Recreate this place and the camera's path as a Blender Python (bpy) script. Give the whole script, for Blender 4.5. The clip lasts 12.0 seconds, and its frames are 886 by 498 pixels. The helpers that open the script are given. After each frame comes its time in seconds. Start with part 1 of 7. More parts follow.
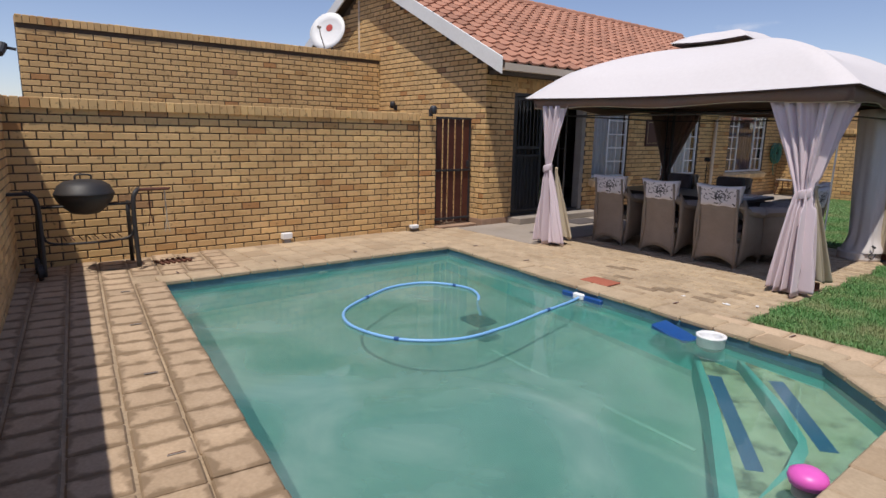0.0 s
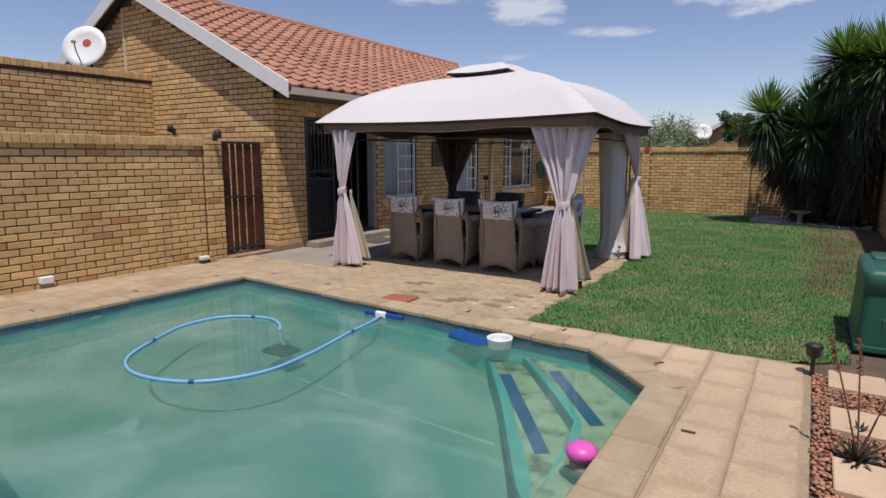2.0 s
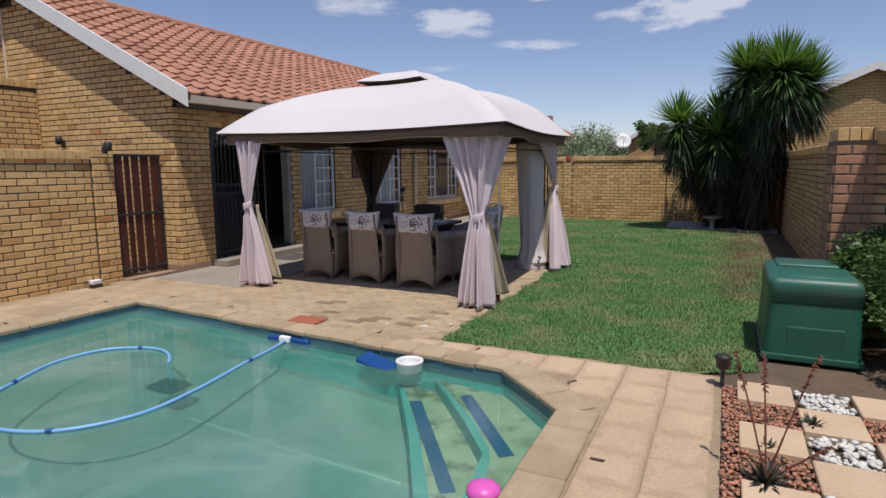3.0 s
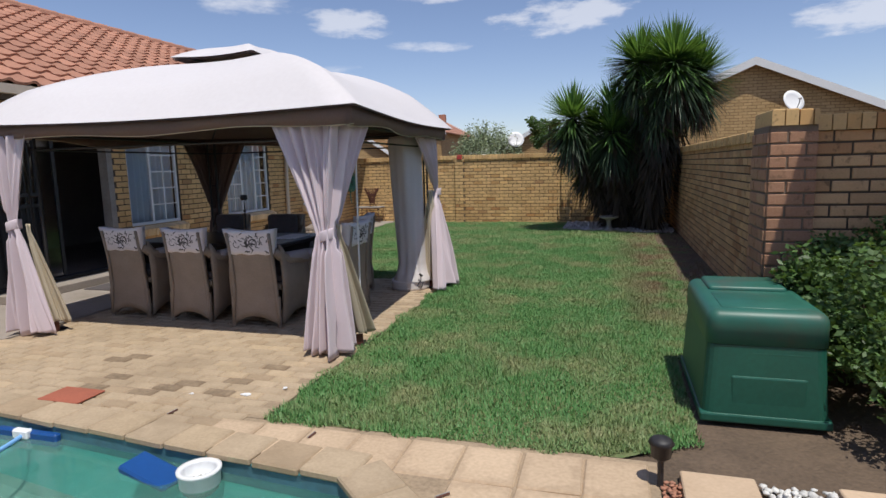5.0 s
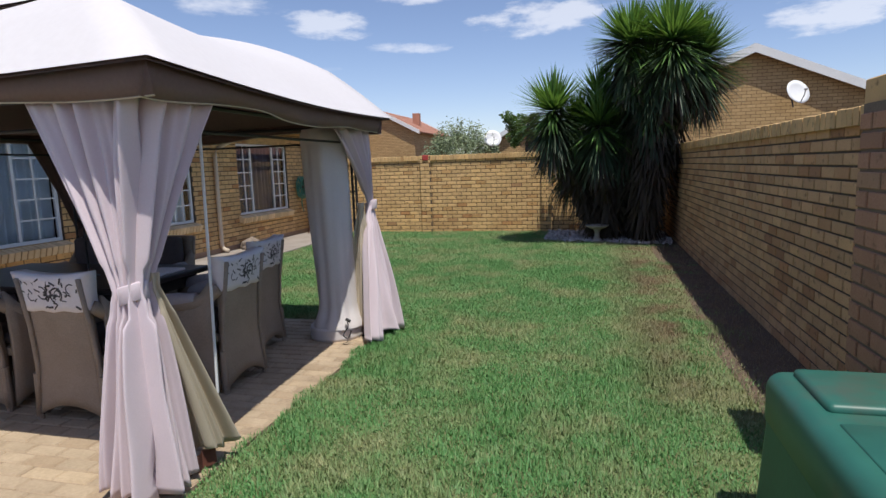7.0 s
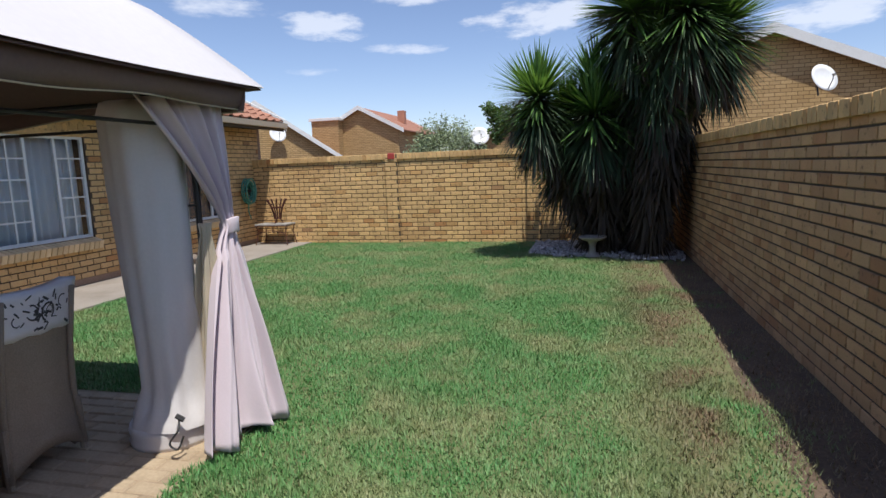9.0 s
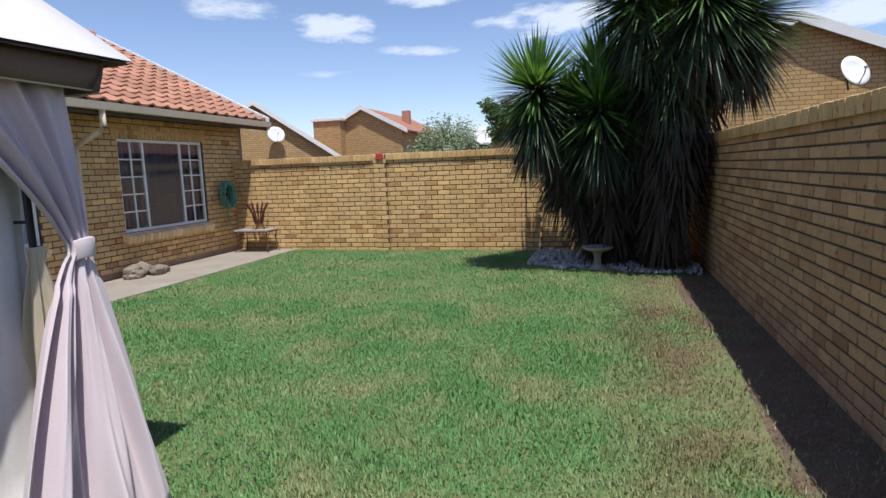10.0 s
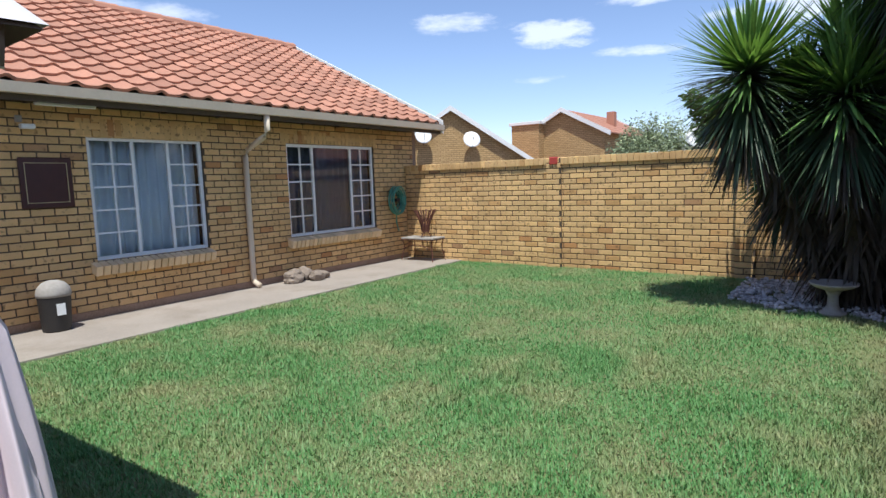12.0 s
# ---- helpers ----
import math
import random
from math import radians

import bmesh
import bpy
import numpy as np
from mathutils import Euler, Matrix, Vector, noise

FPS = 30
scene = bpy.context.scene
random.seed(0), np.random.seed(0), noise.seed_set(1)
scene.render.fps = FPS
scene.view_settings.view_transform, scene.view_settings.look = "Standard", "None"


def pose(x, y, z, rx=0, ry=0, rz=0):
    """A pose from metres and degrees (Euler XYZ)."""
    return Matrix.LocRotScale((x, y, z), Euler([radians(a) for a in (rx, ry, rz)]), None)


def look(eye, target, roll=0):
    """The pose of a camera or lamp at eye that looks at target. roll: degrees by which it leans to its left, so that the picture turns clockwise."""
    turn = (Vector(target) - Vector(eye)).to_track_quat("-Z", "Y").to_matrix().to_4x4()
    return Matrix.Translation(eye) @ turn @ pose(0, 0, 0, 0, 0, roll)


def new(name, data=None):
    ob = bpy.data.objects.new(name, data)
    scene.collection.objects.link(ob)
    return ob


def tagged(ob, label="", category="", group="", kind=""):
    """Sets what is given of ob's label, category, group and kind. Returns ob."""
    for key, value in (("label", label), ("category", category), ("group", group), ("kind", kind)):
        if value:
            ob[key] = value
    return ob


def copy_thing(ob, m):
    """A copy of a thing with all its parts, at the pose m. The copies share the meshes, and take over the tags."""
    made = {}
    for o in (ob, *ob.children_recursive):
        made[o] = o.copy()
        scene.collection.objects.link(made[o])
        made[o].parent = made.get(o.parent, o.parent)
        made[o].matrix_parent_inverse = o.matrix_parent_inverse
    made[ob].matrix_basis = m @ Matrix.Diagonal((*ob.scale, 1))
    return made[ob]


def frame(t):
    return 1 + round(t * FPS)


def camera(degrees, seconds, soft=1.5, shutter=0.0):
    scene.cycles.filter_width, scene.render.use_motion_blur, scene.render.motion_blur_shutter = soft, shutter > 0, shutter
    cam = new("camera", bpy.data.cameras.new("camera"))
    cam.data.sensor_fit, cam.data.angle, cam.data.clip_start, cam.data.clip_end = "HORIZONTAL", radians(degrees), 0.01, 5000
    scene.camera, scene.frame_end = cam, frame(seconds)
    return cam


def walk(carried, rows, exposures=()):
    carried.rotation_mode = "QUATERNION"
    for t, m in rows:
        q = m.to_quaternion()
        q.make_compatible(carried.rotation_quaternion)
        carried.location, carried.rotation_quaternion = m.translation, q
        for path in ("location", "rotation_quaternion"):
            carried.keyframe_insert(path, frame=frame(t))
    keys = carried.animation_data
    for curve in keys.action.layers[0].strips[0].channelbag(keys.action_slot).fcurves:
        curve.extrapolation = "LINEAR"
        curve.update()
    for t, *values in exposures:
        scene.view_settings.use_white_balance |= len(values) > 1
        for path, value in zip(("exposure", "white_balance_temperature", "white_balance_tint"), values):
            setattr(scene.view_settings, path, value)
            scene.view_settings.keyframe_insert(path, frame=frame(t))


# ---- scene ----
cam = camera(74.2, 12.0)
PATH = [
    (0, (0.302, 0.399, 1.483), (-1.236, 1.617, 1.095), 1.1),
    (0.5, (0.313, 0.353, 1.494), (-1.108, 1.707, 1.111), 0.9),
    (1, (0.339, 0.342, 1.518), (-0.965, 1.812, 1.146), 0.6),
    (1.5, (0.352, 0.361, 1.506), (-0.833, 1.936, 1.164), 0.3),
    (2, (0.37, 0.377, 1.514), (-0.683, 2.049, 1.202), 0.1),
    (2.5, (0.401, 0.53, 1.527), (-0.535, 2.273, 1.234), -0.2),
    (3, (0.426, 0.765, 1.525), (-0.435, 2.549, 1.246), -0.5),
    (3.2, (0.421, 0.869, 1.502), (-0.41, 2.668, 1.23), -0.5),
    (4.8, (0.27, 2.192, 1.491), (-0.295, 4.09, 1.212), -1.3),
    (5, (0.234, 2.366, 1.499), (-0.319, 4.267, 1.219), -1.4),
    (5.5, (0.154, 2.824, 1.5), (-0.369, 4.734, 1.22), -1.5),
    (6, (0.129, 3.331, 1.513), (-0.377, 5.245, 1.235), -1.6),
    (6.5, (0.113, 3.83, 1.515), (-0.392, 5.745, 1.237), -1.8),
    (7, (0.095, 4.366, 1.503), (-0.401, 6.283, 1.225), -1.9),
    (7.2, (0.093, 4.591, 1.508), (-0.397, 6.51, 1.228), -2.0),
    (8.8, (0.125, 6.269, 1.466), (-0.362, 8.189, 1.19), -2.2),
    (9, (0.131, 6.468, 1.462), (-0.356, 8.388, 1.186), -2.2),
    (9.5, (0.174, 6.985, 1.466), (-0.322, 8.903, 1.19), -2.3),
    (10, (0.235, 7.473, 1.452), (-0.29, 9.384, 1.182), -2.2),
    (10.5, (0.269, 7.915, 1.445), (-0.354, 9.798, 1.182), -2.3),
    (11, (0.3, 8.314, 1.44), (-0.476, 10.14, 1.188), -2.3),
    (11.5, (0.332, 8.631, 1.447), (-0.616, 10.375, 1.206), -2.0),
    (12, (0.343, 8.825, 1.442), (-0.81, 10.443, 1.214), -1.9),
]
EXPOSURE = [(0, -0.06, 6550, 11), (0.6, -0.12, 6550, 11), (3, -0.16, 6500, 10.5), (5, -0.05, 6400, 8), (7, 0.12, 6350, 8), (9, 0.22, 6250, 7), (10.5, 0.38, 6150, 6), (12, 0.52, 6050, 5)]
walk(cam, [(t, look(eye, target, roll)) for t, eye, target, roll in PATH], EXPOSURE)

# ---- sky and sun ----
SUN_DIR = Vector((-0.22, 0.32, -1.0)).normalized()      # the way the light travels
SUN_EL = math.asin(-SUN_DIR.z)
SUN_AZ = math.atan2(-SUN_DIR.x, -SUN_DIR.y)             # clockwise from +y
world = bpy.data.worlds.new("world")
scene.world = world
world.use_nodes = True
wn, wl = world.node_tree.nodes, world.node_tree.links
wn.clear()


def sky_nodes():
    out = wn.new("ShaderNodeOutputWorld")
    bg = wn.new("ShaderNodeBackground")
    sky = wn.new("ShaderNodeTexSky")
    sky.sky_type = "NISHITA"
    sky.sun_disc = False
    sky.sun_elevation, sky.sun_rotation = SUN_EL, SUN_AZ
    sky.altitude, sky.air_density, sky.dust_density, sky.ozone_density = 1400, 1.0, 1.3, 1.6
    # soft, flat fair-weather clouds, each at its azimuth and elevation, frayed by noise
    def op(kind, x, y=None, clamp=False):
        n = wn.new("ShaderNodeMath"); n.operation = kind; n.use_clamp = clamp
        for k, v in enumerate((x, y)):
            if v is None:
                continue
            if isinstance(v, (int, float)):
                n.inputs[k].default_value = v
            else:
                wl.new(v, n.inputs[k])
        return n.outputs[0]

    geo = wn.new("ShaderNodeTexCoord")
    sep = wn.new("ShaderNodeSeparateXYZ")
    wl.new(geo.outputs["Generated"], sep.inputs[0])
    az = op("MULTIPLY", op("ARCTAN2", sep.outputs["X"], sep.outputs["Y"]), 180 / math.pi)
    el = op("MULTIPLY", op("ARCSINE", sep.outputs["Z"]), 180 / math.pi)
    comb = wn.new("ShaderNodeCombineXYZ")
    wl.new(op("MULTIPLY", az, 0.09), comb.inputs[0]); wl.new(op("MULTIPLY", el, 0.26), comb.inputs[1])
    n1 = wn.new("ShaderNodeTexNoise")
    n1.inputs["Scale"].default_value, n1.inputs["Detail"].default_value, n1.inputs["Roughness"].default_value = 2.4, 7.0, 0.62
    wl.new(comb.outputs[0], n1.inputs["Vector"])
    fray = op("MULTIPLY", op("SUBTRACT", n1.outputs["Fac"], 0.5), 4.4)
    total = None
    for a, e, w, h, k in CLOUDS:
        u = op("DIVIDE", op("SUBTRACT", az, a), w)
        v = op("DIVIDE", op("SUBTRACT", el, e), h)
        r = op("ADD", op("MULTIPLY", u, u), op("MULTIPLY", v, v))
        c = op("MULTIPLY", op("SUBTRACT", 1.0, op("ADD", r, fray)), k * 0.62, True)
        total = c if total is None else op("MAXIMUM", total, c)
    soft = wn.new("ShaderNodeMapRange"); soft.interpolation_type = "SMOOTHSTEP"
    wl.new(total, soft.inputs["Value"])
    mul = op("MULTIPLY", soft.outputs[0], 0.58)
    mix = wn.new("ShaderNodeMixRGB"); mix.inputs["Color2"].default_value = (8.6, 8.5, 9.0, 1)
    tint = wn.new("ShaderNodeMixRGB"); tint.blend_type = "MULTIPLY"; tint.inputs["Fac"].default_value = 1.0
    tint.inputs["Color2"].default_value = (1.27, 1.15, 1.20, 1)
    wl.new(sky.outputs[0], tint.inputs["Color1"])
    wl.new(mul, mix.inputs["Fac"]); wl.new(tint.outputs[0], mix.inputs["Color1"])
    wl.new(mix.outputs[0], bg.inputs["Color"])
    bg.inputs["Strength"].default_value = SKY_STRENGTH
    wl.new(bg.outputs[0], out.inputs["Surface"])


# azimuth, elevation, half width, half height (degrees), density
CLOUDS = [(-33.6, 14.4, 5.5, 0.9, 1.0), (-24, 13.1, 4.8, 1.3, 1.4), (-17.0, 11.0, 4.2, 0.6, 1.1), (-25.5, 9.2, 2.4, 0.45, 0.8), (-4.2, 13.1, 6.6, 1.5, 1.5), (-16.3, 15.3, 4.0, 0.6, 1.0), (18.5, 11.0, 5.2, 1.9, 1.5),
          (-62, 14.6, 7.0, 1.2, 0.8), (40, 16, 10, 2.5, 1.2), (75, 20, 14, 3, 1.2), (120, 24, 12, 3, 1.2), (-120, 22, 13, 3, 1.0), (170, 28, 15, 4, 1.0), (-10, 30, 14, 3, 1.0), (60, 40, 16, 4, 1.0)]
SKY_STRENGTH = 0.108
sky_nodes()
sun_data = bpy.data.lights.new("sun", "SUN")
sun_data.energy, sun_data.angle, sun_data.color = 4.1, radians(0.53), (1.0, 0.955, 0.88)
sun = new("sun", sun_data)
sun.matrix_world = look((0, 0, 30), Vector((0, 0, 30)) + SUN_DIR)


# ---- materials ----
def material(name, base, rough=0.8, dark=None, fine=60.0, coarse=3.0, amount=0.5, bump=0.15, depth=0.004, metal=0.0,
             spread=0.0, island=False, tints=(), sheen=0.0, spec=0.5, grime=0.0, stain=None, specks=0.0):
    """Noise at two scales between base and dark; spread: how far single pieces differ in value; tints: rarer colours of single pieces."""
    m = bpy.data.materials.new(name)
    m.use_nodes = True
    nt = m.node_tree
    N, L = nt.nodes, nt.links
    b = N["Principled BSDF"]
    b.inputs["Roughness"].default_value, b.inputs["Metallic"].default_value = rough, metal
    b.inputs["Specular IOR Level"].default_value = spec
    dark = dark or tuple(c * 0.55 for c in base)
    pos = N.new("ShaderNodeNewGeometry")
    f, c = N.new("ShaderNodeTexNoise"), N.new("ShaderNodeTexNoise")
    f.inputs["Scale"].default_value, f.inputs["Detail"].default_value = fine, 4
    c.inputs["Scale"].default_value, c.inputs["Detail"].default_value = coarse, 3
    L.new(pos.outputs["Position"], f.inputs["Vector"]); L.new(pos.outputs["Position"], c.inputs["Vector"])
    add = N.new("ShaderNodeMath"); add.operation = "ADD"
    L.new(f.outputs["Fac"], add.inputs[0]); L.new(c.outputs["Fac"], add.inputs[1])
    rng = N.new("ShaderNodeMapRange")
    rng.inputs["From Min"].default_value, rng.inputs["From Max"].default_value = 0.7, 1.3
    rng.inputs["To Min"].default_value, rng.inputs["To Max"].default_value = amount, 0.0
    L.new(add.outputs[0], rng.inputs["Value"])
    mix = N.new("ShaderNodeMixRGB")
    mix.inputs["Color1"].default_value, mix.inputs["Color2"].default_value = (*base, 1), (*dark, 1)
    L.new(rng.outputs[0], mix.inputs["Fac"])
    colour = mix.outputs[0]
    if spread or tints:
        rnd = pos.outputs["Random Per Island"] if island else N.new("ShaderNodeObjectInfo").outputs["Random"]
        if tints:
            ramp = N.new("ShaderNodeValToRGB"); ramp.color_ramp.interpolation = "CONSTANT"
            els = ramp.color_ramp.elements
            els[0].position, els[0].color = 0.0, (1, 1, 1, 1)
            els[1].position, els[1].color = 1.0 - sum(w for w, _ in tints), (*tints[0][1], 1)
            at = els[1].position + tints[0][0]
            for w, col in tints[1:]:
                e = els.new(at); e.color = (*col, 1); at += w
            L.new(rnd, ramp.inputs["Fac"])
            mt = N.new("ShaderNodeMixRGB"); mt.blend_type = "MULTIPLY"; mt.inputs["Fac"].default_value = 1
            L.new(colour, mt.inputs["Color1"]); L.new(ramp.outputs["Color"], mt.inputs["Color2"])
            colour = mt.outputs[0]
        wn_ = N.new("ShaderNodeTexWhiteNoise"); wn_.noise_dimensions = "1D"
        L.new(rnd, wn_.inputs["W"])
        r2 = N.new("ShaderNodeMapRange")
        r2.inputs["To Min"].default_value, r2.inputs["To Max"].default_value = 1 - spread, 1 + spread
        L.new(wn_.outputs["Value"], r2.inputs["Value"])
        hsv = N.new("ShaderNodeHueSaturation")
        L.new(colour, hsv.inputs["Color"]); L.new(r2.outputs[0], hsv.inputs["Value"])
        colour = hsv.outputs[0]
    if stain:      # broad weather stains: (colour, strength, scale)
        sn = N.new("ShaderNodeTexNoise"); sn.inputs["Scale"].default_value, sn.inputs["Detail"].default_value, sn.inputs["Roughness"].default_value = stain[2], 6, 0.65
        L.new(pos.outputs["Position"], sn.inputs["Vector"])
        sr = N.new("ShaderNodeMapRange"); sr.interpolation_type = "SMOOTHSTEP"
        sr.inputs["From Min"].default_value, sr.inputs["From Max"].default_value, sr.inputs["To Max"].default_value = 0.48, 0.70, stain[1]
        L.new(sn.outputs["Fac"], sr.inputs["Value"])
        sm = N.new("ShaderNodeMixRGB"); sm.inputs["Color2"].default_value = (*stain[0], 1)
        L.new(sr.outputs[0], sm.inputs["Fac"]); L.new(colour, sm.inputs["Color1"])
        colour = sm.outputs[0]
    if specks:     # small dark kiln marks
        kn = N.new("ShaderNodeTexNoise"); kn.inputs["Scale"].default_value, kn.inputs["Detail"].default_value = 17, 4
        L.new(pos.outputs["Position"], kn.inputs["Vector"])
        kr = N.new("ShaderNodeMapRange"); kr.inputs["From Min"].default_value, kr.inputs["From Max"].default_value, kr.inputs["To Max"].default_value = 0.60, 0.70, specks
        L.new(kn.outputs["Fac"], kr.inputs["Value"])
        km = N.new("ShaderNodeMixRGB"); km.inputs["Color2"].default_value = (0.12, 0.07, 0.035, 1)
        L.new(kr.outputs[0], km.inputs["Fac"]); L.new(colour, km.inputs["Color1"])
        colour = km.outputs[0]
    if grime:      # damp dirt creeping in from the edges of each piece
        uv = N.new("ShaderNodeUVMap"); uv.uv_map = "piece"
        su = N.new("ShaderNodeSeparateXYZ"); L.new(uv.outputs[0], su.inputs[0])
        near = None
        for ax in ("X", "Y"):
            pp = N.new("ShaderNodeMath"); pp.operation = "PINGPONG"; pp.inputs[1].default_value = 0.5
            L.new(su.outputs[ax], pp.inputs[0])
            if near is None:
                near = pp.outputs[0]
            else:
                mn = N.new("ShaderNodeMath"); mn.operation = "MINIMUM"; L.new(near, mn.inputs[0]); L.new(pp.outputs[0], mn.inputs[1]); near = mn.outputs[0]
        gn = N.new("ShaderNodeTexNoise"); gn.inputs["Scale"].default_value, gn.inputs["Detail"].default_value = 9, 5
        L.new(pos.outputs["Position"], gn.inputs["Vector"])
        ga = N.new("ShaderNodeMath"); ga.operation = "MULTIPLY_ADD"; ga.inputs[1].default_value = -0.62
        L.new(gn.outputs["Fac"], ga.inputs[0]); L.new(near, ga.inputs[2])
        gr = N.new("ShaderNodeMapRange"); gr.interpolation_type = "SMOOTHSTEP"
        gr.inputs["From Min"].default_value, gr.inputs["From Max"].default_value = -0.27, -0.12
        gr.inputs["To Min"].default_value, gr.inputs["To Max"].default_value = grime, 0.0
        L.new(ga.outputs[0], gr.inputs["Value"])
        gm = N.new("ShaderNodeMixRGB"); gm.inputs["Color2"].default_value = (0.20, 0.135, 0.08, 1)
        L.new(gr.outputs[0], gm.inputs["Fac"]); L.new(colour, gm.inputs["Color1"])
        colour = gm.outputs[0]
    L.new(colour, b.inputs["Base Color"])
    if bump:
        bp = N.new("ShaderNodeBump")
        bp.inputs["Strength"].default_value, bp.inputs["Distance"].default_value = bump, depth
        L.new(f.outputs["Fac"], bp.inputs["Height"]); L.new(bp.outputs[0], b.inputs["Normal"])
    if sheen:
        b.inputs["Sheen Weight"].default_value = sheen
    return m


BRICK_TINTS = ((0.10, (1.12, 1.12, 1.08)), (0.07, (0.86, 0.78, 0.7)), (0.025, (0.75, 0.58, 0.5)), (0.012, (0.62, 0.55, 0.58)))
BRICK = (0.69, 0.44, 0.20)
M_brick = material("brick_face", BRICK, 0.9, (0.52, 0.34, 0.145), 90, 5, 0.55, 0.35, 0.004, spread=0.11, tints=BRICK_TINTS, specks=0.6, stain=((0.44, 0.25, 0.10), 0.55, 1.1))
M_brick_j = material("brick_face_joined", BRICK, 0.9, (0.52, 0.34, 0.145), 90, 5, 0.55, 0.35, 0.004, spread=0.11, tints=BRICK_TINTS, specks=0.6, stain=((0.44, 0.25, 0.10), 0.55, 1.1), island=True)
M_mortar_pale = material("pale_mortar", (0.22, 0.16, 0.115), 0.95, (0.14, 0.10, 0.07), 80, 6, 0.7, 0.4, 0.004)
M_mortar = material("mortar", (0.105, 0.074, 0.05), 0.95, (0.07, 0.05, 0.035), 80, 6, 0.7, 0.4, 0.004)
M_sill = material("sill_brick_face", (0.80, 0.60, 0.36), 0.9, (0.55, 0.37, 0.19), 90, 5, 0.6, 0.35, 0.004, spread=0.14)
M_plinth = material("plaster_plinth", (0.38, 0.25, 0.17), 0.9, (0.2, 0.12, 0.07), 40, 3, 0.7, 0.2)
M_tile = material("roof_tile", (0.42, 0.20, 0.13), 0.85, (0.28, 0.13, 0.085), 70, 2.5, 0.6, 0.25, spread=0.16)
M_tile_j = material("roof_tile_joined", (0.42, 0.20, 0.13), 0.85, (0.28, 0.13, 0.085), 70, 2.5, 0.6, 0.25, spread=0.16, island=True)
M_white = material("white_paint", (0.8, 0.79, 0.77), 0.55, (0.58, 0.56, 0.52), 30, 2, 0.35, 0.05)
M_cream = material("cream_gutter", (0.70, 0.58, 0.44), 0.6, (0.54, 0.43, 0.31), 30, 3, 0.4, 0.05)
M_frame = material("window_white", (0.86, 0.86, 0.86), 0.4, (0.6, 0.6, 0.58), 40, 4, 0.3, 0.03)
M_dark = material("dark_metal", (0.03, 0.032, 0.038), 0.45, (0.015, 0.015, 0.018), 60, 5, 0.5, 0.05)
M_soffit = material("dark_soffit", (0.09, 0.065, 0.045), 0.85, (0.05, 0.035, 0.025), 30, 4, 0.6, 0.1)
M_wood = material("red_brown_slat", (0.08, 0.022, 0.015), 0.5, (0.04, 0.011, 0.008), 25, 8, 0.6, 0.15, spread=0.2)
M_soil = material("soil", (0.16, 0.11, 0.073), 0.95, (0.075, 0.052, 0.035), 40, 3, 0.8, 0.6, 0.02)
M_concrete = material("concrete_path", (0.35, 0.30, 0.255), 0.92, (0.22, 0.185, 0.155), 60, 1.6, 0.6, 0.25, stain=((0.20, 0.16, 0.12), 0.5, 1.3))
M_paver = material("paver", (0.48, 0.365, 0.245), 0.92, (0.31, 0.23, 0.145), 55, 5, 0.6, 0.35, spread=0.06, grime=0.10, stain=((0.30, 0.22, 0.14), 0.6, 1.4), tints=((0.08, (0.88, 0.85, 0.82)), (0.1, (1.08, 1.07, 1.04))))
M_paver_j = material("paver_joined", (0.48, 0.365, 0.245), 0.92, (0.31, 0.23, 0.145), 55, 5, 0.6, 0.35, spread=0.06, grime=0.10, stain=((0.30, 0.22, 0.14), 0.6, 1.4), island=True, tints=((0.08, (0.88, 0.85, 0.82)), (0.1, (1.08, 1.07, 1.04))))
M_paver_worn = material("paver_worn", (0.48, 0.35, 0.235), 0.92, (0.32, 0.225, 0.14), 55, 5, 0.7, 0.4, spread=0.08, grime=0.85)
M_paver_worn_j = material("paver_worn_joined", (0.48, 0.35, 0.235), 0.92, (0.32, 0.225, 0.14), 55, 5, 0.7, 0.4, spread=0.08, grime=0.85, island=True)
M_paver_stain = material("paver_stained", (0.34, 0.25, 0.16), 0.8, (0.17, 0.12, 0.075), 30, 6, 0.9, 0.3, grime=0.5)
M_joint = material("sand_joint", (0.43, 0.32, 0.21), 0.95, (0.19, 0.135, 0.085), 50, 3, 0.7, 0.4)
M_tread = material("algae_tread", (0.56, 0.54, 0.37), 0.8, (0.30, 0.28, 0.14), 7, 2.6, 0.8, 0.05, stain=((0.09, 0.08, 0.03), 1.0, 4.2))
M_pool = material("pool_plaster", (0.20, 0.66, 0.62), 0.7, (0.13, 0.50, 0.48), 8, 1.1, 0.5, 0.05)
M_poolfloor = material("silted_pool_floor", (0.29, 0.385, 0.32), 0.8, (0.20, 0.29, 0.245), 6, 0.9, 0.6, 0.05, stain=((0.14, 0.22, 0.18), 0.75, 0.8))
M_poolstep = material("pool_step_plaster", (0.13, 0.43, 0.39), 0.7, (0.09, 0.33, 0.31), 8, 1.1, 0.5, 0.05)
M_seam = material("pale_floor_seam", (0.46, 0.56, 0.48), 0.8, (0.32, 0.43, 0.37), 12, 2, 0.6, 0.05)
M_poolrim = material("pool_waterline", (0.07, 0.19, 0.25), 0.5, (0.06, 0.11, 0.13), 20, 3, 0.7, 0.05)
M_canvas = material("canopy_canvas", (0.66, 0.62, 0.62), 0.9, (0.57, 0.525, 0.52), 25, 1.2, 0.4, 0.1, sheen=0.1)
M_lining = material("brown_lining", (0.19, 0.125, 0.105), 0.9, (0.13, 0.085, 0.072), 60, 3, 0.5, 0.1)
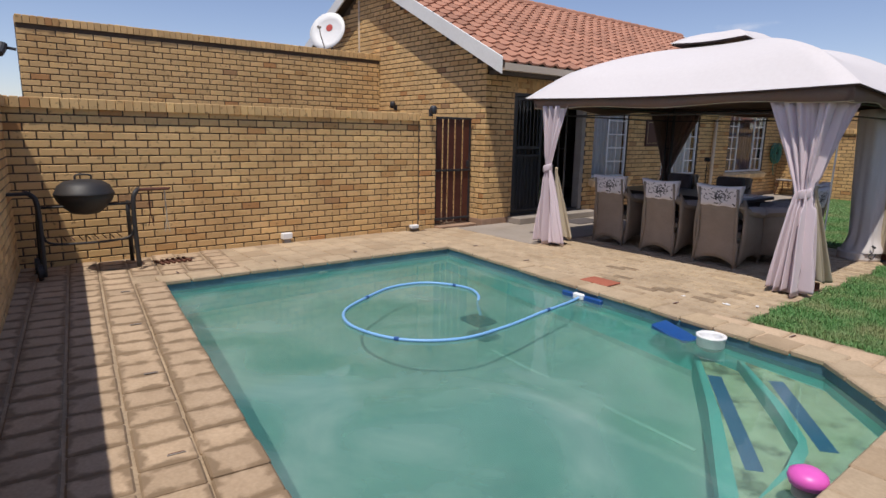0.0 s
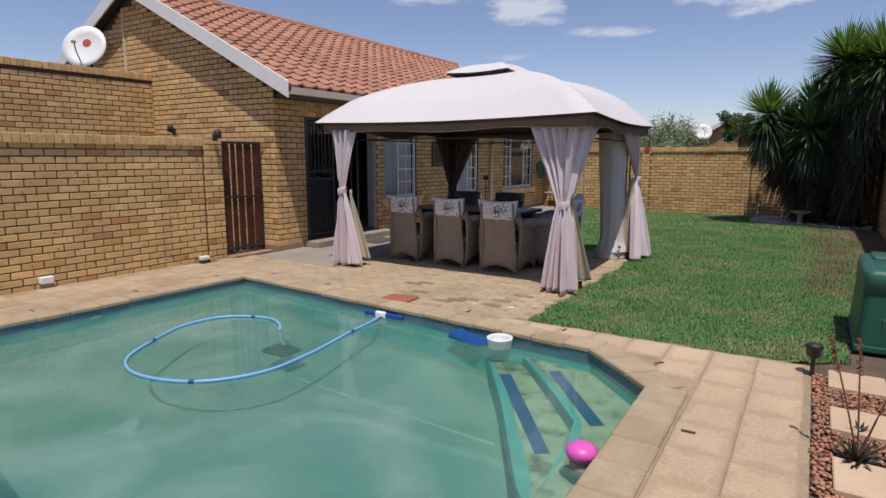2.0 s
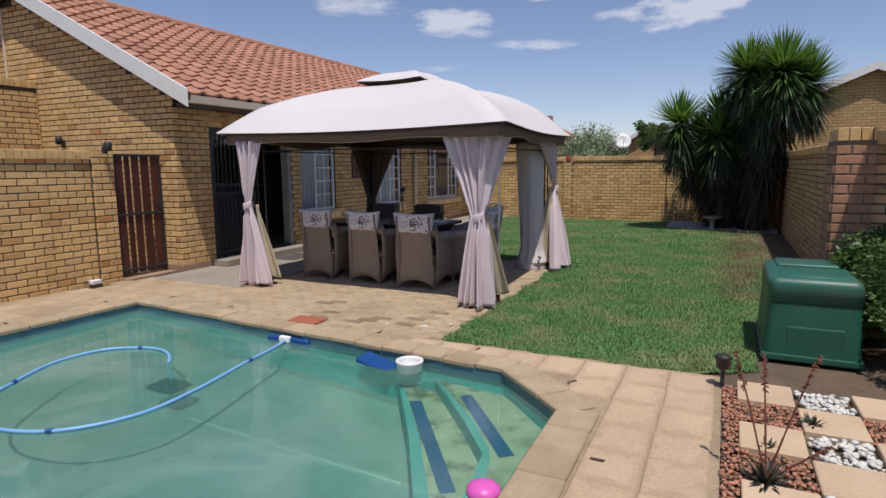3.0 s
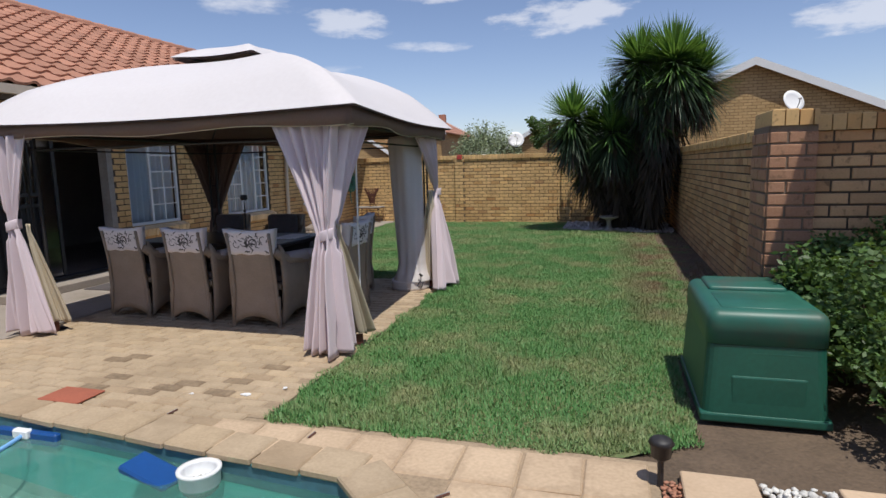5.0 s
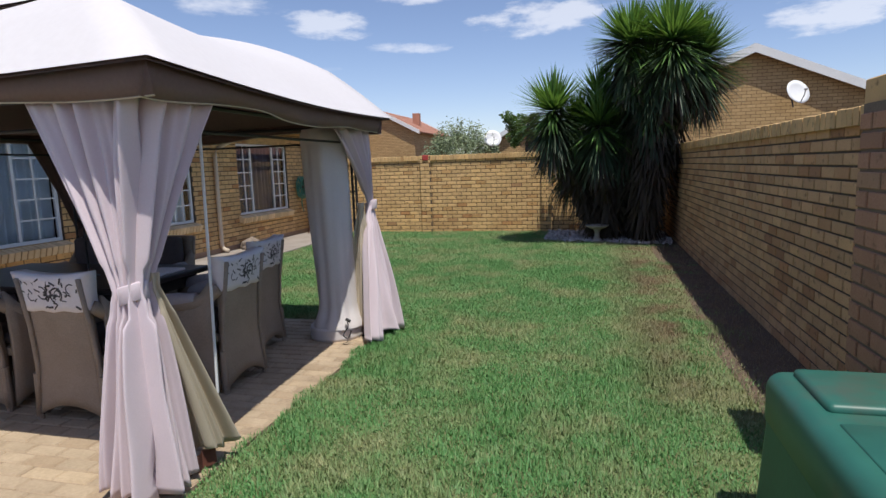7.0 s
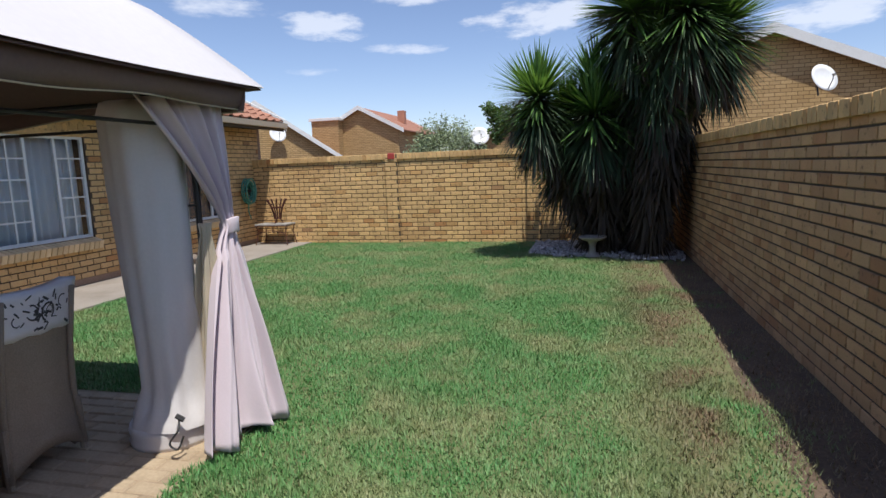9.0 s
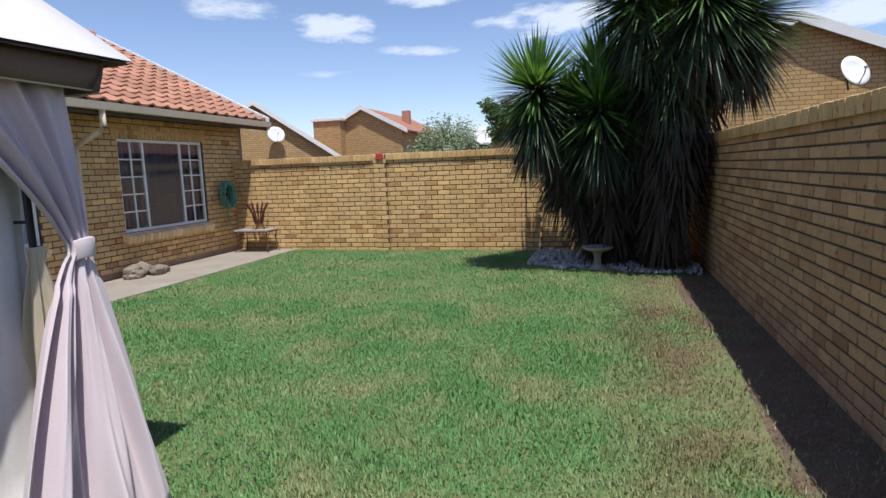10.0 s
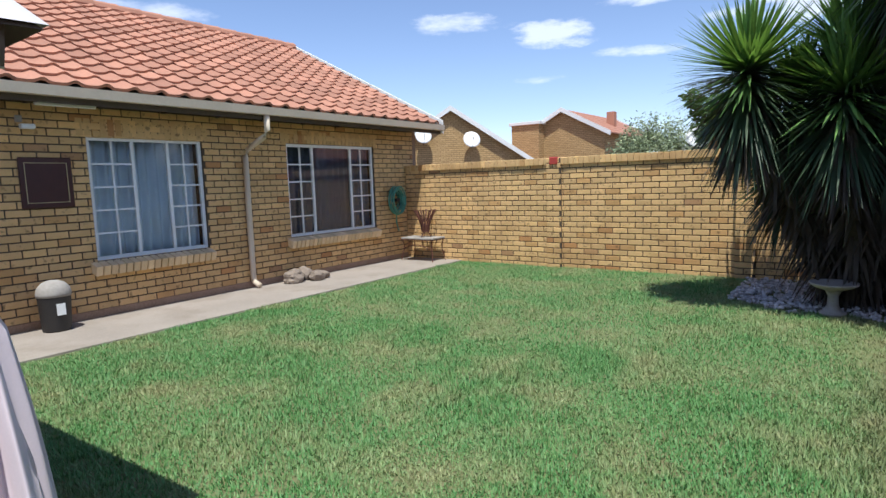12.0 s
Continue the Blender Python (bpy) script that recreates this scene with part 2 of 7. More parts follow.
M_curtain = material("curtain_cloth", (0.67, 0.56, 0.595), 0.9, (0.56, 0.465, 0.495), 120, 4, 0.4, 0.12, sheen=0.2)
M_net = material("beige_net", (0.54, 0.46, 0.34), 0.9, (0.44, 0.36, 0.26), 200, 5, 0.5, 0.1)
M_cover = material("heater_cover", (0.66, 0.615, 0.60), 0.75, (0.56, 0.51, 0.50), 60, 2, 0.4, 0.15)
M_padgrey = material("grey_arm_pad", (0.40, 0.36, 0.365), 0.9, (0.28, 0.25, 0.255), 60, 6, 0.5, 0.1)
M_wicker = material("wicker", (0.36, 0.285, 0.22), 0.75, (0.20, 0.155, 0.115), 110, 5, 0.6, 0.5)
M_print = material("printed_cover", (0.80, 0.76, 0.78), 0.9, (0.68, 0.63, 0.65), 40, 5, 0.4, 0.1)
M_ink = material("dark_print", (0.08, 0.075, 0.08), 0.9)
M_cushion = material("seat_cushion", (0.10, 0.085, 0.085), 0.95, (0.06, 0.05, 0.05), 60, 5, 0.5, 0.2)
M_table = material("dark_table", (0.035, 0.025, 0.022), 0.3, (0.02, 0.015, 0.012), 30, 5, 0.5, 0.05)
M_green = material("green_plastic", (0.016, 0.105, 0.07), 0.42, (0.011, 0.065, 0.045), 40, 2.2, 0.6, 0.06)
M_greenlid = material("faded_green_lid", (0.028, 0.135, 0.098), 0.45, (0.02, 0.095, 0.068), 9, 2.4, 0.6, 0.08, stain=((0.085, 0.085, 0.06), 0.6, 2.6))
M_black = material("black_metal", (0.02, 0.02, 0.022), 0.55, (0.045, 0.035, 0.03), 50, 6, 0.5, 0.15)
M_rust = material("rusty_iron", (0.13, 0.045, 0.025), 0.85, (0.05, 0.02, 0.015), 60, 8, 0.6, 0.3)
M_hose = material("blue_hose", (0.22, 0.44, 0.74), 0.4, (0.10, 0.32, 0.75), 30, 5, 0.3, 0.02)
M_navy = material("navy_tile", (0.015, 0.075, 0.24), 0.4, (0.01, 0.05, 0.16), 30, 8, 0.5, 0.03)
M_blue = material("blue_plastic", (0.012, 0.075, 0.27), 0.4, (0.01, 0.05, 0.18), 30, 5, 0.4, 0.02)
M_pink = material("pink_plastic", (0.75, 0.12, 0.5), 0.4, (0.6, 0.08, 0.4), 20, 5, 0.3, 0.02)
M_stonewhite = material("white_stone", (0.72, 0.7, 0.66), 0.85, (0.45, 0.42, 0.38), 60, 8, 0.5, 0.3, spread=0.15, island=True)
M_stonered = material("red_gravel", (0.46, 0.225, 0.145), 0.9, (0.28, 0.12, 0.075), 60, 8, 0.6, 0.3, spread=0.3, island=True)
M_slab = material("stepping_slab", (0.60, 0.44, 0.30), 0.92, (0.44, 0.31, 0.20), 50, 4, 0.6, 0.3, spread=0.08)
M_yucca = material("yucca_leaf", (0.15, 0.27, 0.075), 0.6, (0.08, 0.16, 0.05), 30, 2, 0.7, 0.05, spread=0.35, island=True, spec=0.2)


def let_light_through(m, share, gain):
    """Thin leaves: part of the light that falls on one side comes out of the other."""
    N, L = m.node_tree.nodes, m.node_tree.links
    b = N["Principled BSDF"]
    src = b.inputs["Base Color"].links[0].from_socket
    tr = N.new("ShaderNodeBsdfTranslucent")
    g = N.new("ShaderNodeMixRGB"); g.blend_type = "MULTIPLY"; g.inputs["Fac"].default_value = 1; g.inputs["Color2"].default_value = (gain * 1.1, gain, gain * 0.5, 1)
    L.new(src, g.inputs["Color1"]); L.new(g.outputs[0], tr.inputs["Color"])
    mx = N.new("ShaderNodeMixShader"); mx.inputs["Fac"].default_value = share
    L.new(b.outputs[0], mx.inputs[1]); L.new(tr.outputs[0], mx.inputs[2]); L.new(mx.outputs[0], N["Material Output"].inputs["Surface"])


let_light_through(M_yucca, 0.25, 1.35)
# older lower leaves, with the crown's shade put into their dark green
M_yucca_shaded = material("shaded_yucca_leaf", (0.048, 0.078, 0.036), 0.5, (0.025, 0.045, 0.022), 30, 2, 0.7, 0.05, spread=0.4, island=True, spec=0.35)
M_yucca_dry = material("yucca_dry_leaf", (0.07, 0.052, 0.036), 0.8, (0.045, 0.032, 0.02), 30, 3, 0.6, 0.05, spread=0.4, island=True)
M_bark = material("bark", (0.085, 0.06, 0.042), 0.95, (0.04, 0.028, 0.02), 30, 5, 0.8, 0.7, 0.02)
M_leaf = material("shrub_leaf", (0.12, 0.20, 0.06), 0.5, (0.045, 0.09, 0.025), 20, 3, 0.6, 0.05, spread=0.45, island=True)
let_light_through(M_leaf, 0.3, 1.5)
M_olive = material("far_tree_leaf", (0.31, 0.36, 0.20), 0.7, (0.20, 0.25, 0.13), 10, 1, 0.6, 0.05, spread=0.4, island=True)
M_aloe = material("aloe_leaf", (0.07, 0.085, 0.06), 0.6, (0.045, 0.04, 0.035), 30, 5, 0.6, 0.1, spread=0.3, island=True)
M_stalk = material("flower_stalk", (0.16, 0.055, 0.035), 0.8, (0.09, 0.035, 0.025), 60, 8, 0.6, 0.1)
M_rock = material("rock", (0.3, 0.24, 0.19), 0.95, (0.13, 0.1, 0.08), 25, 6, 0.8, 0.6, 0.02)
M_dish = material("dish_white", (0.78, 0.77, 0.76), 0.45, (0.62, 0.6, 0.58), 20, 3, 0.3, 0.02)
M_redmark = material("red_mark", (0.45, 0.06, 0.045), 0.5)
M_curtblue = material("blue_window_curtain", (0.70, 0.80, 0.87), 0.9, (0.56, 0.65, 0.73), 60, 3, 0.5, 0.1)
M_interior = material("interior_wall", (0.42, 0.38, 0.34), 0.9)
M_netdark = material("dark_net", (0.10, 0.12, 0.17), 0.9, (0.06, 0.075, 0.11), 90, 3, 0.5, 0.1)
M_slabpale = material("pale_slab", (0.58, 0.43, 0.29), 0.92, (0.42, 0.30, 0.195), 45, 1.3, 0.9, 0.3, spread=0.06, grime=0.2)
# white bed stones; shade under the yuccas is put into the grey
M_stoneshaded = material("bed_stone", (0.55, 0.53, 0.54), 0.85, (0.34, 0.31, 0.31), 60, 8, 0.6, 0.3, spread=0.35, island=True)
M_brick_red = material("red_brick_face", (0.42, 0.225, 0.135), 0.9, (0.27, 0.13, 0.07), 90, 5, 0.6, 0.35, 0.004, spread=0.15, specks=0.5, tints=((0.15, (1.15, 1.25, 1.2)), (0.1, (0.75, 0.7, 0.7))))
# redder bricks, with some of the boundary wall's shade put into the colour
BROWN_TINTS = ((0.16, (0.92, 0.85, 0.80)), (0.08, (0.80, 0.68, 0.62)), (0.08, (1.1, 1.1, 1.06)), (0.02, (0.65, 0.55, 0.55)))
M_brick_brown_dim = material("brown_dimmed_brick_face", (0.58, 0.355, 0.18), 0.9, (0.40, 0.235, 0.115), 90, 5, 0.6, 0.35, 0.004, spread=0.14, tints=BROWN_TINTS, specks=0.6)
M_brick_brown_dim_j = material("brown_dimmed_brick_face_joined", (0.58, 0.355, 0.18), 0.9, (0.40, 0.235, 0.115), 90, 5, 0.6, 0.35, 0.004, spread=0.14, tints=BROWN_TINTS, specks=0.6, island=True)
M_maroon = material("maroon_board", (0.06, 0.014, 0.012), 0.45, (0.035, 0.009, 0.008), 20, 4, 0.5, 0.05)
M_gold = material("gold_line", (0.5, 0.4, 0.22), 0.5)
M_greenhose = material("green_hose", (0.08, 0.26, 0.19), 0.5, (0.05, 0.17, 0.13), 30, 5, 0.4, 0.05)
M_redbrick = material("red_paver", (0.40, 0.12, 0.07), 0.92, (0.25, 0.08, 0.05), 60, 6, 0.6, 0.3)
M_grey = material("grey_stone", (0.36, 0.33, 0.30), 0.9, (0.21, 0.185, 0.16), 30, 5, 0.6, 0.3)


def lawn_material():
    m = bpy.data.materials.new("lawn_grass")
    m.use_nodes = True
    N, L = m.node_tree.nodes, m.node_tree.links
    b = N["Principled BSDF"]
    b.inputs["Roughness"].default_value = 0.6
    geo = N.new("ShaderNodeNewGeometry")
    n1 = N.new("ShaderNodeTexNoise"); n1.inputs["Scale"].default_value, n1.inputs["Detail"].default_value, n1.inputs["Roughness"].default_value = 1.4, 10, 0.68
    n2 = N.new("ShaderNodeTexNoise"); n2.inputs["Scale"].default_value, n2.inputs["Detail"].default_value = 0.35, 3
    for n in (n1, n2):
        L.new(geo.outputs["Position"], n.inputs["Vector"])
    r1 = N.new("ShaderNodeMapRange"); r1.inputs["From Min"].default_value, r1.inputs["From Max"].default_value = 0.46, 0.64
    L.new(n1.outputs["Fac"], r1.inputs["Value"])
    rnd = N.new("ShaderNodeMapRange"); rnd.inputs["From Min"].default_value, rnd.inputs["From Max"].default_value = 0.62, 0.9
    L.new(geo.outputs["Random Per Island"], rnd.inputs["Value"])
    mx = N.new("ShaderNodeMath"); mx.operation = "MULTIPLY_ADD"; mx.inputs[1].default_value = 0.62; mx.use_clamp = True
    L.new(r1.outputs[0], mx.inputs[0])
    m2 = N.new("ShaderNodeMath"); m2.operation = "MULTIPLY"; m2.inputs[1].default_value = 0.2
    L.new(rnd.outputs[0], m2.inputs[0]); L.new(m2.outputs[0], mx.inputs[2])
    # trampled dry strip along the boundary wall
    sep = N.new("ShaderNodeSeparateXYZ"); L.new(geo.outputs["Position"], sep.inputs[0])
    dx = N.new("ShaderNodeMapRange"); dx.interpolation_type = "SMOOTHSTEP"
    dx.inputs["From Min"].default_value, dx.inputs["From Max"].default_value = 0.15, 0.85
    L.new(sep.outputs["X"], dx.inputs["Value"])
    n3 = N.new("ShaderNodeTexNoise"); n3.inputs["Scale"].default_value, n3.inputs["Detail"].default_value = 1.6, 5
    L.new(geo.outputs["Position"], n3.inputs["Vector"])
    r3 = N.new("ShaderNodeMapRange"); r3.inputs["From Min"].default_value, r3.inputs["From Max"].default_value = 0.33, 0.53
    L.new(n3.outputs["Fac"], r3.inputs["Value"])
    m3 = N.new("ShaderNodeMath"); m3.operation = "MULTIPLY"
    dy = N.new("ShaderNodeMapRange"); dy.interpolation_type = "SMOOTHSTEP"
    dy.inputs["From Min"].default_value, dy.inputs["From Max"].default_value = 7.4, 9.0
    L.new(sep.outputs["Y"], dy.inputs["Value"])
    dxy = N.new("ShaderNodeMath"); dxy.operation = "MULTIPLY"
    L.new(dx.outputs[0], dxy.inputs[0]); L.new(dy.outputs[0], dxy.inputs[1])
    L.new(dxy.outputs[0], m3.inputs[0]); L.new(r3.outputs[0], m3.inputs[1])
    g = N.new("ShaderNodeMixRGB"); g.inputs["Color1"].default_value, g.inputs["Color2"].default_value = (0.075, 0.225, 0.05, 1), (0.125, 0.285, 0.092, 1)
    L.new(n2.outputs["Fac"], g.inputs["Fac"])
    straw = N.new("ShaderNodeMixRGB"); straw.inputs["Color2"].default_value = (0.34, 0.30, 0.15, 1)
    L.new(mx.outputs[0], straw.inputs["Fac"]); L.new(g.outputs[0], straw.inputs["Color1"])
    mix = N.new("ShaderNodeMixRGB"); mix.inputs["Color2"].default_value = (0.22, 0.15, 0.085, 1)
    L.new(m3.outputs[0], mix.inputs["Fac"]); L.new(straw.outputs[0], mix.inputs["Color1"])
    hsv = N.new("ShaderNodeHueSaturation")
    v = N.new("ShaderNodeMapRange"); v.inputs["To Min"].default_value, v.inputs["To Max"].default_value = 0.82, 1.2
    L.new(geo.outputs["Random Per Island"], v.inputs["Value"]); L.new(v.outputs[0], hsv.inputs["Value"])
    L.new(mix.outputs[0], hsv.inputs["Color"])
    L.new(hsv.outputs[0], b.inputs["Base Color"])
    return m


M_grass = lawn_material()
M_turf = material("turf_mat", (0.12, 0.17, 0.06), 0.95, (0.20, 0.16, 0.08), 45, 1.5, 0.7, 0.5, 0.02)


def glass(name, tint=(1, 1, 1), rough=0.0, ior=1.45):
    m = bpy.data.materials.new(name)
    m.use_nodes = True
    b = m.node_tree.nodes["Principled BSDF"]
    b.inputs["Base Color"].default_value = (*tint, 1)
    b.inputs["Transmission Weight"].default_value = 1
    b.inputs["Roughness"].default_value, b.inputs["IOR"].default_value = rough, ior
    return m


M_glass = glass("window_glass")


def water_material():
    """Milky green pool water: part clear, part suspended matter that scatters light, under a rippled gloss."""
    m = bpy.data.materials.new("pool_water")
    m.use_nodes = True
    N, L = m.node_tree.nodes, m.node_tree.links
    out = N["Material Output"]
    N.remove(N["Principled BSDF"])
    geo = N.new("ShaderNodeNewGeometry")
    clear = N.new("ShaderNodeBsdfRefraction"); clear.inputs["Color"].default_value = (0.50, 0.74, 0.71, 1)
    clear.inputs["IOR"].default_value, clear.inputs["Roughness"].default_value = 1.33, 0.0
    murk = N.new("ShaderNodeBsdfDiffuse")
    n = N.new("ShaderNodeTexNoise"); n.inputs["Scale"].default_value, n.inputs["Detail"].default_value, n.inputs["Distortion"].default_value = 0.95, 6, 1.0
    L.new(geo.outputs["Position"], n.inputs["Vector"])
    col = N.new("ShaderNodeMixRGB")
    col.inputs["Color1"].default_value, col.inputs["Color2"].default_value = (0.06, 0.185, 0.165, 1), (0.185, 0.295, 0.28, 1)
    r = N.new("ShaderNodeMapRange"); r.inputs["From Min"].default_value, r.inputs["From Max"].default_value = 0.38, 0.66
    L.new(n.outputs["Fac"], r.inputs["Value"]); L.new(r.outputs[0], col.inputs["Fac"]); L.new(col.outputs[0], murk.inputs["Color"])
    body = N.new("ShaderNodeMixShader"); 
    # suspended matter's depth haze, put into the mix by distance from the corner steps
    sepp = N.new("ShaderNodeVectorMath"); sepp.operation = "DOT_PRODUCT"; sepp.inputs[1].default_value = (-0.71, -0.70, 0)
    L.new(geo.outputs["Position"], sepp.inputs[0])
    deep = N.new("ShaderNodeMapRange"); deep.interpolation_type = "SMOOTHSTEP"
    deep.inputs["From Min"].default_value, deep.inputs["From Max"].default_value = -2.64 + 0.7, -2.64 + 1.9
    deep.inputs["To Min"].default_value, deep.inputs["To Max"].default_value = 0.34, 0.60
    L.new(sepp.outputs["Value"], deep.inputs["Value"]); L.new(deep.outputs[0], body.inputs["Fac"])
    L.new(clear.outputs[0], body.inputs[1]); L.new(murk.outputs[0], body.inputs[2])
    w = N.new("ShaderNodeTexNoise"); w.inputs["Scale"].default_value, w.inputs["Detail"].default_value = 2.2, 3
    L.new(geo.outputs["Position"], w.inputs["Vector"])
    bp = N.new("ShaderNodeBump"); bp.inputs["Strength"].default_value, bp.inputs["Distance"].default_value = 0.10, 0.03
    L.new(w.outputs["Fac"], bp.inputs["Height"])
    gl = N.new("ShaderNodeBsdfGlossy"); gl.inputs["Roughness"].default_value = 0.05
    L.new(bp.outputs[0], gl.inputs["Normal"])
    fr = N.new("ShaderNodeFresnel"); fr.inputs["IOR"].default_value = 1.33
    top = N.new("ShaderNodeMixShader")
    L.new(fr.outputs[0], top.inputs[0]); L.new(body.outputs[0], top.inputs[1]); L.new(gl.outputs[0], top.inputs[2]); L.new(top.outputs[0], out.inputs["Surface"])
    return m


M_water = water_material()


# ---- mesh helpers ----
def box(bm, x0, x1, y0, y1, z0, z1, bevel=0.0, M=None, segs=1):
    r = bmesh.ops.create_cube(bm, size=1)
    vs = r["verts"]
    bmesh.ops.transform(bm, verts=vs, matrix=Matrix.Translation(((x0 + x1) / 2, (y0 + y1) / 2, (z0 + z1) / 2)) @ Matrix.Diagonal((x1 - x0, y1 - y0, z1 - z0, 1)))
    if bevel:
        es = list({e for v in vs for e in v.link_edges})
        r = bmesh.ops.bevel(bm, geom=es, offset=bevel, segments=segs, profile=0.5, affect="EDGES")
        vs = list({v for v in r["verts"]} | {v for f in r["faces"] for v in f.verts})
    if M is not None:
        bmesh.ops.transform(bm, verts=vs, matrix=M)
    return vs


def tube(bm, points, radius, sides=8, closed=False):
    """A round rod along points; radius may be a list."""
    pts = [Vector(p) for p in points]
    rad = radius if isinstance(radius, (list, tuple)) else [radius] * len(pts)
    rings = []
    up = Vector((0, 0, 1))
    for k, p in enumerate(pts):
        a = pts[k - 1] if (k or closed) else pts[k]
        c = pts[(k + 1) % len(pts)] if (k < len(pts) - 1 or closed) else pts[k]
        d = (c - a).normalized()
        ref = up if abs(d.z) < 0.95 else Vector((1, 0, 0))
        s = d.cross(ref).normalized()
        t = s.cross(d).normalized()
        rings.append([bm.verts.new(p + rad[k] * (math.cos(q) * s + math.sin(q) * t)) for q in (2 * math.pi * i / sides for i in range(sides))])
    n = len(rings)
    for k in range(n if closed else n - 1):
        A, B = rings[k], rings[(k + 1) % n]
        for i in range(sides):
            bm.faces.new((A[i], A[(i + 1) % sides], B[(i + 1) % sides], B[i]))
    if not closed:
        bm.faces.new(rings[0][::-1]); bm.faces.new(rings[-1])


def lathe(bm, profile, sides=20, at=(0, 0, 0), squash=1.0):
    """Turns a profile of (radius, z) round the z axis."""
    rings = []
    for r, z in profile:
        rings.append([bm.verts.new((at[0] + r * math.cos(2 * math.pi * i / sides), at[1] + squash * r * math.sin(2 * math.pi * i / sides), at[2] + z)) for i in range(sides)])
    for A, B in zip(rings, rings[1:]):
        for i in range(sides):
            bm.faces.new((A[i], A[(i + 1) % sides], B[(i + 1) % sides], B[i]))
    bm.faces.new(rings[0][::-1]); bm.faces.new(rings[-1])


def finish(name, bm, mat, smooth=False):
    bmesh.ops.recalc_face_normals(bm, faces=bm.faces)
    me = bpy.data.meshes.new(name)
    bm.to_mesh(me)
    bm.free()
    me.materials.append(mat)
    if smooth:
        for p in me.polygons:
            p.use_smooth = True
    return me


def part(name, bm, mat, parent=None, label="", smooth=False, M=None):
    ob = new(name, finish(name, bm, mat, smooth))
    if M is not None:
        ob.matrix_basis = M
    ob.parent = parent
    if label:
        ob["label"] = label
    return ob


def thing(name, label, category, group="", kind="", M=None):
    ob = new(name)
    ob.empty_display_size = 0.1
    if M is not None:
        ob.matrix_basis = M
    return tagged(ob, label, category, group, kind)


def boxpart(name, mat, parent, dims, bevel=0.0, label="", M=None):
    bm = bmesh.new()
    box(bm, *dims, bevel=bevel)
    return part(name, bm, mat, parent, label, M=M)


def mesh_np(name, verts, faces, mat):
    """A mesh from arrays: verts (n, 3), faces (m, k)."""
    me = bpy.data.meshes.new(name)
    k = faces.shape[1]
    me.vertices.add(len(verts)); me.vertices.foreach_set("co", verts.astype(np.float32).ravel())
    me.loops.add(faces.size); me.loops.foreach_set("vertex_index", faces.astype(np.int32).ravel())
    me.polygons.add(len(faces)); me.polygons.foreach_set("loop_start", np.arange(0, faces.size, k, dtype=np.int32))
    me.update(calc_edges=True)
    me.materials.append(mat)
    return me

# ---- brickwork ----
COURSE, PITCH, JOINT = 0.086, 0.232, 0.0145


def piece_verts(u0, u1, z0, z1, proud, c=0.004):
    """One brick's face block: eight corners, the front four drawn in by a worn edge."""
    return [(u0, 0.02, z0), (u1, 0.02, z0), (u1, 0.02, z1), (u0, 0.02, z1),
            (u0, -proud + c, z0), (u1, -proud + c, z0), (u1, -proud + c, z1), (u0, -proud + c, z1),
            (u0 + c, -proud, z0 + c), (u1 - c, -proud, z0 + c), (u1 - c, -proud, z1 - c), (u0 + c, -proud, z1 - c)]


PIECE_FACES = [(0, 1, 5, 4), (1, 2, 6, 5), (2, 3, 7, 6), (3, 0, 4, 7), (4, 5, 9, 8), (5, 6, 10, 9), (6, 7, 11, 10), (7, 4, 8, 11), (8, 9, 10, 11)]


def joined_bricks(name, rects, parent, mat, proud=0.009):
    if not rects:
        return
    V, F = [], []
    for u0, u1, z0, z1 in rects:
        k = len(V)
        V += piece_verts(u0, u1, z0, z1, proud + random.uniform(-0.002, 0.002))
        F += [tuple(k + i for i in f) for f in PIECE_FACES]
    me = bpy.data.meshes.new(name)
    me.from_pydata(V, [], F)
    me.materials.append(mat)
    ob = new(name, me)
    ob.parent = parent
    return tagged(ob, kind="stuff")


def single_bricks(name, rects, parent, mat):
    """Whole bricks as objects of their own on one shared mesh."""
    if not rects:
        return
    w, h = rects[0][1] - rects[0][0], rects[0][3] - rects[0][2]
    me = bpy.data.meshes.new(name)
    me.from_pydata(piece_verts(-w / 2, w / 2, -h / 2, h / 2, 0.009), [], PIECE_FACES)
    me.materials.append(mat)
    for u0, u1, z0, z1 in rects:
        ob = new(name, me)
        ob.location = ((u0 + u1) / 2, random.uniform(-0.002, 0.0015), (z0 + z1) / 2)
        ob.rotation_euler = (random.uniform(-0.006, 0.006), random.uniform(-0.004, 0.004), random.uniform(-0.006, 0.006))
        ob.parent = parent


def core_rects(length, z0, z1, openings):
    """The wall's face without its openings, as rectangles."""
    us = sorted({0.0, length, *(o[0] for o in openings), *(o[1] for o in openings)})
    for a, b in zip(us, us[1:]):
        mid = (a + b) / 2
        cuts = sorted((o[2], o[3]) for o in openings if o[0] < mid < o[1])
        z = z0
        for c0, c1 in cuts:
            if c0 > z:
                yield a, b, z, c0
            z = c1
        if z < z1:
            yield a, b, z, z1


LATE = []          # brickwork to lay last of all


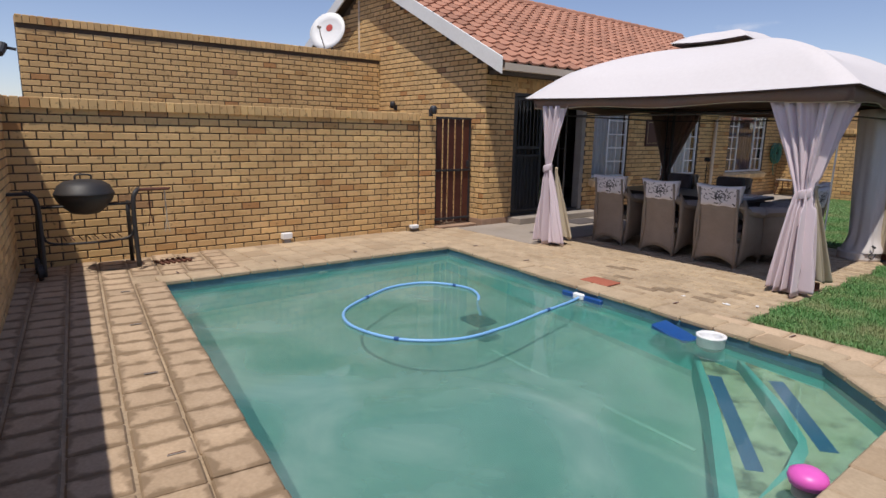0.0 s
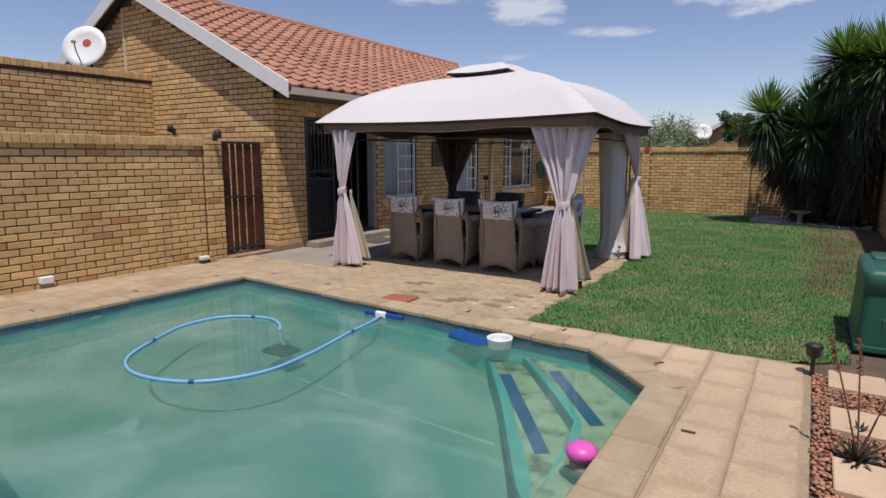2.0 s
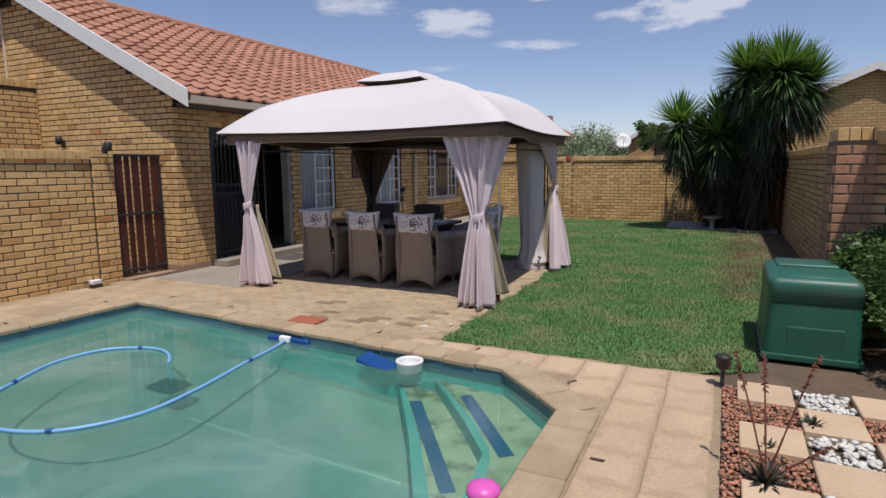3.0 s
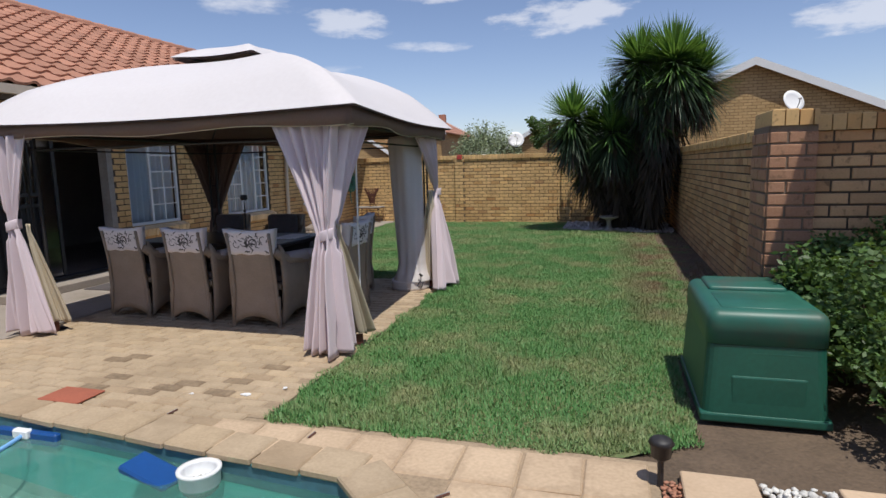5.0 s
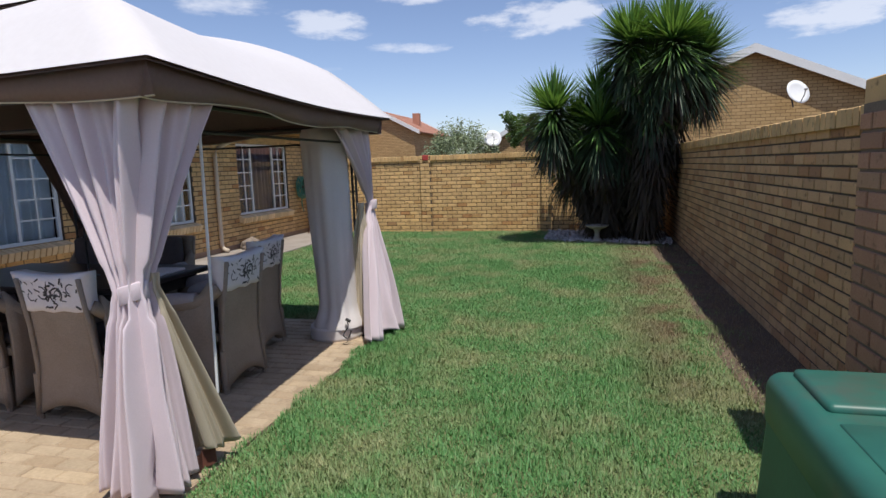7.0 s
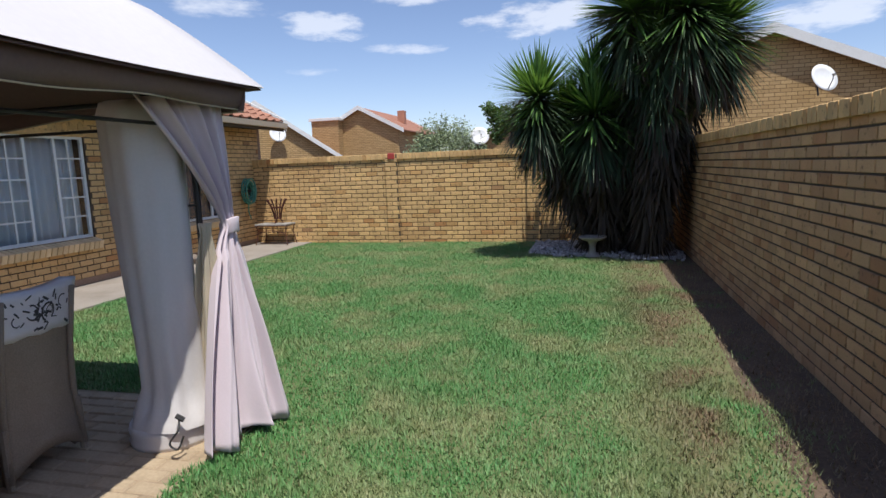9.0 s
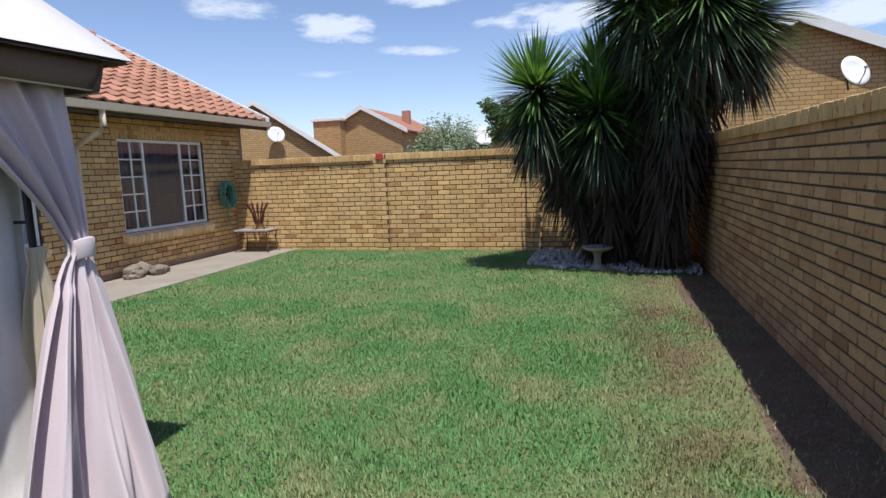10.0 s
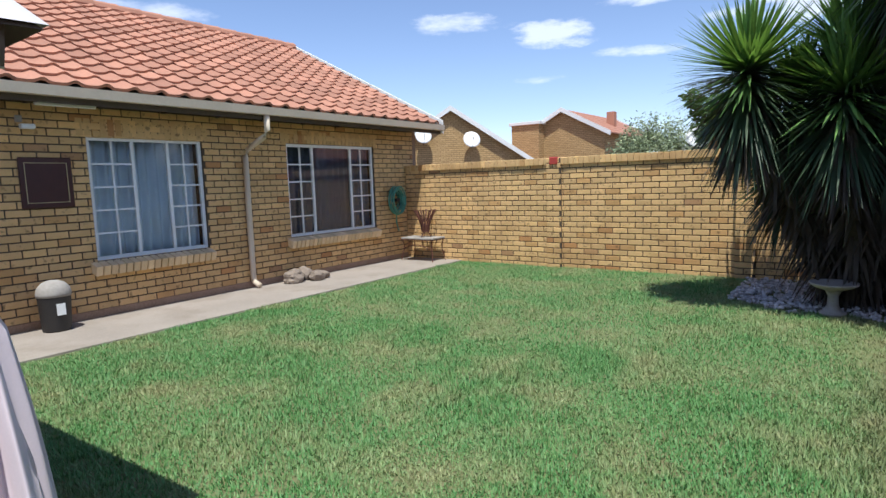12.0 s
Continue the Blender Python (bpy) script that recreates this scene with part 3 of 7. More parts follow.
def brick_wall(name, M, length, z0, z1, thick, openings=(), near=None, slope=None, label="", coping=0.0, pieces=300, bed=0.0, mat=None):
    """A wall in local x (along) and z, front towards -y. near: the place along it round which single bricks are laid.
    slope: height of its top along x, for a gable. coping: how far the brick-on-edge top stands out."""
    wall = thing(name, label, "wall", kind="structure", M=M)
    bm = bmesh.new()
    if slope:
        us = [0, length / 2, length] if slope(length / 2) > max(slope(0), slope(length)) else [0, length]
        prof = [(0, z0)] + [(length, z0)] + [(u, slope(u)) for u in reversed(us)]
        a = [bm.verts.new((u, 0, z)) for u, z in prof]
        b = [bm.verts.new((u, thick, z)) for u, z in prof]
        bm.faces.new(a); bm.faces.new(b[::-1])
        for i in range(len(prof)):
            j = (i + 1) % len(prof)
            bm.faces.new((a[i], b[i], b[j], a[j]))
    else:
        for a, b, c, d in core_rects(length, z0, z1, openings):
            box(bm, a, b, 0, thick, c, d)
    part("mortar_core", bm, M_mortar_pale if mat is M_brick_red else M_mortar, wall, "recessed mortar behind the bricks")
    rects, whole = [], []
    n = 0
    z = z0 + bed
    top = z1
    while z + COURSE <= top + 0.032:
        off = -PITCH / 2 if n % 2 else 0.0
        u = off
        while u < length - 0.02:
            a, b = max(u, -0.003), min(u + PITCH - JOINT, length + 0.003)
            if b - a > 0.03:
                spans = [(a, b)]
                for o in openings:
                    if o[2] - 0.03 < z + COURSE / 2 < o[3] + 0.03:
                        nxt = []
                        for s, e in spans:
                            if e <= o[0] or s >= o[1]:
                                nxt.append((s, e))
                            else:
                                if s < o[0]:
                                    nxt.append((s, o[0] - 0.003))
                                if e > o[1]:
                                    nxt.append((o[1] + 0.003, e))
                        spans = nxt
                for s, e in spans:
                    if e - s < 0.025:
                        continue
                    if slope and z + COURSE > min(slope(s), slope(e)):
                        continue
                    r = (s, e, z, z + COURSE - JOINT)
                    (whole if abs(e - s - PITCH + JOINT) < 1e-4 else rects).append(r)
            u += PITCH
        z += COURSE
        n += 1
    if coping:
        cp = []
        u = 0.0
        while u < length - 0.03:
            cp.append((u, min(u + 0.078, length)))
            u += 0.086
        LATE.append((wall, "coping", cp, z1, thick, coping))
    key = near if near is not None else length / 2
    whole.sort(key=lambda r: (abs((r[0] + r[1]) / 2 - key) + 0.6 * abs((r[2] + r[3]) / 2 - 1.1)))
    LATE.append((wall, "bricks", whole[:pieces], rects + whole[pieces:], 0, mat))
    return wall


def lay_bricks():
    for wall, what, a, b, thick, out in LATE:
        if what == "bricks":
            single_bricks("brick", a, wall, out or M_brick)
            joined_bricks("far_brickwork", b, wall, M_brick_brown_dim_j if out is M_brick_brown_dim else out or M_brick_j)
        else:
            V, F = [], []
            z1 = b
            for u0, u1 in a:
                k = len(V)
                j = random.uniform(-0.004, 0.004)
                y0, y1, za, zb, c = -out + j, thick + out + j, z1, z1 + 0.108 + j, 0.006
                V += [(u0, y0, za), (u1, y0, za), (u1, y1, za), (u0, y1, za), (u0, y0, zb - c), (u1, y0, zb - c), (u1, y1, zb - c), (u0, y1, zb - c),
                      (u0 + c, y0 + c, zb), (u1 - c, y0 + c, zb), (u1 - c, y1 - c, zb), (u0 + c, y1 - c, zb)]
                F += [tuple(k + i for i in f) for f in ((0, 3, 2, 1), (0, 1, 5, 4), (1, 2, 6, 5), (2, 3, 7, 6), (3, 0, 4, 7), (4, 5, 9, 8), (5, 6, 10, 9), (6, 7, 11, 10), (7, 4, 8, 11), (8, 9, 10, 11))]
            me = bpy.data.meshes.new("coping_bricks")
            me.from_pydata(V, [], F)
            me.materials.append(M_brick_j)
            ob = new("coping_bricks", me)
            ob.parent = wall
            tagged(ob, "row of bricks on edge along the wall top", kind="stuff")
            bm = bmesh.new()
            box(bm, 0.005, a[-1][1] - 0.005, 0.004, thick - 0.004, z1 + 0.001, z1 + 0.095)
            part("coping_mortar", bm, M_mortar, wall)


# ---- the plan ----
POOL_WALL_X, HOUSE_X, GABLE_Y, FAR_Y, RIGHT_X = -7.13, -6.82, 6.85, 17.69, 1.60
EAVE_X, RIDGE_X, RIDGE_Z, EAVE_Z = -6.27, -10.35, 4.60, 2.56
ROOF_Y0, ROOF_Y1 = 6.65, 18.2
ROOF_SLOPE = (RIDGE_Z - EAVE_Z) / (EAVE_X - RIDGE_X)
WALL_TOP = 1.66
POOL = [(-5.74, 1.70), (-5.67, 5.22), (-1.02, 4.80), (-0.45, 4.24), (-0.43, 1.75), (-0.95, 1.16)]
WATER_Z = -0.10

# ground, with the pool cut out of it
PX0, PX1, PY0, PY1 = -7.3, 0.47, -1.0, 5.33


def ring_fill(bm, outer, inner, z):
    es = []
    for loop in (outer, inner):
        vs = [bm.verts.new((x, y, z)) for x, y in loop]
        es += [bm.edges.new((vs[i], vs[(i + 1) % len(vs)])) for i in range(len(vs))]
    bmesh.ops.triangle_fill(bm, use_beauty=True, edges=es)


bm = bmesh.new()
S = 900.0
ring_fill(bm, [(-S, -S), (S, -S), (S, S), (-S, S)], [(PX0, PY0), (PX1, PY0), (PX1, PY1), (PX0, PY1)], -0.03)
ground = part("ground", bm, M_soil)
tagged(ground, "bare brown soil that runs on under the lawn", "ground", kind="structure")
bm = bmesh.new()
ring_fill(bm, [(PX0, PY0), (PX1, PY0), (PX1, PY1), (PX0, PY1)], POOL, -0.011)
bed = part("paving_bed", bm, M_joint)
tagged(bed, "sand bed under the pool paving", "paving", kind="structure")

# walls
wall_pool = brick_wall("wall_pool", pose(POOL_WALL_X, 0.45, 0, 0, 0, 90), 5.30, -0.03, WALL_TOP, 0.22, near=2.6, coping=0.045,
                       label="yellow face-brick garden wall beside the pool, brick-on-edge coping")
pier_gate = brick_wall("wall_gate_pier", pose(POOL_WALL_X + 0.06, 5.755, 0, 0, 0, 90), 0.29, -0.03, WALL_TOP + 0.09, 0.30,
                       label="yellow brick pier beside the garden gate")
LEFT_RZ = math.degrees(math.atan2(0.70 - (-0.30), -7.25 - 2.55))
left_M = Matrix.Translation((2.55, -0.36, 0)) @ pose(0, 0, 0, 0, 0, LEFT_RZ)
wall_left = brick_wall("wall_left", left_M, 9.8, -0.03, WALL_TOP, 0.22, near=9.0, coping=0.045, pieces=120,
                       label="yellow brick garden wall at the shady end of the pool")
wall_high = brick_wall("wall_courtyard", pose(-9.96, 1.0, 0, 0, 0, 90), 5.83, -0.03, 2.86, 0.22, near=3.2, coping=0.03, pieces=200,
                       label="taller yellow brick courtyard wall behind the garden wall")
wall_far = brick_wall("wall_far", pose(-6.80, FAR_Y, 0), 8.62, -0.03, WALL_TOP + 0.0, 0.22, near=4.5, coping=0.045,
                      label="yellow brick boundary wall at the end of the lawn")
wall_right = brick_wall("wall_right", pose(RIGHT_X, FAR_Y, 0, 0, 0, -90), 10.47, -0.03, WALL_TOP, 0.22, near=6.5, coping=0.045, mat=M_brick_brown_dim,
                        label="brown-yellow brick boundary wall along the lawn, its shade partly in the brick colour")
wall_jog = brick_wall("wall_jog", pose(1.58, 7.04, 0), 2.58, -0.03, WALL_TOP + 0.02, 0.22, near=0.3, coping=0.045, pieces=60, mat=M_brick_brown_dim,
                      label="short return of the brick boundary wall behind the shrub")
pier_right = brick_wall("wall_pier", pose(1.285, 6.98, 0), 0.29, -0.03, WALL_TOP + 0.06, 0.47, near=0.2, coping=0.02, pieces=80, mat=M_brick_red,
                        label="reddish brick pier at the turn of the boundary wall")
pier_side = brick_wall("wall_pier_side", pose(1.275, 7.45, 0, 0, 0, -90), 0.46, -0.03, WALL_TOP + 0.06, 0.05, pieces=30, mat=M_brick_red,
                       label="shaded side of the brick pier")
wall_back = brick_wall("wall_garden", pose(4.16, 7.04, 0, 0, 0, -90), 7.8, -0.03, WALL_TOP, 0.22, near=3, coping=0.045, pieces=60,
                       label="yellow brick garden wall beyond the planted bed")
for k, x in enumerate((-3.82, -1.02)):
    brick_wall(f"wall_pilaster", pose(x, FAR_Y - 0.06, 0), 0.24, -0.03, WALL_TOP + 0.1, 0.07, pieces=20,
               label="shallow brick pilaster on the boundary wall")

DOOR = (7.49 - GABLE_Y, 9.36 - GABLE_Y, 0.12, 2.17)
WIN = [(9.63 - GABLE_Y, 10.72 - GABLE_Y, 0.69, 2.09), (11.99 - GABLE_Y, 13.43 - GABLE_Y, 0.66, 2.09), (14.84 - GABLE_Y, 16.81 - GABLE_Y, 0.66, 2.10)]
wall_house = brick_wall("wall_house", pose(HOUSE_X, GABLE_Y, 0, 0, 0, 90), FAR_Y + 0.25 - GABLE_Y, 0.10, 2.46, 0.22, [DOOR, *WIN], near=7.5,
                        label="shaded yellow face-brick house wall under the eaves")
wall_gable = brick_wall("wall_gable", pose(-13.88, GABLE_Y, 0), 13.88 + HOUSE_X, 0.10, 4.5, 0.22, near=5.4,
                        slope=lambda u: RIDGE_Z - 0.16 - ROOF_SLOPE * abs((-13.88 + u) - RIDGE_X), label="yellow brick gable wall of the house, half in shade")
bm = bmesh.new()
box(bm, -13.9, HOUSE_X + 0.02, GABLE_Y - 0.02, GABLE_Y + 0.2, -0.03, 0.10, 0.004)
box(bm, HOUSE_X - 0.2, HOUSE_X + 0.02, GABLE_Y + 0.203, FAR_Y, -0.03, 0.10, 0.004)
tagged(part("house_plinth", bm, M_plinth), "plastered plinth along the foot of the house", "plinth", kind="structure")
# plain rooms behind the openings
bm = bmesh.new()
box(bm, HOUSE_X - 3.4, HOUSE_X - 3.3, GABLE_Y + 0.3, FAR_Y + 0.2, 0.0, 2.5)
box(bm, HOUSE_X - 3.3, HOUSE_X - 0.23, FAR_Y + 0.1, FAR_Y + 0.2, 0.0, 2.5)
box(bm, HOUSE_X - 3.3, HOUSE_X - 0.23, GABLE_Y + 0.3, GABLE_Y + 0.4, 0.0, 2.5)
tagged(part("interior_wall", bm, M_interior), "plain plastered walls of the rooms inside", "wall", kind="structure")
bm = bmesh.new(); box(bm, HOUSE_X - 3.4, HOUSE_X - 0.005, GABLE_Y + 0.25, FAR_Y + 0.2, 0.02, 0.11)
tagged(part("interior_floor", bm, M_concrete), "plain floor of the rooms inside", "floor", kind="structure")
bm = bmesh.new(); box(bm, HOUSE_X - 7.0, HOUSE_X - 0.225, GABLE_Y + 0.25, FAR_Y + 0.2, 2.47, 2.52)
tagged(part("interior_ceiling", bm, M_interior), "plain ceiling of the rooms inside", "ceiling", kind="structure")
bm = bmesh.new(); box(bm, -13.9, HOUSE_X - 0.0, FAR_Y + 0.26, FAR_Y + 0.36, 0, 2.5); box(bm, -13.9, -13.8, GABLE_Y + 0.2, FAR_Y + 0.3, 0, 2.5)
tagged(part("wall_house_back", bm, M_plinth), "far walls of the house", "wall", kind="structure")

# concrete apron and path along the house
bm = bmesh.new()
box(bm, HOUSE_X + 0.02, -5.55, 9.9, FAR_Y - 0.01, -0.05, 0.012, 0.006)
tagged(part("path", bm, M_concrete), "pale concrete path along the house wall", "path", kind="structure")
bm = bmesh.new()
box(bm, HOUSE_X + 0.02, -5.2, 6.3, 9.895, -0.05, 0.008, 0.006)
tagged(part("apron", bm, M_concrete), "grey concrete apron before the sliding door", "paving", kind="structure")
bm = bmesh.new()
box(bm, HOUSE_X + 0.021, HOUSE_X + 0.33, 7.4, 9.5, 0.008, 0.11, 0.01)
tagged(part("door_step", bm, M_concrete), "low concrete step at the sliding door", "step", kind="structure")

# ---- roof ----
roof = thing("roof", "orange-red profiled concrete tile roof", "roof", kind="structure")
slope_len = math.hypot(RIDGE_X - EAVE_X, RIDGE_Z - EAVE_Z)
roof_ang = math.atan2(RIDGE_Z - EAVE_Z, EAVE_X - RIDGE_X)
TILE_W, TILE_L = 0.30, 0.272


def tile_mesh():
    """A tile with a shallow pan and one low roll: local x across, y up the slope, z out; its lower edge laps over the next row."""
    prof = [(0.0, 0.004), (0.05, 0.0), (0.10, 0.001), (0.145, 0.006), (0.175, 0.018), (0.205, 0.034), (0.23, 0.038), (0.255, 0.032), (0.28, 0.016), (0.301, 0.005)]
    V = [(x, -0.02, z + 0.030) for x, z in prof] + [(x, TILE_L, z) for x, z in prof] + [(x, -0.014, z - 0.006) for x, z in prof]
    n = len(prof)
    F = [(i, i + 1, n + i + 1, n + i) for i in range(n - 1)] + [(2 * n + i, 2 * n + i + 1, i + 1, i) for i in range(n - 1)]
    return V, F


TILE_V, TILE_F = tile_mesh()
bm = bmesh.new()
for sgn in (1, -1):
    ex = EAVE_X if sgn > 0 else 2 * RIDGE_X - EAVE_X
    a = [bm.verts.new(p) for p in ((ex, ROOF_Y0, EAVE_Z - 0.03), (ex, ROOF_Y1, EAVE_Z - 0.03), (RIDGE_X, ROOF_Y1, RIDGE_Z - 0.03), (RIDGE_X, ROOF_Y0, RIDGE_Z - 0.03))]
    b = [bm.verts.new(v.co + Vector((0, 0, -0.07))) for v in a]
    bm.faces.new(a); bm.faces.new(b[::-1])
    for i in range(4):
        bm.faces.new((a[i], b[i], b[(i + 1) % 4], a[(i + 1) % 4]))
part("roof_deck", bm, M_soffit, roof, "dark boarded underside of the roof")
M_roof = Matrix.Translation((EAVE_X, ROOF_Y0 + 0.02, EAVE_Z - 0.02)) @ Matrix((
    (0, -math.cos(roof_ang), math.sin(roof_ang), 0), (1, 0, 0, 0), (0, math.sin(roof_ang), math.cos(roof_ang), 0), (0, 0, 0, 1)))
NX, NY = int((ROOF_Y1 - ROOF_Y0) / TILE_W), int(slope_len / TILE_L) + 1
ROOF_TILES = [(i, j) for j in range(NY) for i in range(NX + 1) if (i + 1) * TILE_W < ROOF_Y1 - ROOF_Y0 + 0.05]


def lay_roof():
    ordered = sorted(ROOF_TILES, key=lambda t: abs(t[0] * TILE_W - 5.5) + 1.2 * t[1] * TILE_L)
    me = bpy.data.meshes.new("roof_tile")
    me.from_pydata(TILE_V, [], TILE_F); me.materials.append(M_tile)
    for i, j in ordered[:300]:
        ob = new("roof_tile", me)
        ob.matrix_basis = M_roof @ pose(i * TILE_W + random.uniform(-0.003, 0.003), j * TILE_L, random.uniform(-0.002, 0.003))
        ob.parent = roof
    V, F = [], []
    for i, j in ordered[300:]:
        k = len(V)
        V += [M_roof @ Vector((x + i * TILE_W, y + j * TILE_L, z + 0.001 * (i % 3))) for x, y, z in TILE_V]
        F += [tuple(k + q for q in f) for f in TILE_F]
    me = bpy.data.meshes.new("far_roof_tiles")
    me.from_pydata(V, [], F); me.materials.append(M_tile_j)
    ob = new("far_roof_tiles", me); ob.parent = roof; tagged(ob, kind="stuff")


def barge(y0, y1, sgn, mat=None):
    bm = bmesh.new()
    ex = EAVE_X if sgn > 0 else 2 * RIDGE_X - EAVE_X
    pts = [(ex + sgn * 0.02, EAVE_Z + 0.05), (RIDGE_X, RIDGE_Z + 0.05), (RIDGE_X, RIDGE_Z - 0.19), (ex + sgn * 0.02, EAVE_Z - 0.2)]
    a = [bm.verts.new((x, y0, z)) for x, z in pts]
    b = [bm.verts.new((x, y1, z)) for x, z in pts]
    bm.faces.new(a); bm.faces.new(b[::-1])
    for i in range(4):
        bm.faces.new((a[i], b[i], b[(i + 1) % 4], a[(i + 1) % 4]))
    bmesh.ops.bevel(bm, geom=bm.edges[:], offset=0.005, segments=1, affect="EDGES")
    part("barge_board", bm, M_white, roof, "white painted barge board")


for sgn in (1, -1):
    barge(ROOF_Y0 - 0.03, ROOF_Y0, sgn)
    barge(ROOF_Y1, ROOF_Y1 + 0.03, sgn)
bm = bmesh.new()
k = ROOF_Y0
while k < ROOF_Y1 - 0.1:
    tube(bm, [(RIDGE_X, k, RIDGE_Z - 0.03), (RIDGE_X, min(k + 0.42, ROOF_Y1), RIDGE_Z - 0.015)], 0.11, 10)
    k += 0.4
part("ridge_tiles", bm, M_tile_j, roof, "row of half-round ridge tiles")
# gutter with a bracketed downpipe
gutter = thing("gutter", "cream metal gutter along the eaves with a bent downpipe", "gutter")
bm = bmesh.new()
prof = [(-0.005, 0.10), (0.0, 0.0), (0.09, 0.0), (0.105, 0.10), (0.098, 0.10), (0.084, 0.008), (0.006, 0.008), (0.003, 0.10)]
A = [bm.verts.new((EAVE_X - 0.03 + x, ROOF_Y0 + 0.0, EAVE_Z - 0.14 + z)) for x, z in prof]
B = [bm.verts.new((EAVE_X - 0.03 + x, ROOF_Y1, EAVE_Z - 0.14 + z)) for x, z in prof]
bm.faces.new(A); bm.faces.new(B[::-1])
for i in range(len(prof)):
    bm.faces.new((A[i], B[i], B[(i + 1) % len(prof)], A[(i + 1) % len(prof)]))
part("trough", bm, M_cream, gutter)
bm = bmesh.new()
tube(bm, [(EAVE_X + 0.01, 14.07, EAVE_Z - 0.14), (EAVE_X + 0.01, 14.07, 2.22), (EAVE_X - 0.06, 14.06, 2.13), (HOUSE_X + 0.13, 14.05, 1.98), (HOUSE_X + 0.07, 14.05, 1.88),
          (HOUSE_X + 0.065, 14.05, 1.0), (HOUSE_X + 0.065, 14.05, 0.16), (HOUSE_X + 0.09, 14.05, 0.09), (HOUSE_X + 0.2, 14.05, 0.05)], 0.04, 10)
part("downpipe", bm, M_cream, gutter, smooth=True)
bm = bmesh.new()
for y in np.arange(6.9, 18.1, 0.75):
    box(bm, HOUSE_X + 0.005, EAVE_X - 0.04, y, y + 0.05, 2.40, 2.47)
box(bm, EAVE_X - 0.06, EAVE_X - 0.035, ROOF_Y0, ROOF_Y1, 2.36, 2.5)
tagged(part("rafter_ends", bm, M_soffit), "dark stained rafter ends and fascia under the eaves", "rafters", kind="structure")

# ---- the pool ----
pool = thing("swimming_pool", "turquoise plastered swimming pool with a cut corner", "pool", kind="structure")
FLOOR_Z = -1.05


def prism(bm, poly, z0, z1, bevel=0.0):
    a = [bm.verts.new((x, y, z1)) for x, y in poly]
    b = [bm.verts.new((x, y, z0)) for x, y in poly]
    top = bm.faces.new(a)
    bm.faces.new(b[::-1])
    for i in range(len(poly)):
        bm.faces.new((a[i], b[i], b[(i + 1) % len(poly)], a[(i + 1) % len(poly)]))
    if bevel:
        bmesh.ops.bevel(bm, geom=list(top.edges), offset=bevel, segments=3, profile=0.5, affect="EDGES")


bm = bmesh.new()
a = [bm.verts.new((x, y, -0.02)) for x, y in POOL]
b = [bm.verts.new((x, y, FLOOR_Z - 0.05)) for x, y in POOL]
for i in range(len(POOL)):
    j = (i + 1) % len(POOL)
    bm.faces.new((a[i], a[j], b[j], b[i]))
part("basin", bm, M_pool, pool)
# silted floor, coved up against the walls
bm = bmesh.new()
cx_, cy_ = sum(p[0] for p in POOL) / 6, sum(p[1] for p in POOL) / 6
loops = [[bm.verts.new((cx_ + (x - cx_) * k, cy_ + (y - cy_) * k, z)) for x, y in POOL] for k, z in ((1.0, FLOOR_Z + 0.10), (0.975, FLOOR_Z + 0.025), (0.94, FLOOR_Z))]
for A, B in zip(loops, loops[1:]):
    for i in range(len(POOL)):
        bm.faces.new((A[i], A[(i + 1) % 6], B[(i + 1) % 6], B[i]))
bm.faces.new(loops[-1])
part("pool_floor", bm, M_poolfloor, pool, "greenish silt-covered pool floor")
bm = bmesh.new(); box(bm, -3.4, -1.42, 3.90, 3.935, FLOOR_Z - 0.01, FLOOR_Z + 0.012, 0.004)
part("floor_seam", bm, M_seam, pool, "pale seam across the pool floor")
# corner steps that run into a bench along the side
STEPS = [(-0.32, [(-1.63, 4.855), (-1.10, 4.24), (-0.82, 3.88), (-0.745, 3.74), (-0.71, 3.58), (-0.72, 3.08), (-0.73, 2.2), (-0.43, 2.2), (-0.45, 4.24), (-1.02, 4.80)]),
         (-0.56, [(-2.00, 4.888), (-1.45, 4.09), (-0.88, 3.24), (-0.78, 3.0), (-0.45, 3.0), (-0.45, 4.24), (-1.02, 4.80)])]
for z, poly in STEPS:
    bm = bmesh.new()
    prism(bm, [(x - 0.002, y - 0.004) for x, y in poly], FLOOR_Z, z, 0.05)
    st = part("pool_step", bm, M_poolstep, pool)
    c = Vector((-0.75, 4.3))
    bm = bmesh.new()
    prism(bm, [tuple(Vector(p) + (c - Vector(p)).normalized() * 0.07) for p in poly], z - 0.01, z + 0.003)
    part("tread", bm, M_tread, st, "tread stained with algae")
for (x0, y0), (x1, y1), z in (((-1.26, 4.63), (-0.675, 3.90), -0.32), ((-1.67, 4.585), (-0.92, 3.59), -0.56)):
    d = Vector((x1 - x0, y1 - y0, 0)).normalized(); s = Vector((-d.y, d.x, 0)) * 0.048
    bm = bmesh.new()
    prism(bm, [(x0 - s.x, y0 - s.y), (x1 - s.x, y1 - s.y), (x1 + s.x, y1 + s.y), (x0 + s.x, y0 + s.y)], z - 0.006, z + 0.010)
    part("step_tread_strip", bm, M_navy, pool, "dark blue non-slip strip on the step")
bm = bmesh.new()
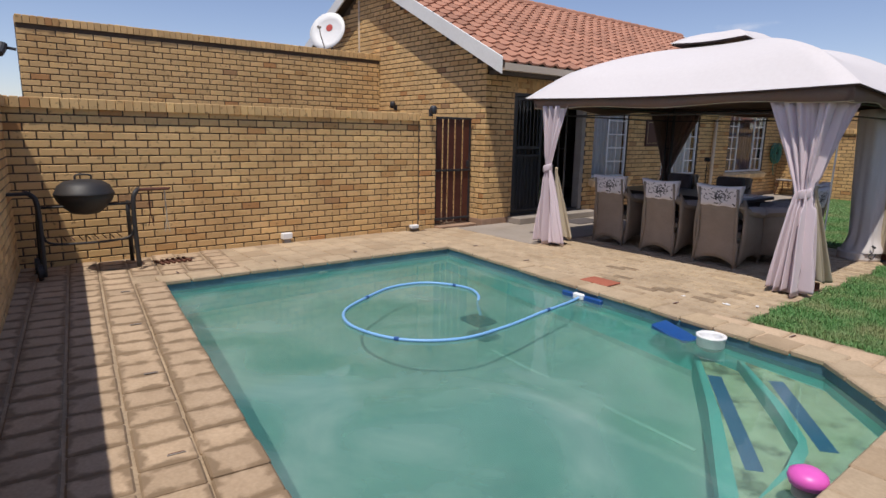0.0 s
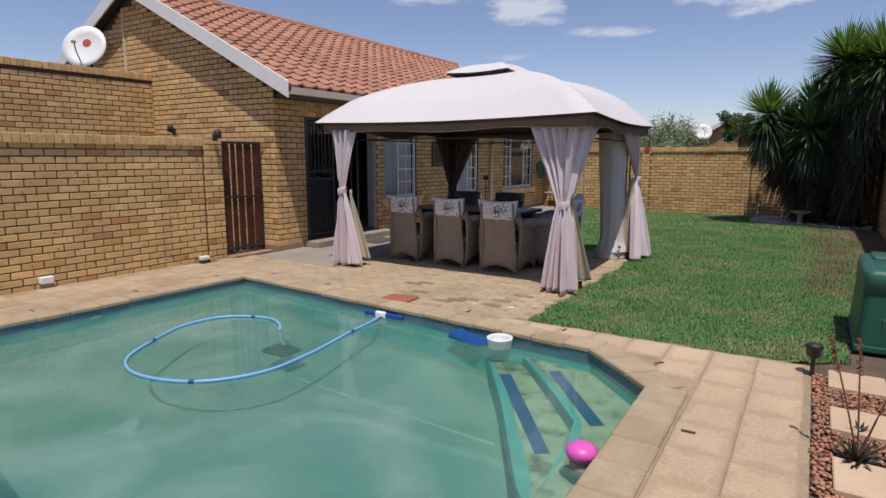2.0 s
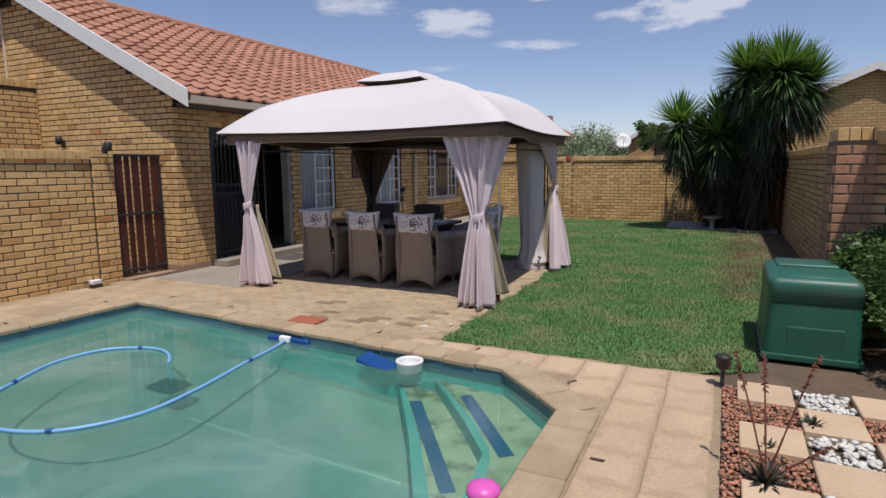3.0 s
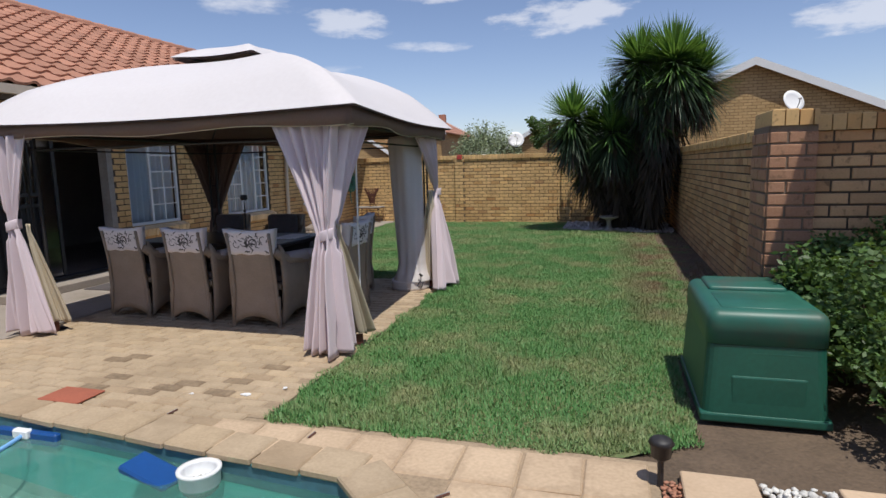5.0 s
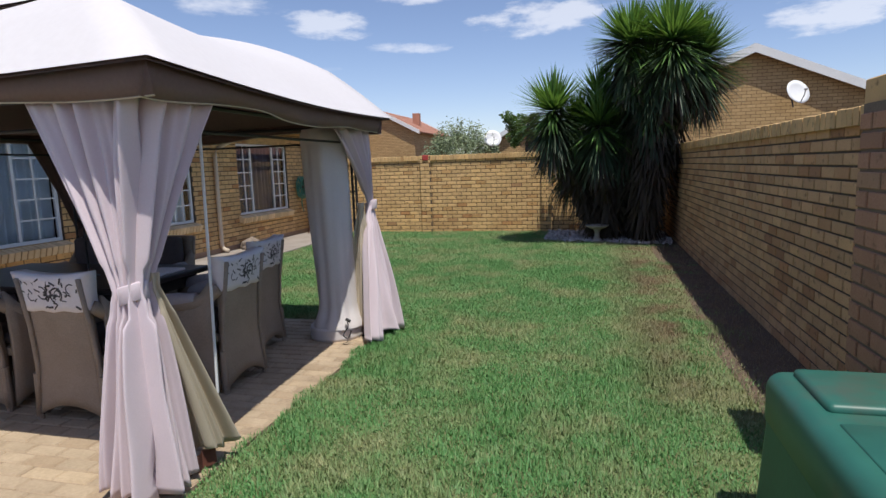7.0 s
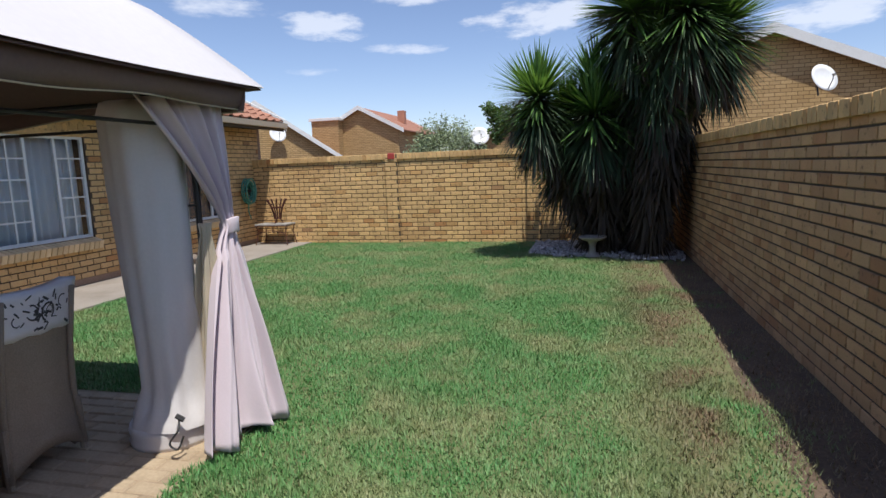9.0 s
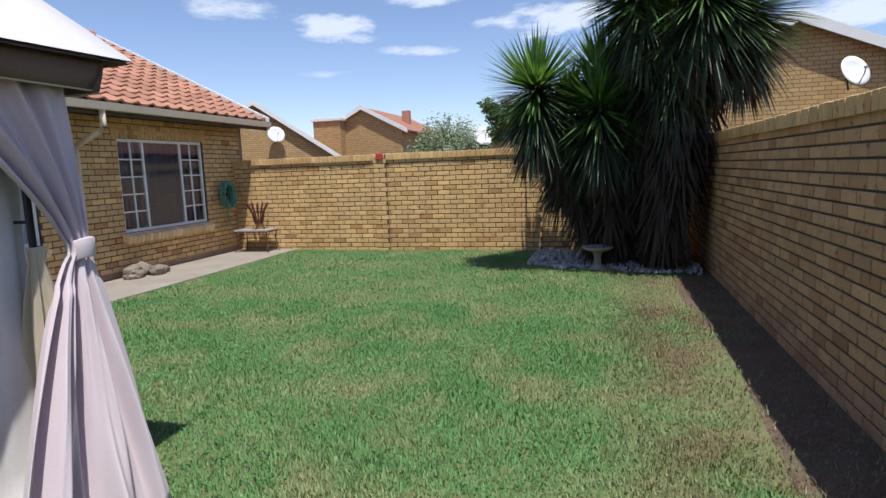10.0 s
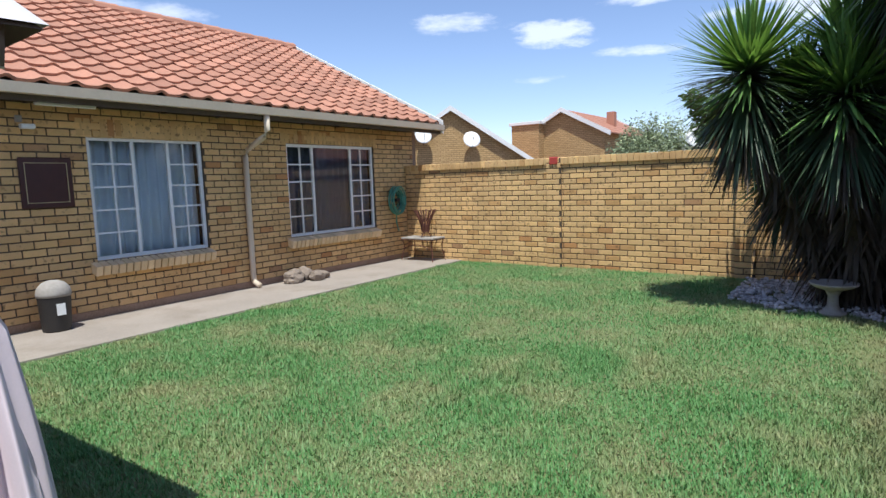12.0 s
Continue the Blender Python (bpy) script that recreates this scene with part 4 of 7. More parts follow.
for i in range(len(POOL)):
    p, q = Vector((*POOL[i], 0)), Vector((*POOL[(i + 1) % len(POOL)], 0))
    d = (q - p).normalized(); n = Vector((d.y, -d.x, 0)) * -1
    c = Vector((-3.2, 3.2, 0)); n = n if n.dot(c - p) > 0 else -n
    for z0, z1, off in ((-0.20, -0.03, 0.006),):
        v = [bm.verts.new(w) for w in (p + n * off + Vector((0, 0, z0)), q + n * off + Vector((0, 0, z0)), q + n * off + Vector((0, 0, z1)), p + n * off + Vector((0, 0, z1)))]
        bm.faces.new(v)
part("waterline_band", bm, M_poolrim, pool, "darker stained waterline band")
bm = bmesh.new()
wv = [bm.verts.new((x, y, WATER_Z)) for x, y in POOL]
bm.faces.new(wv)
bm.normal_update()
for f in bm.faces:
    if f.normal.z < 0:
        f.normal_flip()
water_me = bpy.data.meshes.new("pool_water")
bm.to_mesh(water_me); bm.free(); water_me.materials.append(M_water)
water = new("pool_water", water_me)
water.visible_shadow = False
tagged(water, "cloudy turquoise-green pool water with a calm surface", "water", kind="structure")

# floating hose of the pool cleaner
def spline(points, steps=10):
    P = [Vector(p) for p in points]
    out = []
    for k in range(len(P) - 1):
        p0, p1, p2, p3 = P[max(k - 1, 0)], P[k], P[k + 1], P[min(k + 2, len(P) - 1)]
        for i in range(steps):
            t = i / steps
            out.append(0.5 * ((2 * p1) + (p2 - p0) * t + (2 * p0 - 5 * p1 + 4 * p2 - p3) * t * t + (3 * p1 - p0 - 3 * p2 + p3) * t ** 3))
    return out + [P[-1]]


zf = WATER_Z + 0.012
cleaner = thing("pool_cleaner_hose", "pale blue ribbed pool cleaner hose floating in a loop", "hose")
HOSE = spline([(-3.24, 4.98, -0.07), (-3.2, 4.75, zf), (-3.13, 4.3, zf), (-3.02, 3.7, zf), (-3.02, 3.2, zf), (-3.28, 2.82, zf), (-3.75, 2.68, zf), (-4.15, 2.82, zf), (-4.42, 3.2, zf),
               (-4.62, 3.65, zf), (-4.55, 4.05, zf), (-4.2, 4.25, zf), (-3.9, 4.18, zf), (-3.72, 4.02, zf - 0.06), (-3.55, 3.92, -0.38)], 12)
bm = bmesh.new()
tube(bm, HOSE, [0.013 + 0.0013 * (i % 2) for i in range(len(HOSE))], 8)
part("hose", bm, M_hose, cleaner, smooth=True)
for k in (22, 60, 96, 128):
    bm = bmesh.new(); tube(bm, HOSE[k:k + 2], 0.018, 10)
    part("hose_joint", bm, M_blue, cleaner, "darker blue hose joint")
bm = bmesh.new()
box(bm, -3.72, -3.42, 3.78, 4.02, -0.50, -0.40, 0.04, segs=2); box(bm, -3.63, -3.51, 3.85, 3.97, -0.42, -0.33, 0.03)
part("cleaner_head", bm, M_black, cleaner, "dark suction head under water")
weir = thing("skimmer_weir", "blue plastic skimmer mouth in the pool wall", "skimmer")
bm = bmesh.new()
box(bm, -3.46, -2.98, 4.925, 4.97, -0.19, -0.055, 0.01)
part("mouth", bm, M_blue, weir, M=pose(0, 0, 0))
bm = bmesh.new(); box(bm, -3.30, -3.18, 4.90, 4.95, -0.10, -0.04, 0.01); part("bracket", bm, M_frame, weir, "pale bracket")
net = thing("leaf_basket", "white floating ring with a blue scoop at the pool edge", "pool basket")
bm = bmesh.new(); lathe(bm, [(0.088, -0.02), (0.102, -0.01), (0.105, 0.065), (0.112, 0.07), (0.112, 0.085), (0.09, 0.085), (0.084, 0.07), (0.084, -0.02)], 26, (-1.80, 4.74, WATER_Z))
part("ring", bm, M_frame, net, smooth=True)
bm = bmesh.new(); lathe(bm, [(0.075, -0.1), (0.092, -0.06), (0.095, 0.04), (0.088, 0.04), (0.08, -0.05)], 18, (-1.80, 4.74, WATER_Z))
part("basket", bm, M_grey, net, "grey basket below the ring", smooth=True)
bm = bmesh.new()
box(bm, -0.20, 0.17, -0.085, 0.085, -0.03, 0.02, 0.012, pose(-2.10, 4.76, WATER_Z + 0.005, 6, 8, -12))
part("scoop", bm, M_blue, net, "blue scoop")
floater = thing("chlorine_floater", "chlorine floater with a pink cap and clear body", "pool floater")
FX, FY = -0.545, 3.20
bm = bmesh.new(); lathe(bm, [(0.02, 0.0), (0.075, 0.005), (0.085, 0.03), (0.08, 0.055), (0.05, 0.075), (0.01, 0.08)], 20, (FX, FY, WATER_Z + 0.05)); part("cap", bm, M_pink, floater, "bright pink cap", smooth=True)
bm = bmesh.new(); lathe(bm, [(0.05, 0.0), (0.06, 0.02), (0.06, 0.13), (0.05, 0.145)], 16, (FX, FY, WATER_Z - 0.10)); part("body", bm, M_grey, floater, "grey body", smooth=True)
inlet = thing("pool_inlet", "small white pool inlet fitting at the edge", "fitting")
bm = bmesh.new(); lathe(bm, [(0.01, 0), (0.03, 0.005), (0.03, 0.025), (0.015, 0.03)], 12, (0, 0, 0)); box(bm, -0.02, 0.02, -0.05, 0.05, 0, 0.02, 0.004)
part("nozzle", bm, M_frame, inlet, M=pose(-0.47, 4.08, -0.085, 0, -70, 0))

ret = thing("return_fitting", "round pale return fitting in the pool wall", "fitting", M=pose(-5.707, 3.388, -0.165, 0, 90, 0))
bm = bmesh.new(); lathe(bm, [(0.012, 0.0), (0.06, 0.0), (0.065, 0.012), (0.05, 0.022), (0.03, 0.024), (0.014, 0.012)], 18)
part("flange", bm, M_cover, ret, smooth=True)

# ---- windows and doors of the house ----
def window(name, o, bays, curtain, label):
    """o: y0, y1, z0, z1 of the opening; bays: (share of the width, columns, rows)."""
    y0, y1, z0, z1 = o[0] + GABLE_Y, o[1] + GABLE_Y, o[2], o[3]
    w = thing(name, label, "window", kind="structure")
    bm = bmesh.new()
    xf, xb, t = HOUSE_X - 0.03, HOUSE_X - 0.075, 0.045
    box(bm, xb, xf, y0, y1, z0, z0 + t, 0.003); box(bm, xb, xf, y0, y1, z1 - t, z1, 0.003)
    box(bm, xb, xf, y0, y0 + t, z0 + t, z1 - t, 0.003); box(bm, xb, xf, y1 - t, y1, z0 + t, z1 - t, 0.003)
    part("window_frame", bm, M_frame, w)
    y = y0 + t
    total = sum(b[0] for b in bays)
    for k, (share, cols, rows) in enumerate(bays):
        ye = y + (y1 - y0 - 2 * t) * share / total
        if k < len(bays) - 1:
            boxpart("mullion", M_frame, w, (xb, xf - 0.004, ye - 0.02, ye + 0.02, z0 + t, z1 - t), 0.003)
        if cols > 1 or rows > 1:
            bm = bmesh.new()
            for c in range(1, cols):
                yy = y + (ye - y) * c / cols
                box(bm, xb + 0.012, xf - 0.008, yy - 0.011, yy + 0.011, z0 + t, z1 - t)
            for r in range(1, rows):
                zz = z0 + t + (z1 - z0 - 2 * t) * r / rows
                box(bm, xb + 0.014, xf - 0.01, y + 0.01, ye - 0.01, zz - 0.010, zz + 0.010)
            part("glazing_bars", bm, M_frame, w)
        p = boxpart("pane", M_glass, w, (xb + 0.018, xb + 0.023, y, ye, z0 + t, z1 - t))
        p.visible_shadow = False
        y = ye
    # sloping sill of bricks on edge
    n = int((y1 - y0 + 0.16) / 0.086)
    for i in range(n):
        bm = bmesh.new()
        yy = y0 - 0.08 + i * 0.086
        box(bm, -0.10, 0.15, yy, yy + 0.074, -0.125, -0.005, 0.006)
        s = part("sill_brick", bm, M_sill, w)
        s.matrix_basis = Matrix.Translation((HOUSE_X, 0, z0)) @ pose(0, 0, 0, 0, 18, 0)
    if curtain:
        cu = thing("window_curtain", curtain, "curtain")
        V, ys = [], np.linspace(y0 + 0.02, y1 - 0.02, 120)
        bm = bmesh.new()
        rows = []
        for z in (z0 - 0.05, z0 + 0.5, z1 + 0.05):
            rows.append([bm.verts.new((HOUSE_X - 0.17 + 0.034 * math.sin(46 * yy + 2 * math.sin(5 * yy)) + 0.008 * math.sin(17 * yy + z), yy, z)) for yy in ys])
        for A, B in zip(rows, rows[1:]):
            for i in range(len(ys) - 1):
                bm.faces.new((A[i], A[i + 1], B[i + 1], B[i]))
        c = part("cloth", bm, M_curtblue if "blue" in curtain else M_netdark, cu, smooth=True)
        md = c.modifiers.new("thick", "SOLIDIFY"); md.thickness = 0.004
    return w


window("window_1", WIN[0], [(0.45, 1, 1), (0.55, 2, 5)], "pale blue curtain drawn behind the glass", "white steel window with small panes beside the door")
window("window_2", WIN[1], [(0.36, 2, 5), (0.33, 1, 1), (0.31, 2, 5)], "blue-grey curtain drawn across the window", "white steel window with small panes at both sides")
window("window_3", WIN[2], [(0.27, 2, 5), (0.46, 1, 1), (0.27, 2, 5)], "dark net curtain behind the window", "wide white steel window with small panes at both sides")
# soldier course over the openings
for o in (*WIN, DOOR):
    joined = [(u, u + 0.076, o[3] + 0.004, o[3] + 0.20) for u in np.arange(o[0] - 0.1, o[1] + 0.06, 0.086)]
    LATE.append((wall_house, "bricks", [], joined, 0, 0))

door = thing("door_1", "dark sliding security door standing half open", "door", kind="structure")
dy0, dy1 = DOOR[0] + GABLE_Y, DOOR[1] + GABLE_Y
bm = bmesh.new()
box(bm, HOUSE_X - 0.14, HOUSE_X - 0.01, dy0, dy0 + 0.06, 0.12, 2.17, 0.004)
box(bm, HOUSE_X - 0.14, HOUSE_X - 0.01, dy0 + 0.06, dy1 - 0.06, 2.11, 2.17, 0.004)
box(bm, HOUSE_X - 0.14, HOUSE_X - 0.01, dy0 + 0.06, dy1 - 0.06, 0.12, 0.15, 0.004)
part("door_frame", bm, M_dark, door)
boxpart("door_jamb", M_grey, door, (HOUSE_X - 0.14, HOUSE_X + 0.012, dy1 - 0.10, dy1, 0.12, 2.17), 0.004, "pale aluminium jamb")
bm = bmesh.new()
ye = dy0 + 0.72
for a_, b_ in ((dy0 + 0.06, dy0 + 0.10), (ye - 0.05, ye)):
    box(bm, HOUSE_X - 0.05, HOUSE_X - 0.012, a_, b_, 0.16, 2.10, 0.003)
for z in (0.16, 1.10, 1.24, 2.05):
    box(bm, HOUSE_X - 0.048, HOUSE_X - 0.014, dy0 + 0.10, ye - 0.05, z, z + 0.05, 0.003)
part("gate_leaf", bm, M_dark, door)
for k in range(6):
    yy = dy0 + 0.16 + k * 0.088
    bm = bmesh.new(); box(bm, HOUSE_X - 0.04, HOUSE_X - 0.024, yy, yy + 0.016, 0.2, 2.06, 0.002)
    part("bar", bm, M_dark, door)
boxpart("kick_panel", M_dark, door, (HOUSE_X - 0.06, HOUSE_X - 0.052, dy0 + 0.08, ye, 0.16, 1.10), 0.0, "solid dark lower panel")
p = boxpart("sliding_pane", M_glass, door, (HOUSE_X - 0.10, HOUSE_X - 0.094, dy0 + 0.05, dy0 + 0.98, 0.16, 2.1)); p.visible_shadow = False
boxpart("sliding_stile", M_dark, door, (HOUSE_X - 0.115, HOUSE_X - 0.085, dy0 + 0.98, dy0 + 1.03, 0.15, 2.11), 0.003)
mat_ = thing("door_mat", "dark door mat before the sliding door", "mat"); boxpart("mat", M_cushion, mat_, (HOUSE_X + 0.4, HOUSE_X + 0.85, 8.3, 9.0, 0.008, 0.02), 0.004)

gate = thing("gate", "garden gate of upright red-brown slats in a dark frame", "gate")
g0, g1, gx, gz = 6.06, 6.80, POOL_WALL_X + 0.03, 1.73
bm = bmesh.new()
box(bm, gx - 0.03, gx, g0, g0 + 0.03, 0.03, gz, 0.003); box(bm, gx - 0.03, gx, g1 - 0.03, g1, 0.03, gz, 0.003)
for z in (0.10, 0.88, gz - 0.03):
    box(bm, gx - 0.002, gx + 0.022, g0, g1, z, z + 0.035, 0.003)
part("gate_frame", bm, M_dark, gate)
for k, (a_, b_) in enumerate(((0.035, 0.145), (0.18, 0.255), (0.29, 0.395), (0.43, 0.555), (0.59, 0.70))):
    boxpart("slat", M_wood, gate, (gx - 0.025, gx - 0.004, g0 + a_, g0 + b_, 0.06, gz - 0.02), 0.003)
boxpart("latch", M_dark, gate, (gx, gx + 0.03, g1 - 0.09, g1 - 0.03, 0.95, 1.05), 0.004)
bm = bmesh.new(); box(bm, POOL_WALL_X - 0.1, POOL_WALL_X + 0.2, 6.04, GABLE_Y - 0.02, -0.03, 0.02, 0.006)
tagged(part("gate_threshold", bm, M_plinth), "worn plastered threshold under the gate", "threshold", kind="structure")

# fittings on the walls
def wall_lamp(name, label, M, mat=M_dark):
    o = thing(name, label, "lamp", M=M)
    boxpart("bracket", mat, o, (-0.03, 0.03, -0.05, 0.0, -0.05, 0.05), 0.006)
    bm = bmesh.new(); lathe(bm, [(0.02, 0.0), (0.05, 0.02), (0.055, 0.10), (0.03, 0.13)], 12, (0, -0.09, -0.02)); part("shade", bm, mat, o, smooth=True)
    return o


wall_lamp("wall_lamp", "small dark lantern on the gable wall", pose(-9.35, GABLE_Y - 0.01, 1.95))
wall_lamp("gate_lamp", "small dark lamp on the gate pier", pose(POOL_WALL_X + 0.1, 5.9, WALL_TOP + 0.12, 0, 0, 90))
cctv = thing("security_camera", "dark security camera on the end of the courtyard wall", "camera", M=pose(-9.96, 0.98, 2.5))
bm = bmesh.new(); tube(bm, [(0, 0, 0), (0, -0.14, 0.02)], 0.02, 8); part("arm", bm, M_dark, cctv)
bm = bmesh.new(); tube(bm, [(0.02, -0.14, 0.06), (0.05, -0.16, 0.0), (0.12, -0.2, -0.08)], [0.05, 0.055, 0.05], 10); part("housing", bm, M_dark, cctv)
for y in (3.56, 5.66):
    o = thing("wall_socket_box", "small white weatherproof box at the foot of the wall", "electrical box")
    boxpart("box", M_frame, o, (POOL_WALL_X + 0.01, POOL_WALL_X + 0.09, y - 0.07, y + 0.07, 0.015 if y > 4 else 0.05, 0.07 if y > 4 else 0.13), 0.008)
    boxpart("base", M_grey, o, (POOL_WALL_X + 0.012, POOL_WALL_X + 0.075, y - 0.05, y + 0.05, -0.01, 0.05), 0.004)


def satellite_dish(M, r, label):
    d = thing("satellite_dish", label, "satellite dish", M=M)
    bm = bmesh.new()
    lathe(bm, [(0.005, 0.0), (r * 0.35, r * 0.03), (r * 0.7, r * 0.11), (r, r * 0.22), (r * 1.0, r * 0.25), (r * 0.68, r * 0.15), (r * 0.3, r * 0.06), (0.006, 0.03)], 28)
    part("reflector", bm, M_dish, d, smooth=True)
    bm = bmesh.new(); tube(bm, [(0, -r * 0.9, r * 0.2), (0, -r * 0.5, r * 0.75), (0, -r * 0.2, r * 0.95)], 0.012, 6); part("arm", bm, M_grey, d)
    bm = bmesh.new(); tube(bm, [(0, -r * 0.25, r * 1.05), (0, -r * 0.15, r * 0.85)], [0.03, 0.02], 8); part("receiver", bm, M_grey, d)
    bm = bmesh.new(); tube(bm, [(0, 0, -0.02), (0, -0.05, -0.16), (0, -0.28, -0.2)], 0.02, 6); part("mount", bm, M_dark, d)
    return d


dish = satellite_dish(pose(-11.1, 6.35, 3.45, 70, 0, 32), 0.40, "white satellite dish with a red mark on the gable")
bm = bmesh.new(); lathe(bm, [(0.002, 0.0), (0.075, 0.0), (0.075, 0.004), (0.002, 0.004)], 16, (0.0, 0.10, 0.034))
part("red_mark", bm, M_redmark, dish, "round red mark")
conduit = thing("conduit", "pale conduit pipe on the gable wall", "pipe")
bm = bmesh.new(); tube(bm, [(-10.72, GABLE_Y - 0.02, 2.9), (-10.72, GABLE_Y - 0.02, 4.2)], 0.02, 8); part("pipe", bm, M_cream, conduit)
board = thing("notice_board", "dark maroon framed board on the house wall", "board")
boxpart("panel", M_maroon, board, (HOUSE_X + 0.009, HOUSE_X + 0.04, 11.29, 11.80, 1.30, 1.84), 0.01)
bm = bmesh.new()
for a_ in ((11.34, 11.75, 1.355, 1.362), (11.34, 11.75, 1.778, 1.785), (11.34, 11.347, 1.362, 1.778), (11.743, 11.75, 1.362, 1.778)):
    box(bm, HOUSE_X + 0.039, HOUSE_X + 0.043, *a_)
part("gilt_line", bm, M_gold, board, "thin gilt line")
lamp = thing("floodlight", "white floodlight with a sensor under the eaves", "lamp")
boxpart("head", M_frame, lamp, (HOUSE_X + 0.05, HOUSE_X + 0.13, 11.33, 11.46, 2.13, 2.18), 0.01)
boxpart("sensor", M_grey, lamp, (HOUSE_X + 0.01, HOUSE_X + 0.06, 11.31, 11.37, 2.20, 2.27), 0.008)
strip = thing("strip_light", "white fluorescent strip light under the eaves", "lamp")
boxpart("tube", M_frame, strip, (HOUSE_X + 0.15, HOUSE_X + 0.2, 11.45, 12.05, 2.37, 2.41), 0.01)
reel = thing("hose_reel", "green garden hose coiled on a wall reel", "garden hose")
for k in range(9):
    bm = bmesh.new()
    tube(bm, [(HOUSE_X + 0.04 + 0.018 * k, 17.28 + (0.13 + 0.022 * (k % 3)) * math.cos(q + 0.2 * k), 1.13 + (0.19 + 0.03 * (k % 3)) * math.sin(q + 0.2 * k) - 0.02 * (k % 2)) for q in np.linspace(0, 2 * math.pi, 28, endpoint=False)], 0.016, 6, closed=True)
    part("coil", bm, M_greenhose, reel, smooth=True)
bm = bmesh.new(); tube(bm, [(HOUSE_X + 0.08, 17.3, 0.95), (HOUSE_X + 0.09, 17.28, 0.7), (HOUSE_X + 0.1, 17.33, 0.55)], 0.014, 6); part("hose_end", bm, M_greenhose, reel)
boxpart("bracket", M_black, reel, (HOUSE_X + 0.01, HOUSE_X + 0.13, 17.26, 17.36, 1.1, 1.16), 0.004)
siren = thing("alarm_beacon", "small red alarm box on top of the boundary wall", "alarm"); boxpart("box", M_redmark, siren, (-3.76, -3.62, FAR_Y - 0.09, FAR_Y + 0.02, WALL_TOP + 0.0, WALL_TOP + 0.12), 0.01)

# ---- gazebo ----
gaz = thing("gazebo", "fabric gazebo with a pale two-tier canopy and dark lining", "gazebo")
CX0, CX1, CY0, CY1, CZ = -5.46, -1.56, 6.34, 9.67, 1.965
FARX = -1.73                      # the canopy narrows towards the far end
VX0, VX1, VY0, VY1, VZ = -3.98, -3.26, 7.62, 8.40, 2.60
POSTS = [(-5.04, 6.66), (-2.03, 6.68), (-2.02, 9.28), (-5.05, 9.30)]

TAUT = (0.0, 0.5, 1.0, 0.4)        # how tightly each corner is drawn up over its knee


def canopy(bm, outer, inner, z0, z1, knee, sag, n=18, m=14, lower=0.0, narrow=0.0, belly=0.0):
    """Four sloping cloth panels between two rectangles, steeper below, drawn in between the corners."""
    oc = [(outer[0], outer[2]), (outer[1], outer[2]), (outer[1] + narrow, outer[3]), (outer[0], outer[3])]
    ic = [(inner[0], inner[2]), (inner[1], inner[2]), (inner[1], inner[3]), (inner[0], inner[3])]
    for k in range(4):
        a, b, c, d = Vector(oc[k]), Vector(oc[(k + 1) % 4]), Vector(ic[k]), Vector(ic[(k + 1) % 4])
        rows = []
        for j in range(m + 1):
            t = j / m
            h = knee[1] * t / knee[0] if t < knee[0] else knee[1] + (1 - knee[1]) * (t - knee[0]) / (1 - knee[0])
            rise = 0.4 * h + 0.6 * (1 - (1 - t) ** 2.0)
            row = []
            for i in range(n + 1):
                s = i / n
                p = (a + (b - a) * s) * (1 - t) + (c + (d - c) * s) * t
                bow = math.sin(math.pi * s)
                tight = TAUT[k] * (1 - s) + TAUT[(k + 1) % 4] * s
                h = rise + 0.15 * tight * math.sin(math.pi * t)
                z = z0 + (z1 - z0) * h - sag * bow * (1 - t) * 1.0 - belly * bow * math.sin(math.pi * t) - lower
                mid = (Vector(((outer[0] + outer[1]) / 2, (outer[2] + outer[3]) / 2)) - p)
                p = p + mid.normalized() * sag * 0.7 * bow * (1 - t)
                row.append(bm.verts.new((p.x, p.y, z)))
            rows.append(row)
        for A, B in zip(rows, rows[1:]):
            for i in range(n):
                bm.faces.new((A[i], A[i + 1], B[i + 1], B[i]))


OUT, INN = (CX0, CX1, CY0, CY1), (VX0, VX1, VY0, VY1)
bm = bmesh.new(); canopy(bm, OUT, INN, CZ, VZ, (0.28, 0.55), 0.035, narrow=FARX - CX1, belly=0.05)
bmesh.ops.remove_doubles(bm, verts=bm.verts, dist=0.004)
part("canopy", bm, M_canvas, gaz, "sun-bleached off-white canopy cloth", smooth=True)
bm = bmesh.new(); canopy(bm, (CX0 + 0.012, CX1 - 0.012, CY0 + 0.012, CY1 - 0.012), INN, CZ, VZ, (0.28, 0.55), 0.035, lower=0.014, narrow=FARX - CX1, belly=0.05)
bmesh.ops.remove_doubles(bm, verts=bm.verts, dist=0.004)
part("lining", bm, M_lining, gaz, "dark brown lining under the canopy", smooth=True)
bm = bmesh.new(); canopy(bm, (VX0 - 0.12, VX1 + 0.12, VY0 - 0.10, VY1 + 0.10), (-3.74, -3.50, 7.98, 8.04), 2.66, 2.81, (0.3, 0.4), 0.02, 10, 5)
bmesh.ops.remove_doubles(bm, verts=bm.verts, dist=0.004)
part("top_canopy", bm, M_canvas, gaz, "small off-white vent canopy", smooth=True)
bm = bmesh.new(); canopy(bm, (VX0 - 0.11, VX1 + 0.11, VY0 - 0.09, VY1 + 0.09), (-3.74, -3.50, 7.98, 8.04), 2.66, 2.81, (0.3, 0.4), 0.02, 10, 5, lower=0.02)
bmesh.ops.remove_doubles(bm, verts=bm.verts, dist=0.004)
part("top_lining", bm, M_lining, gaz, "dark lining under the vent canopy", smooth=True)
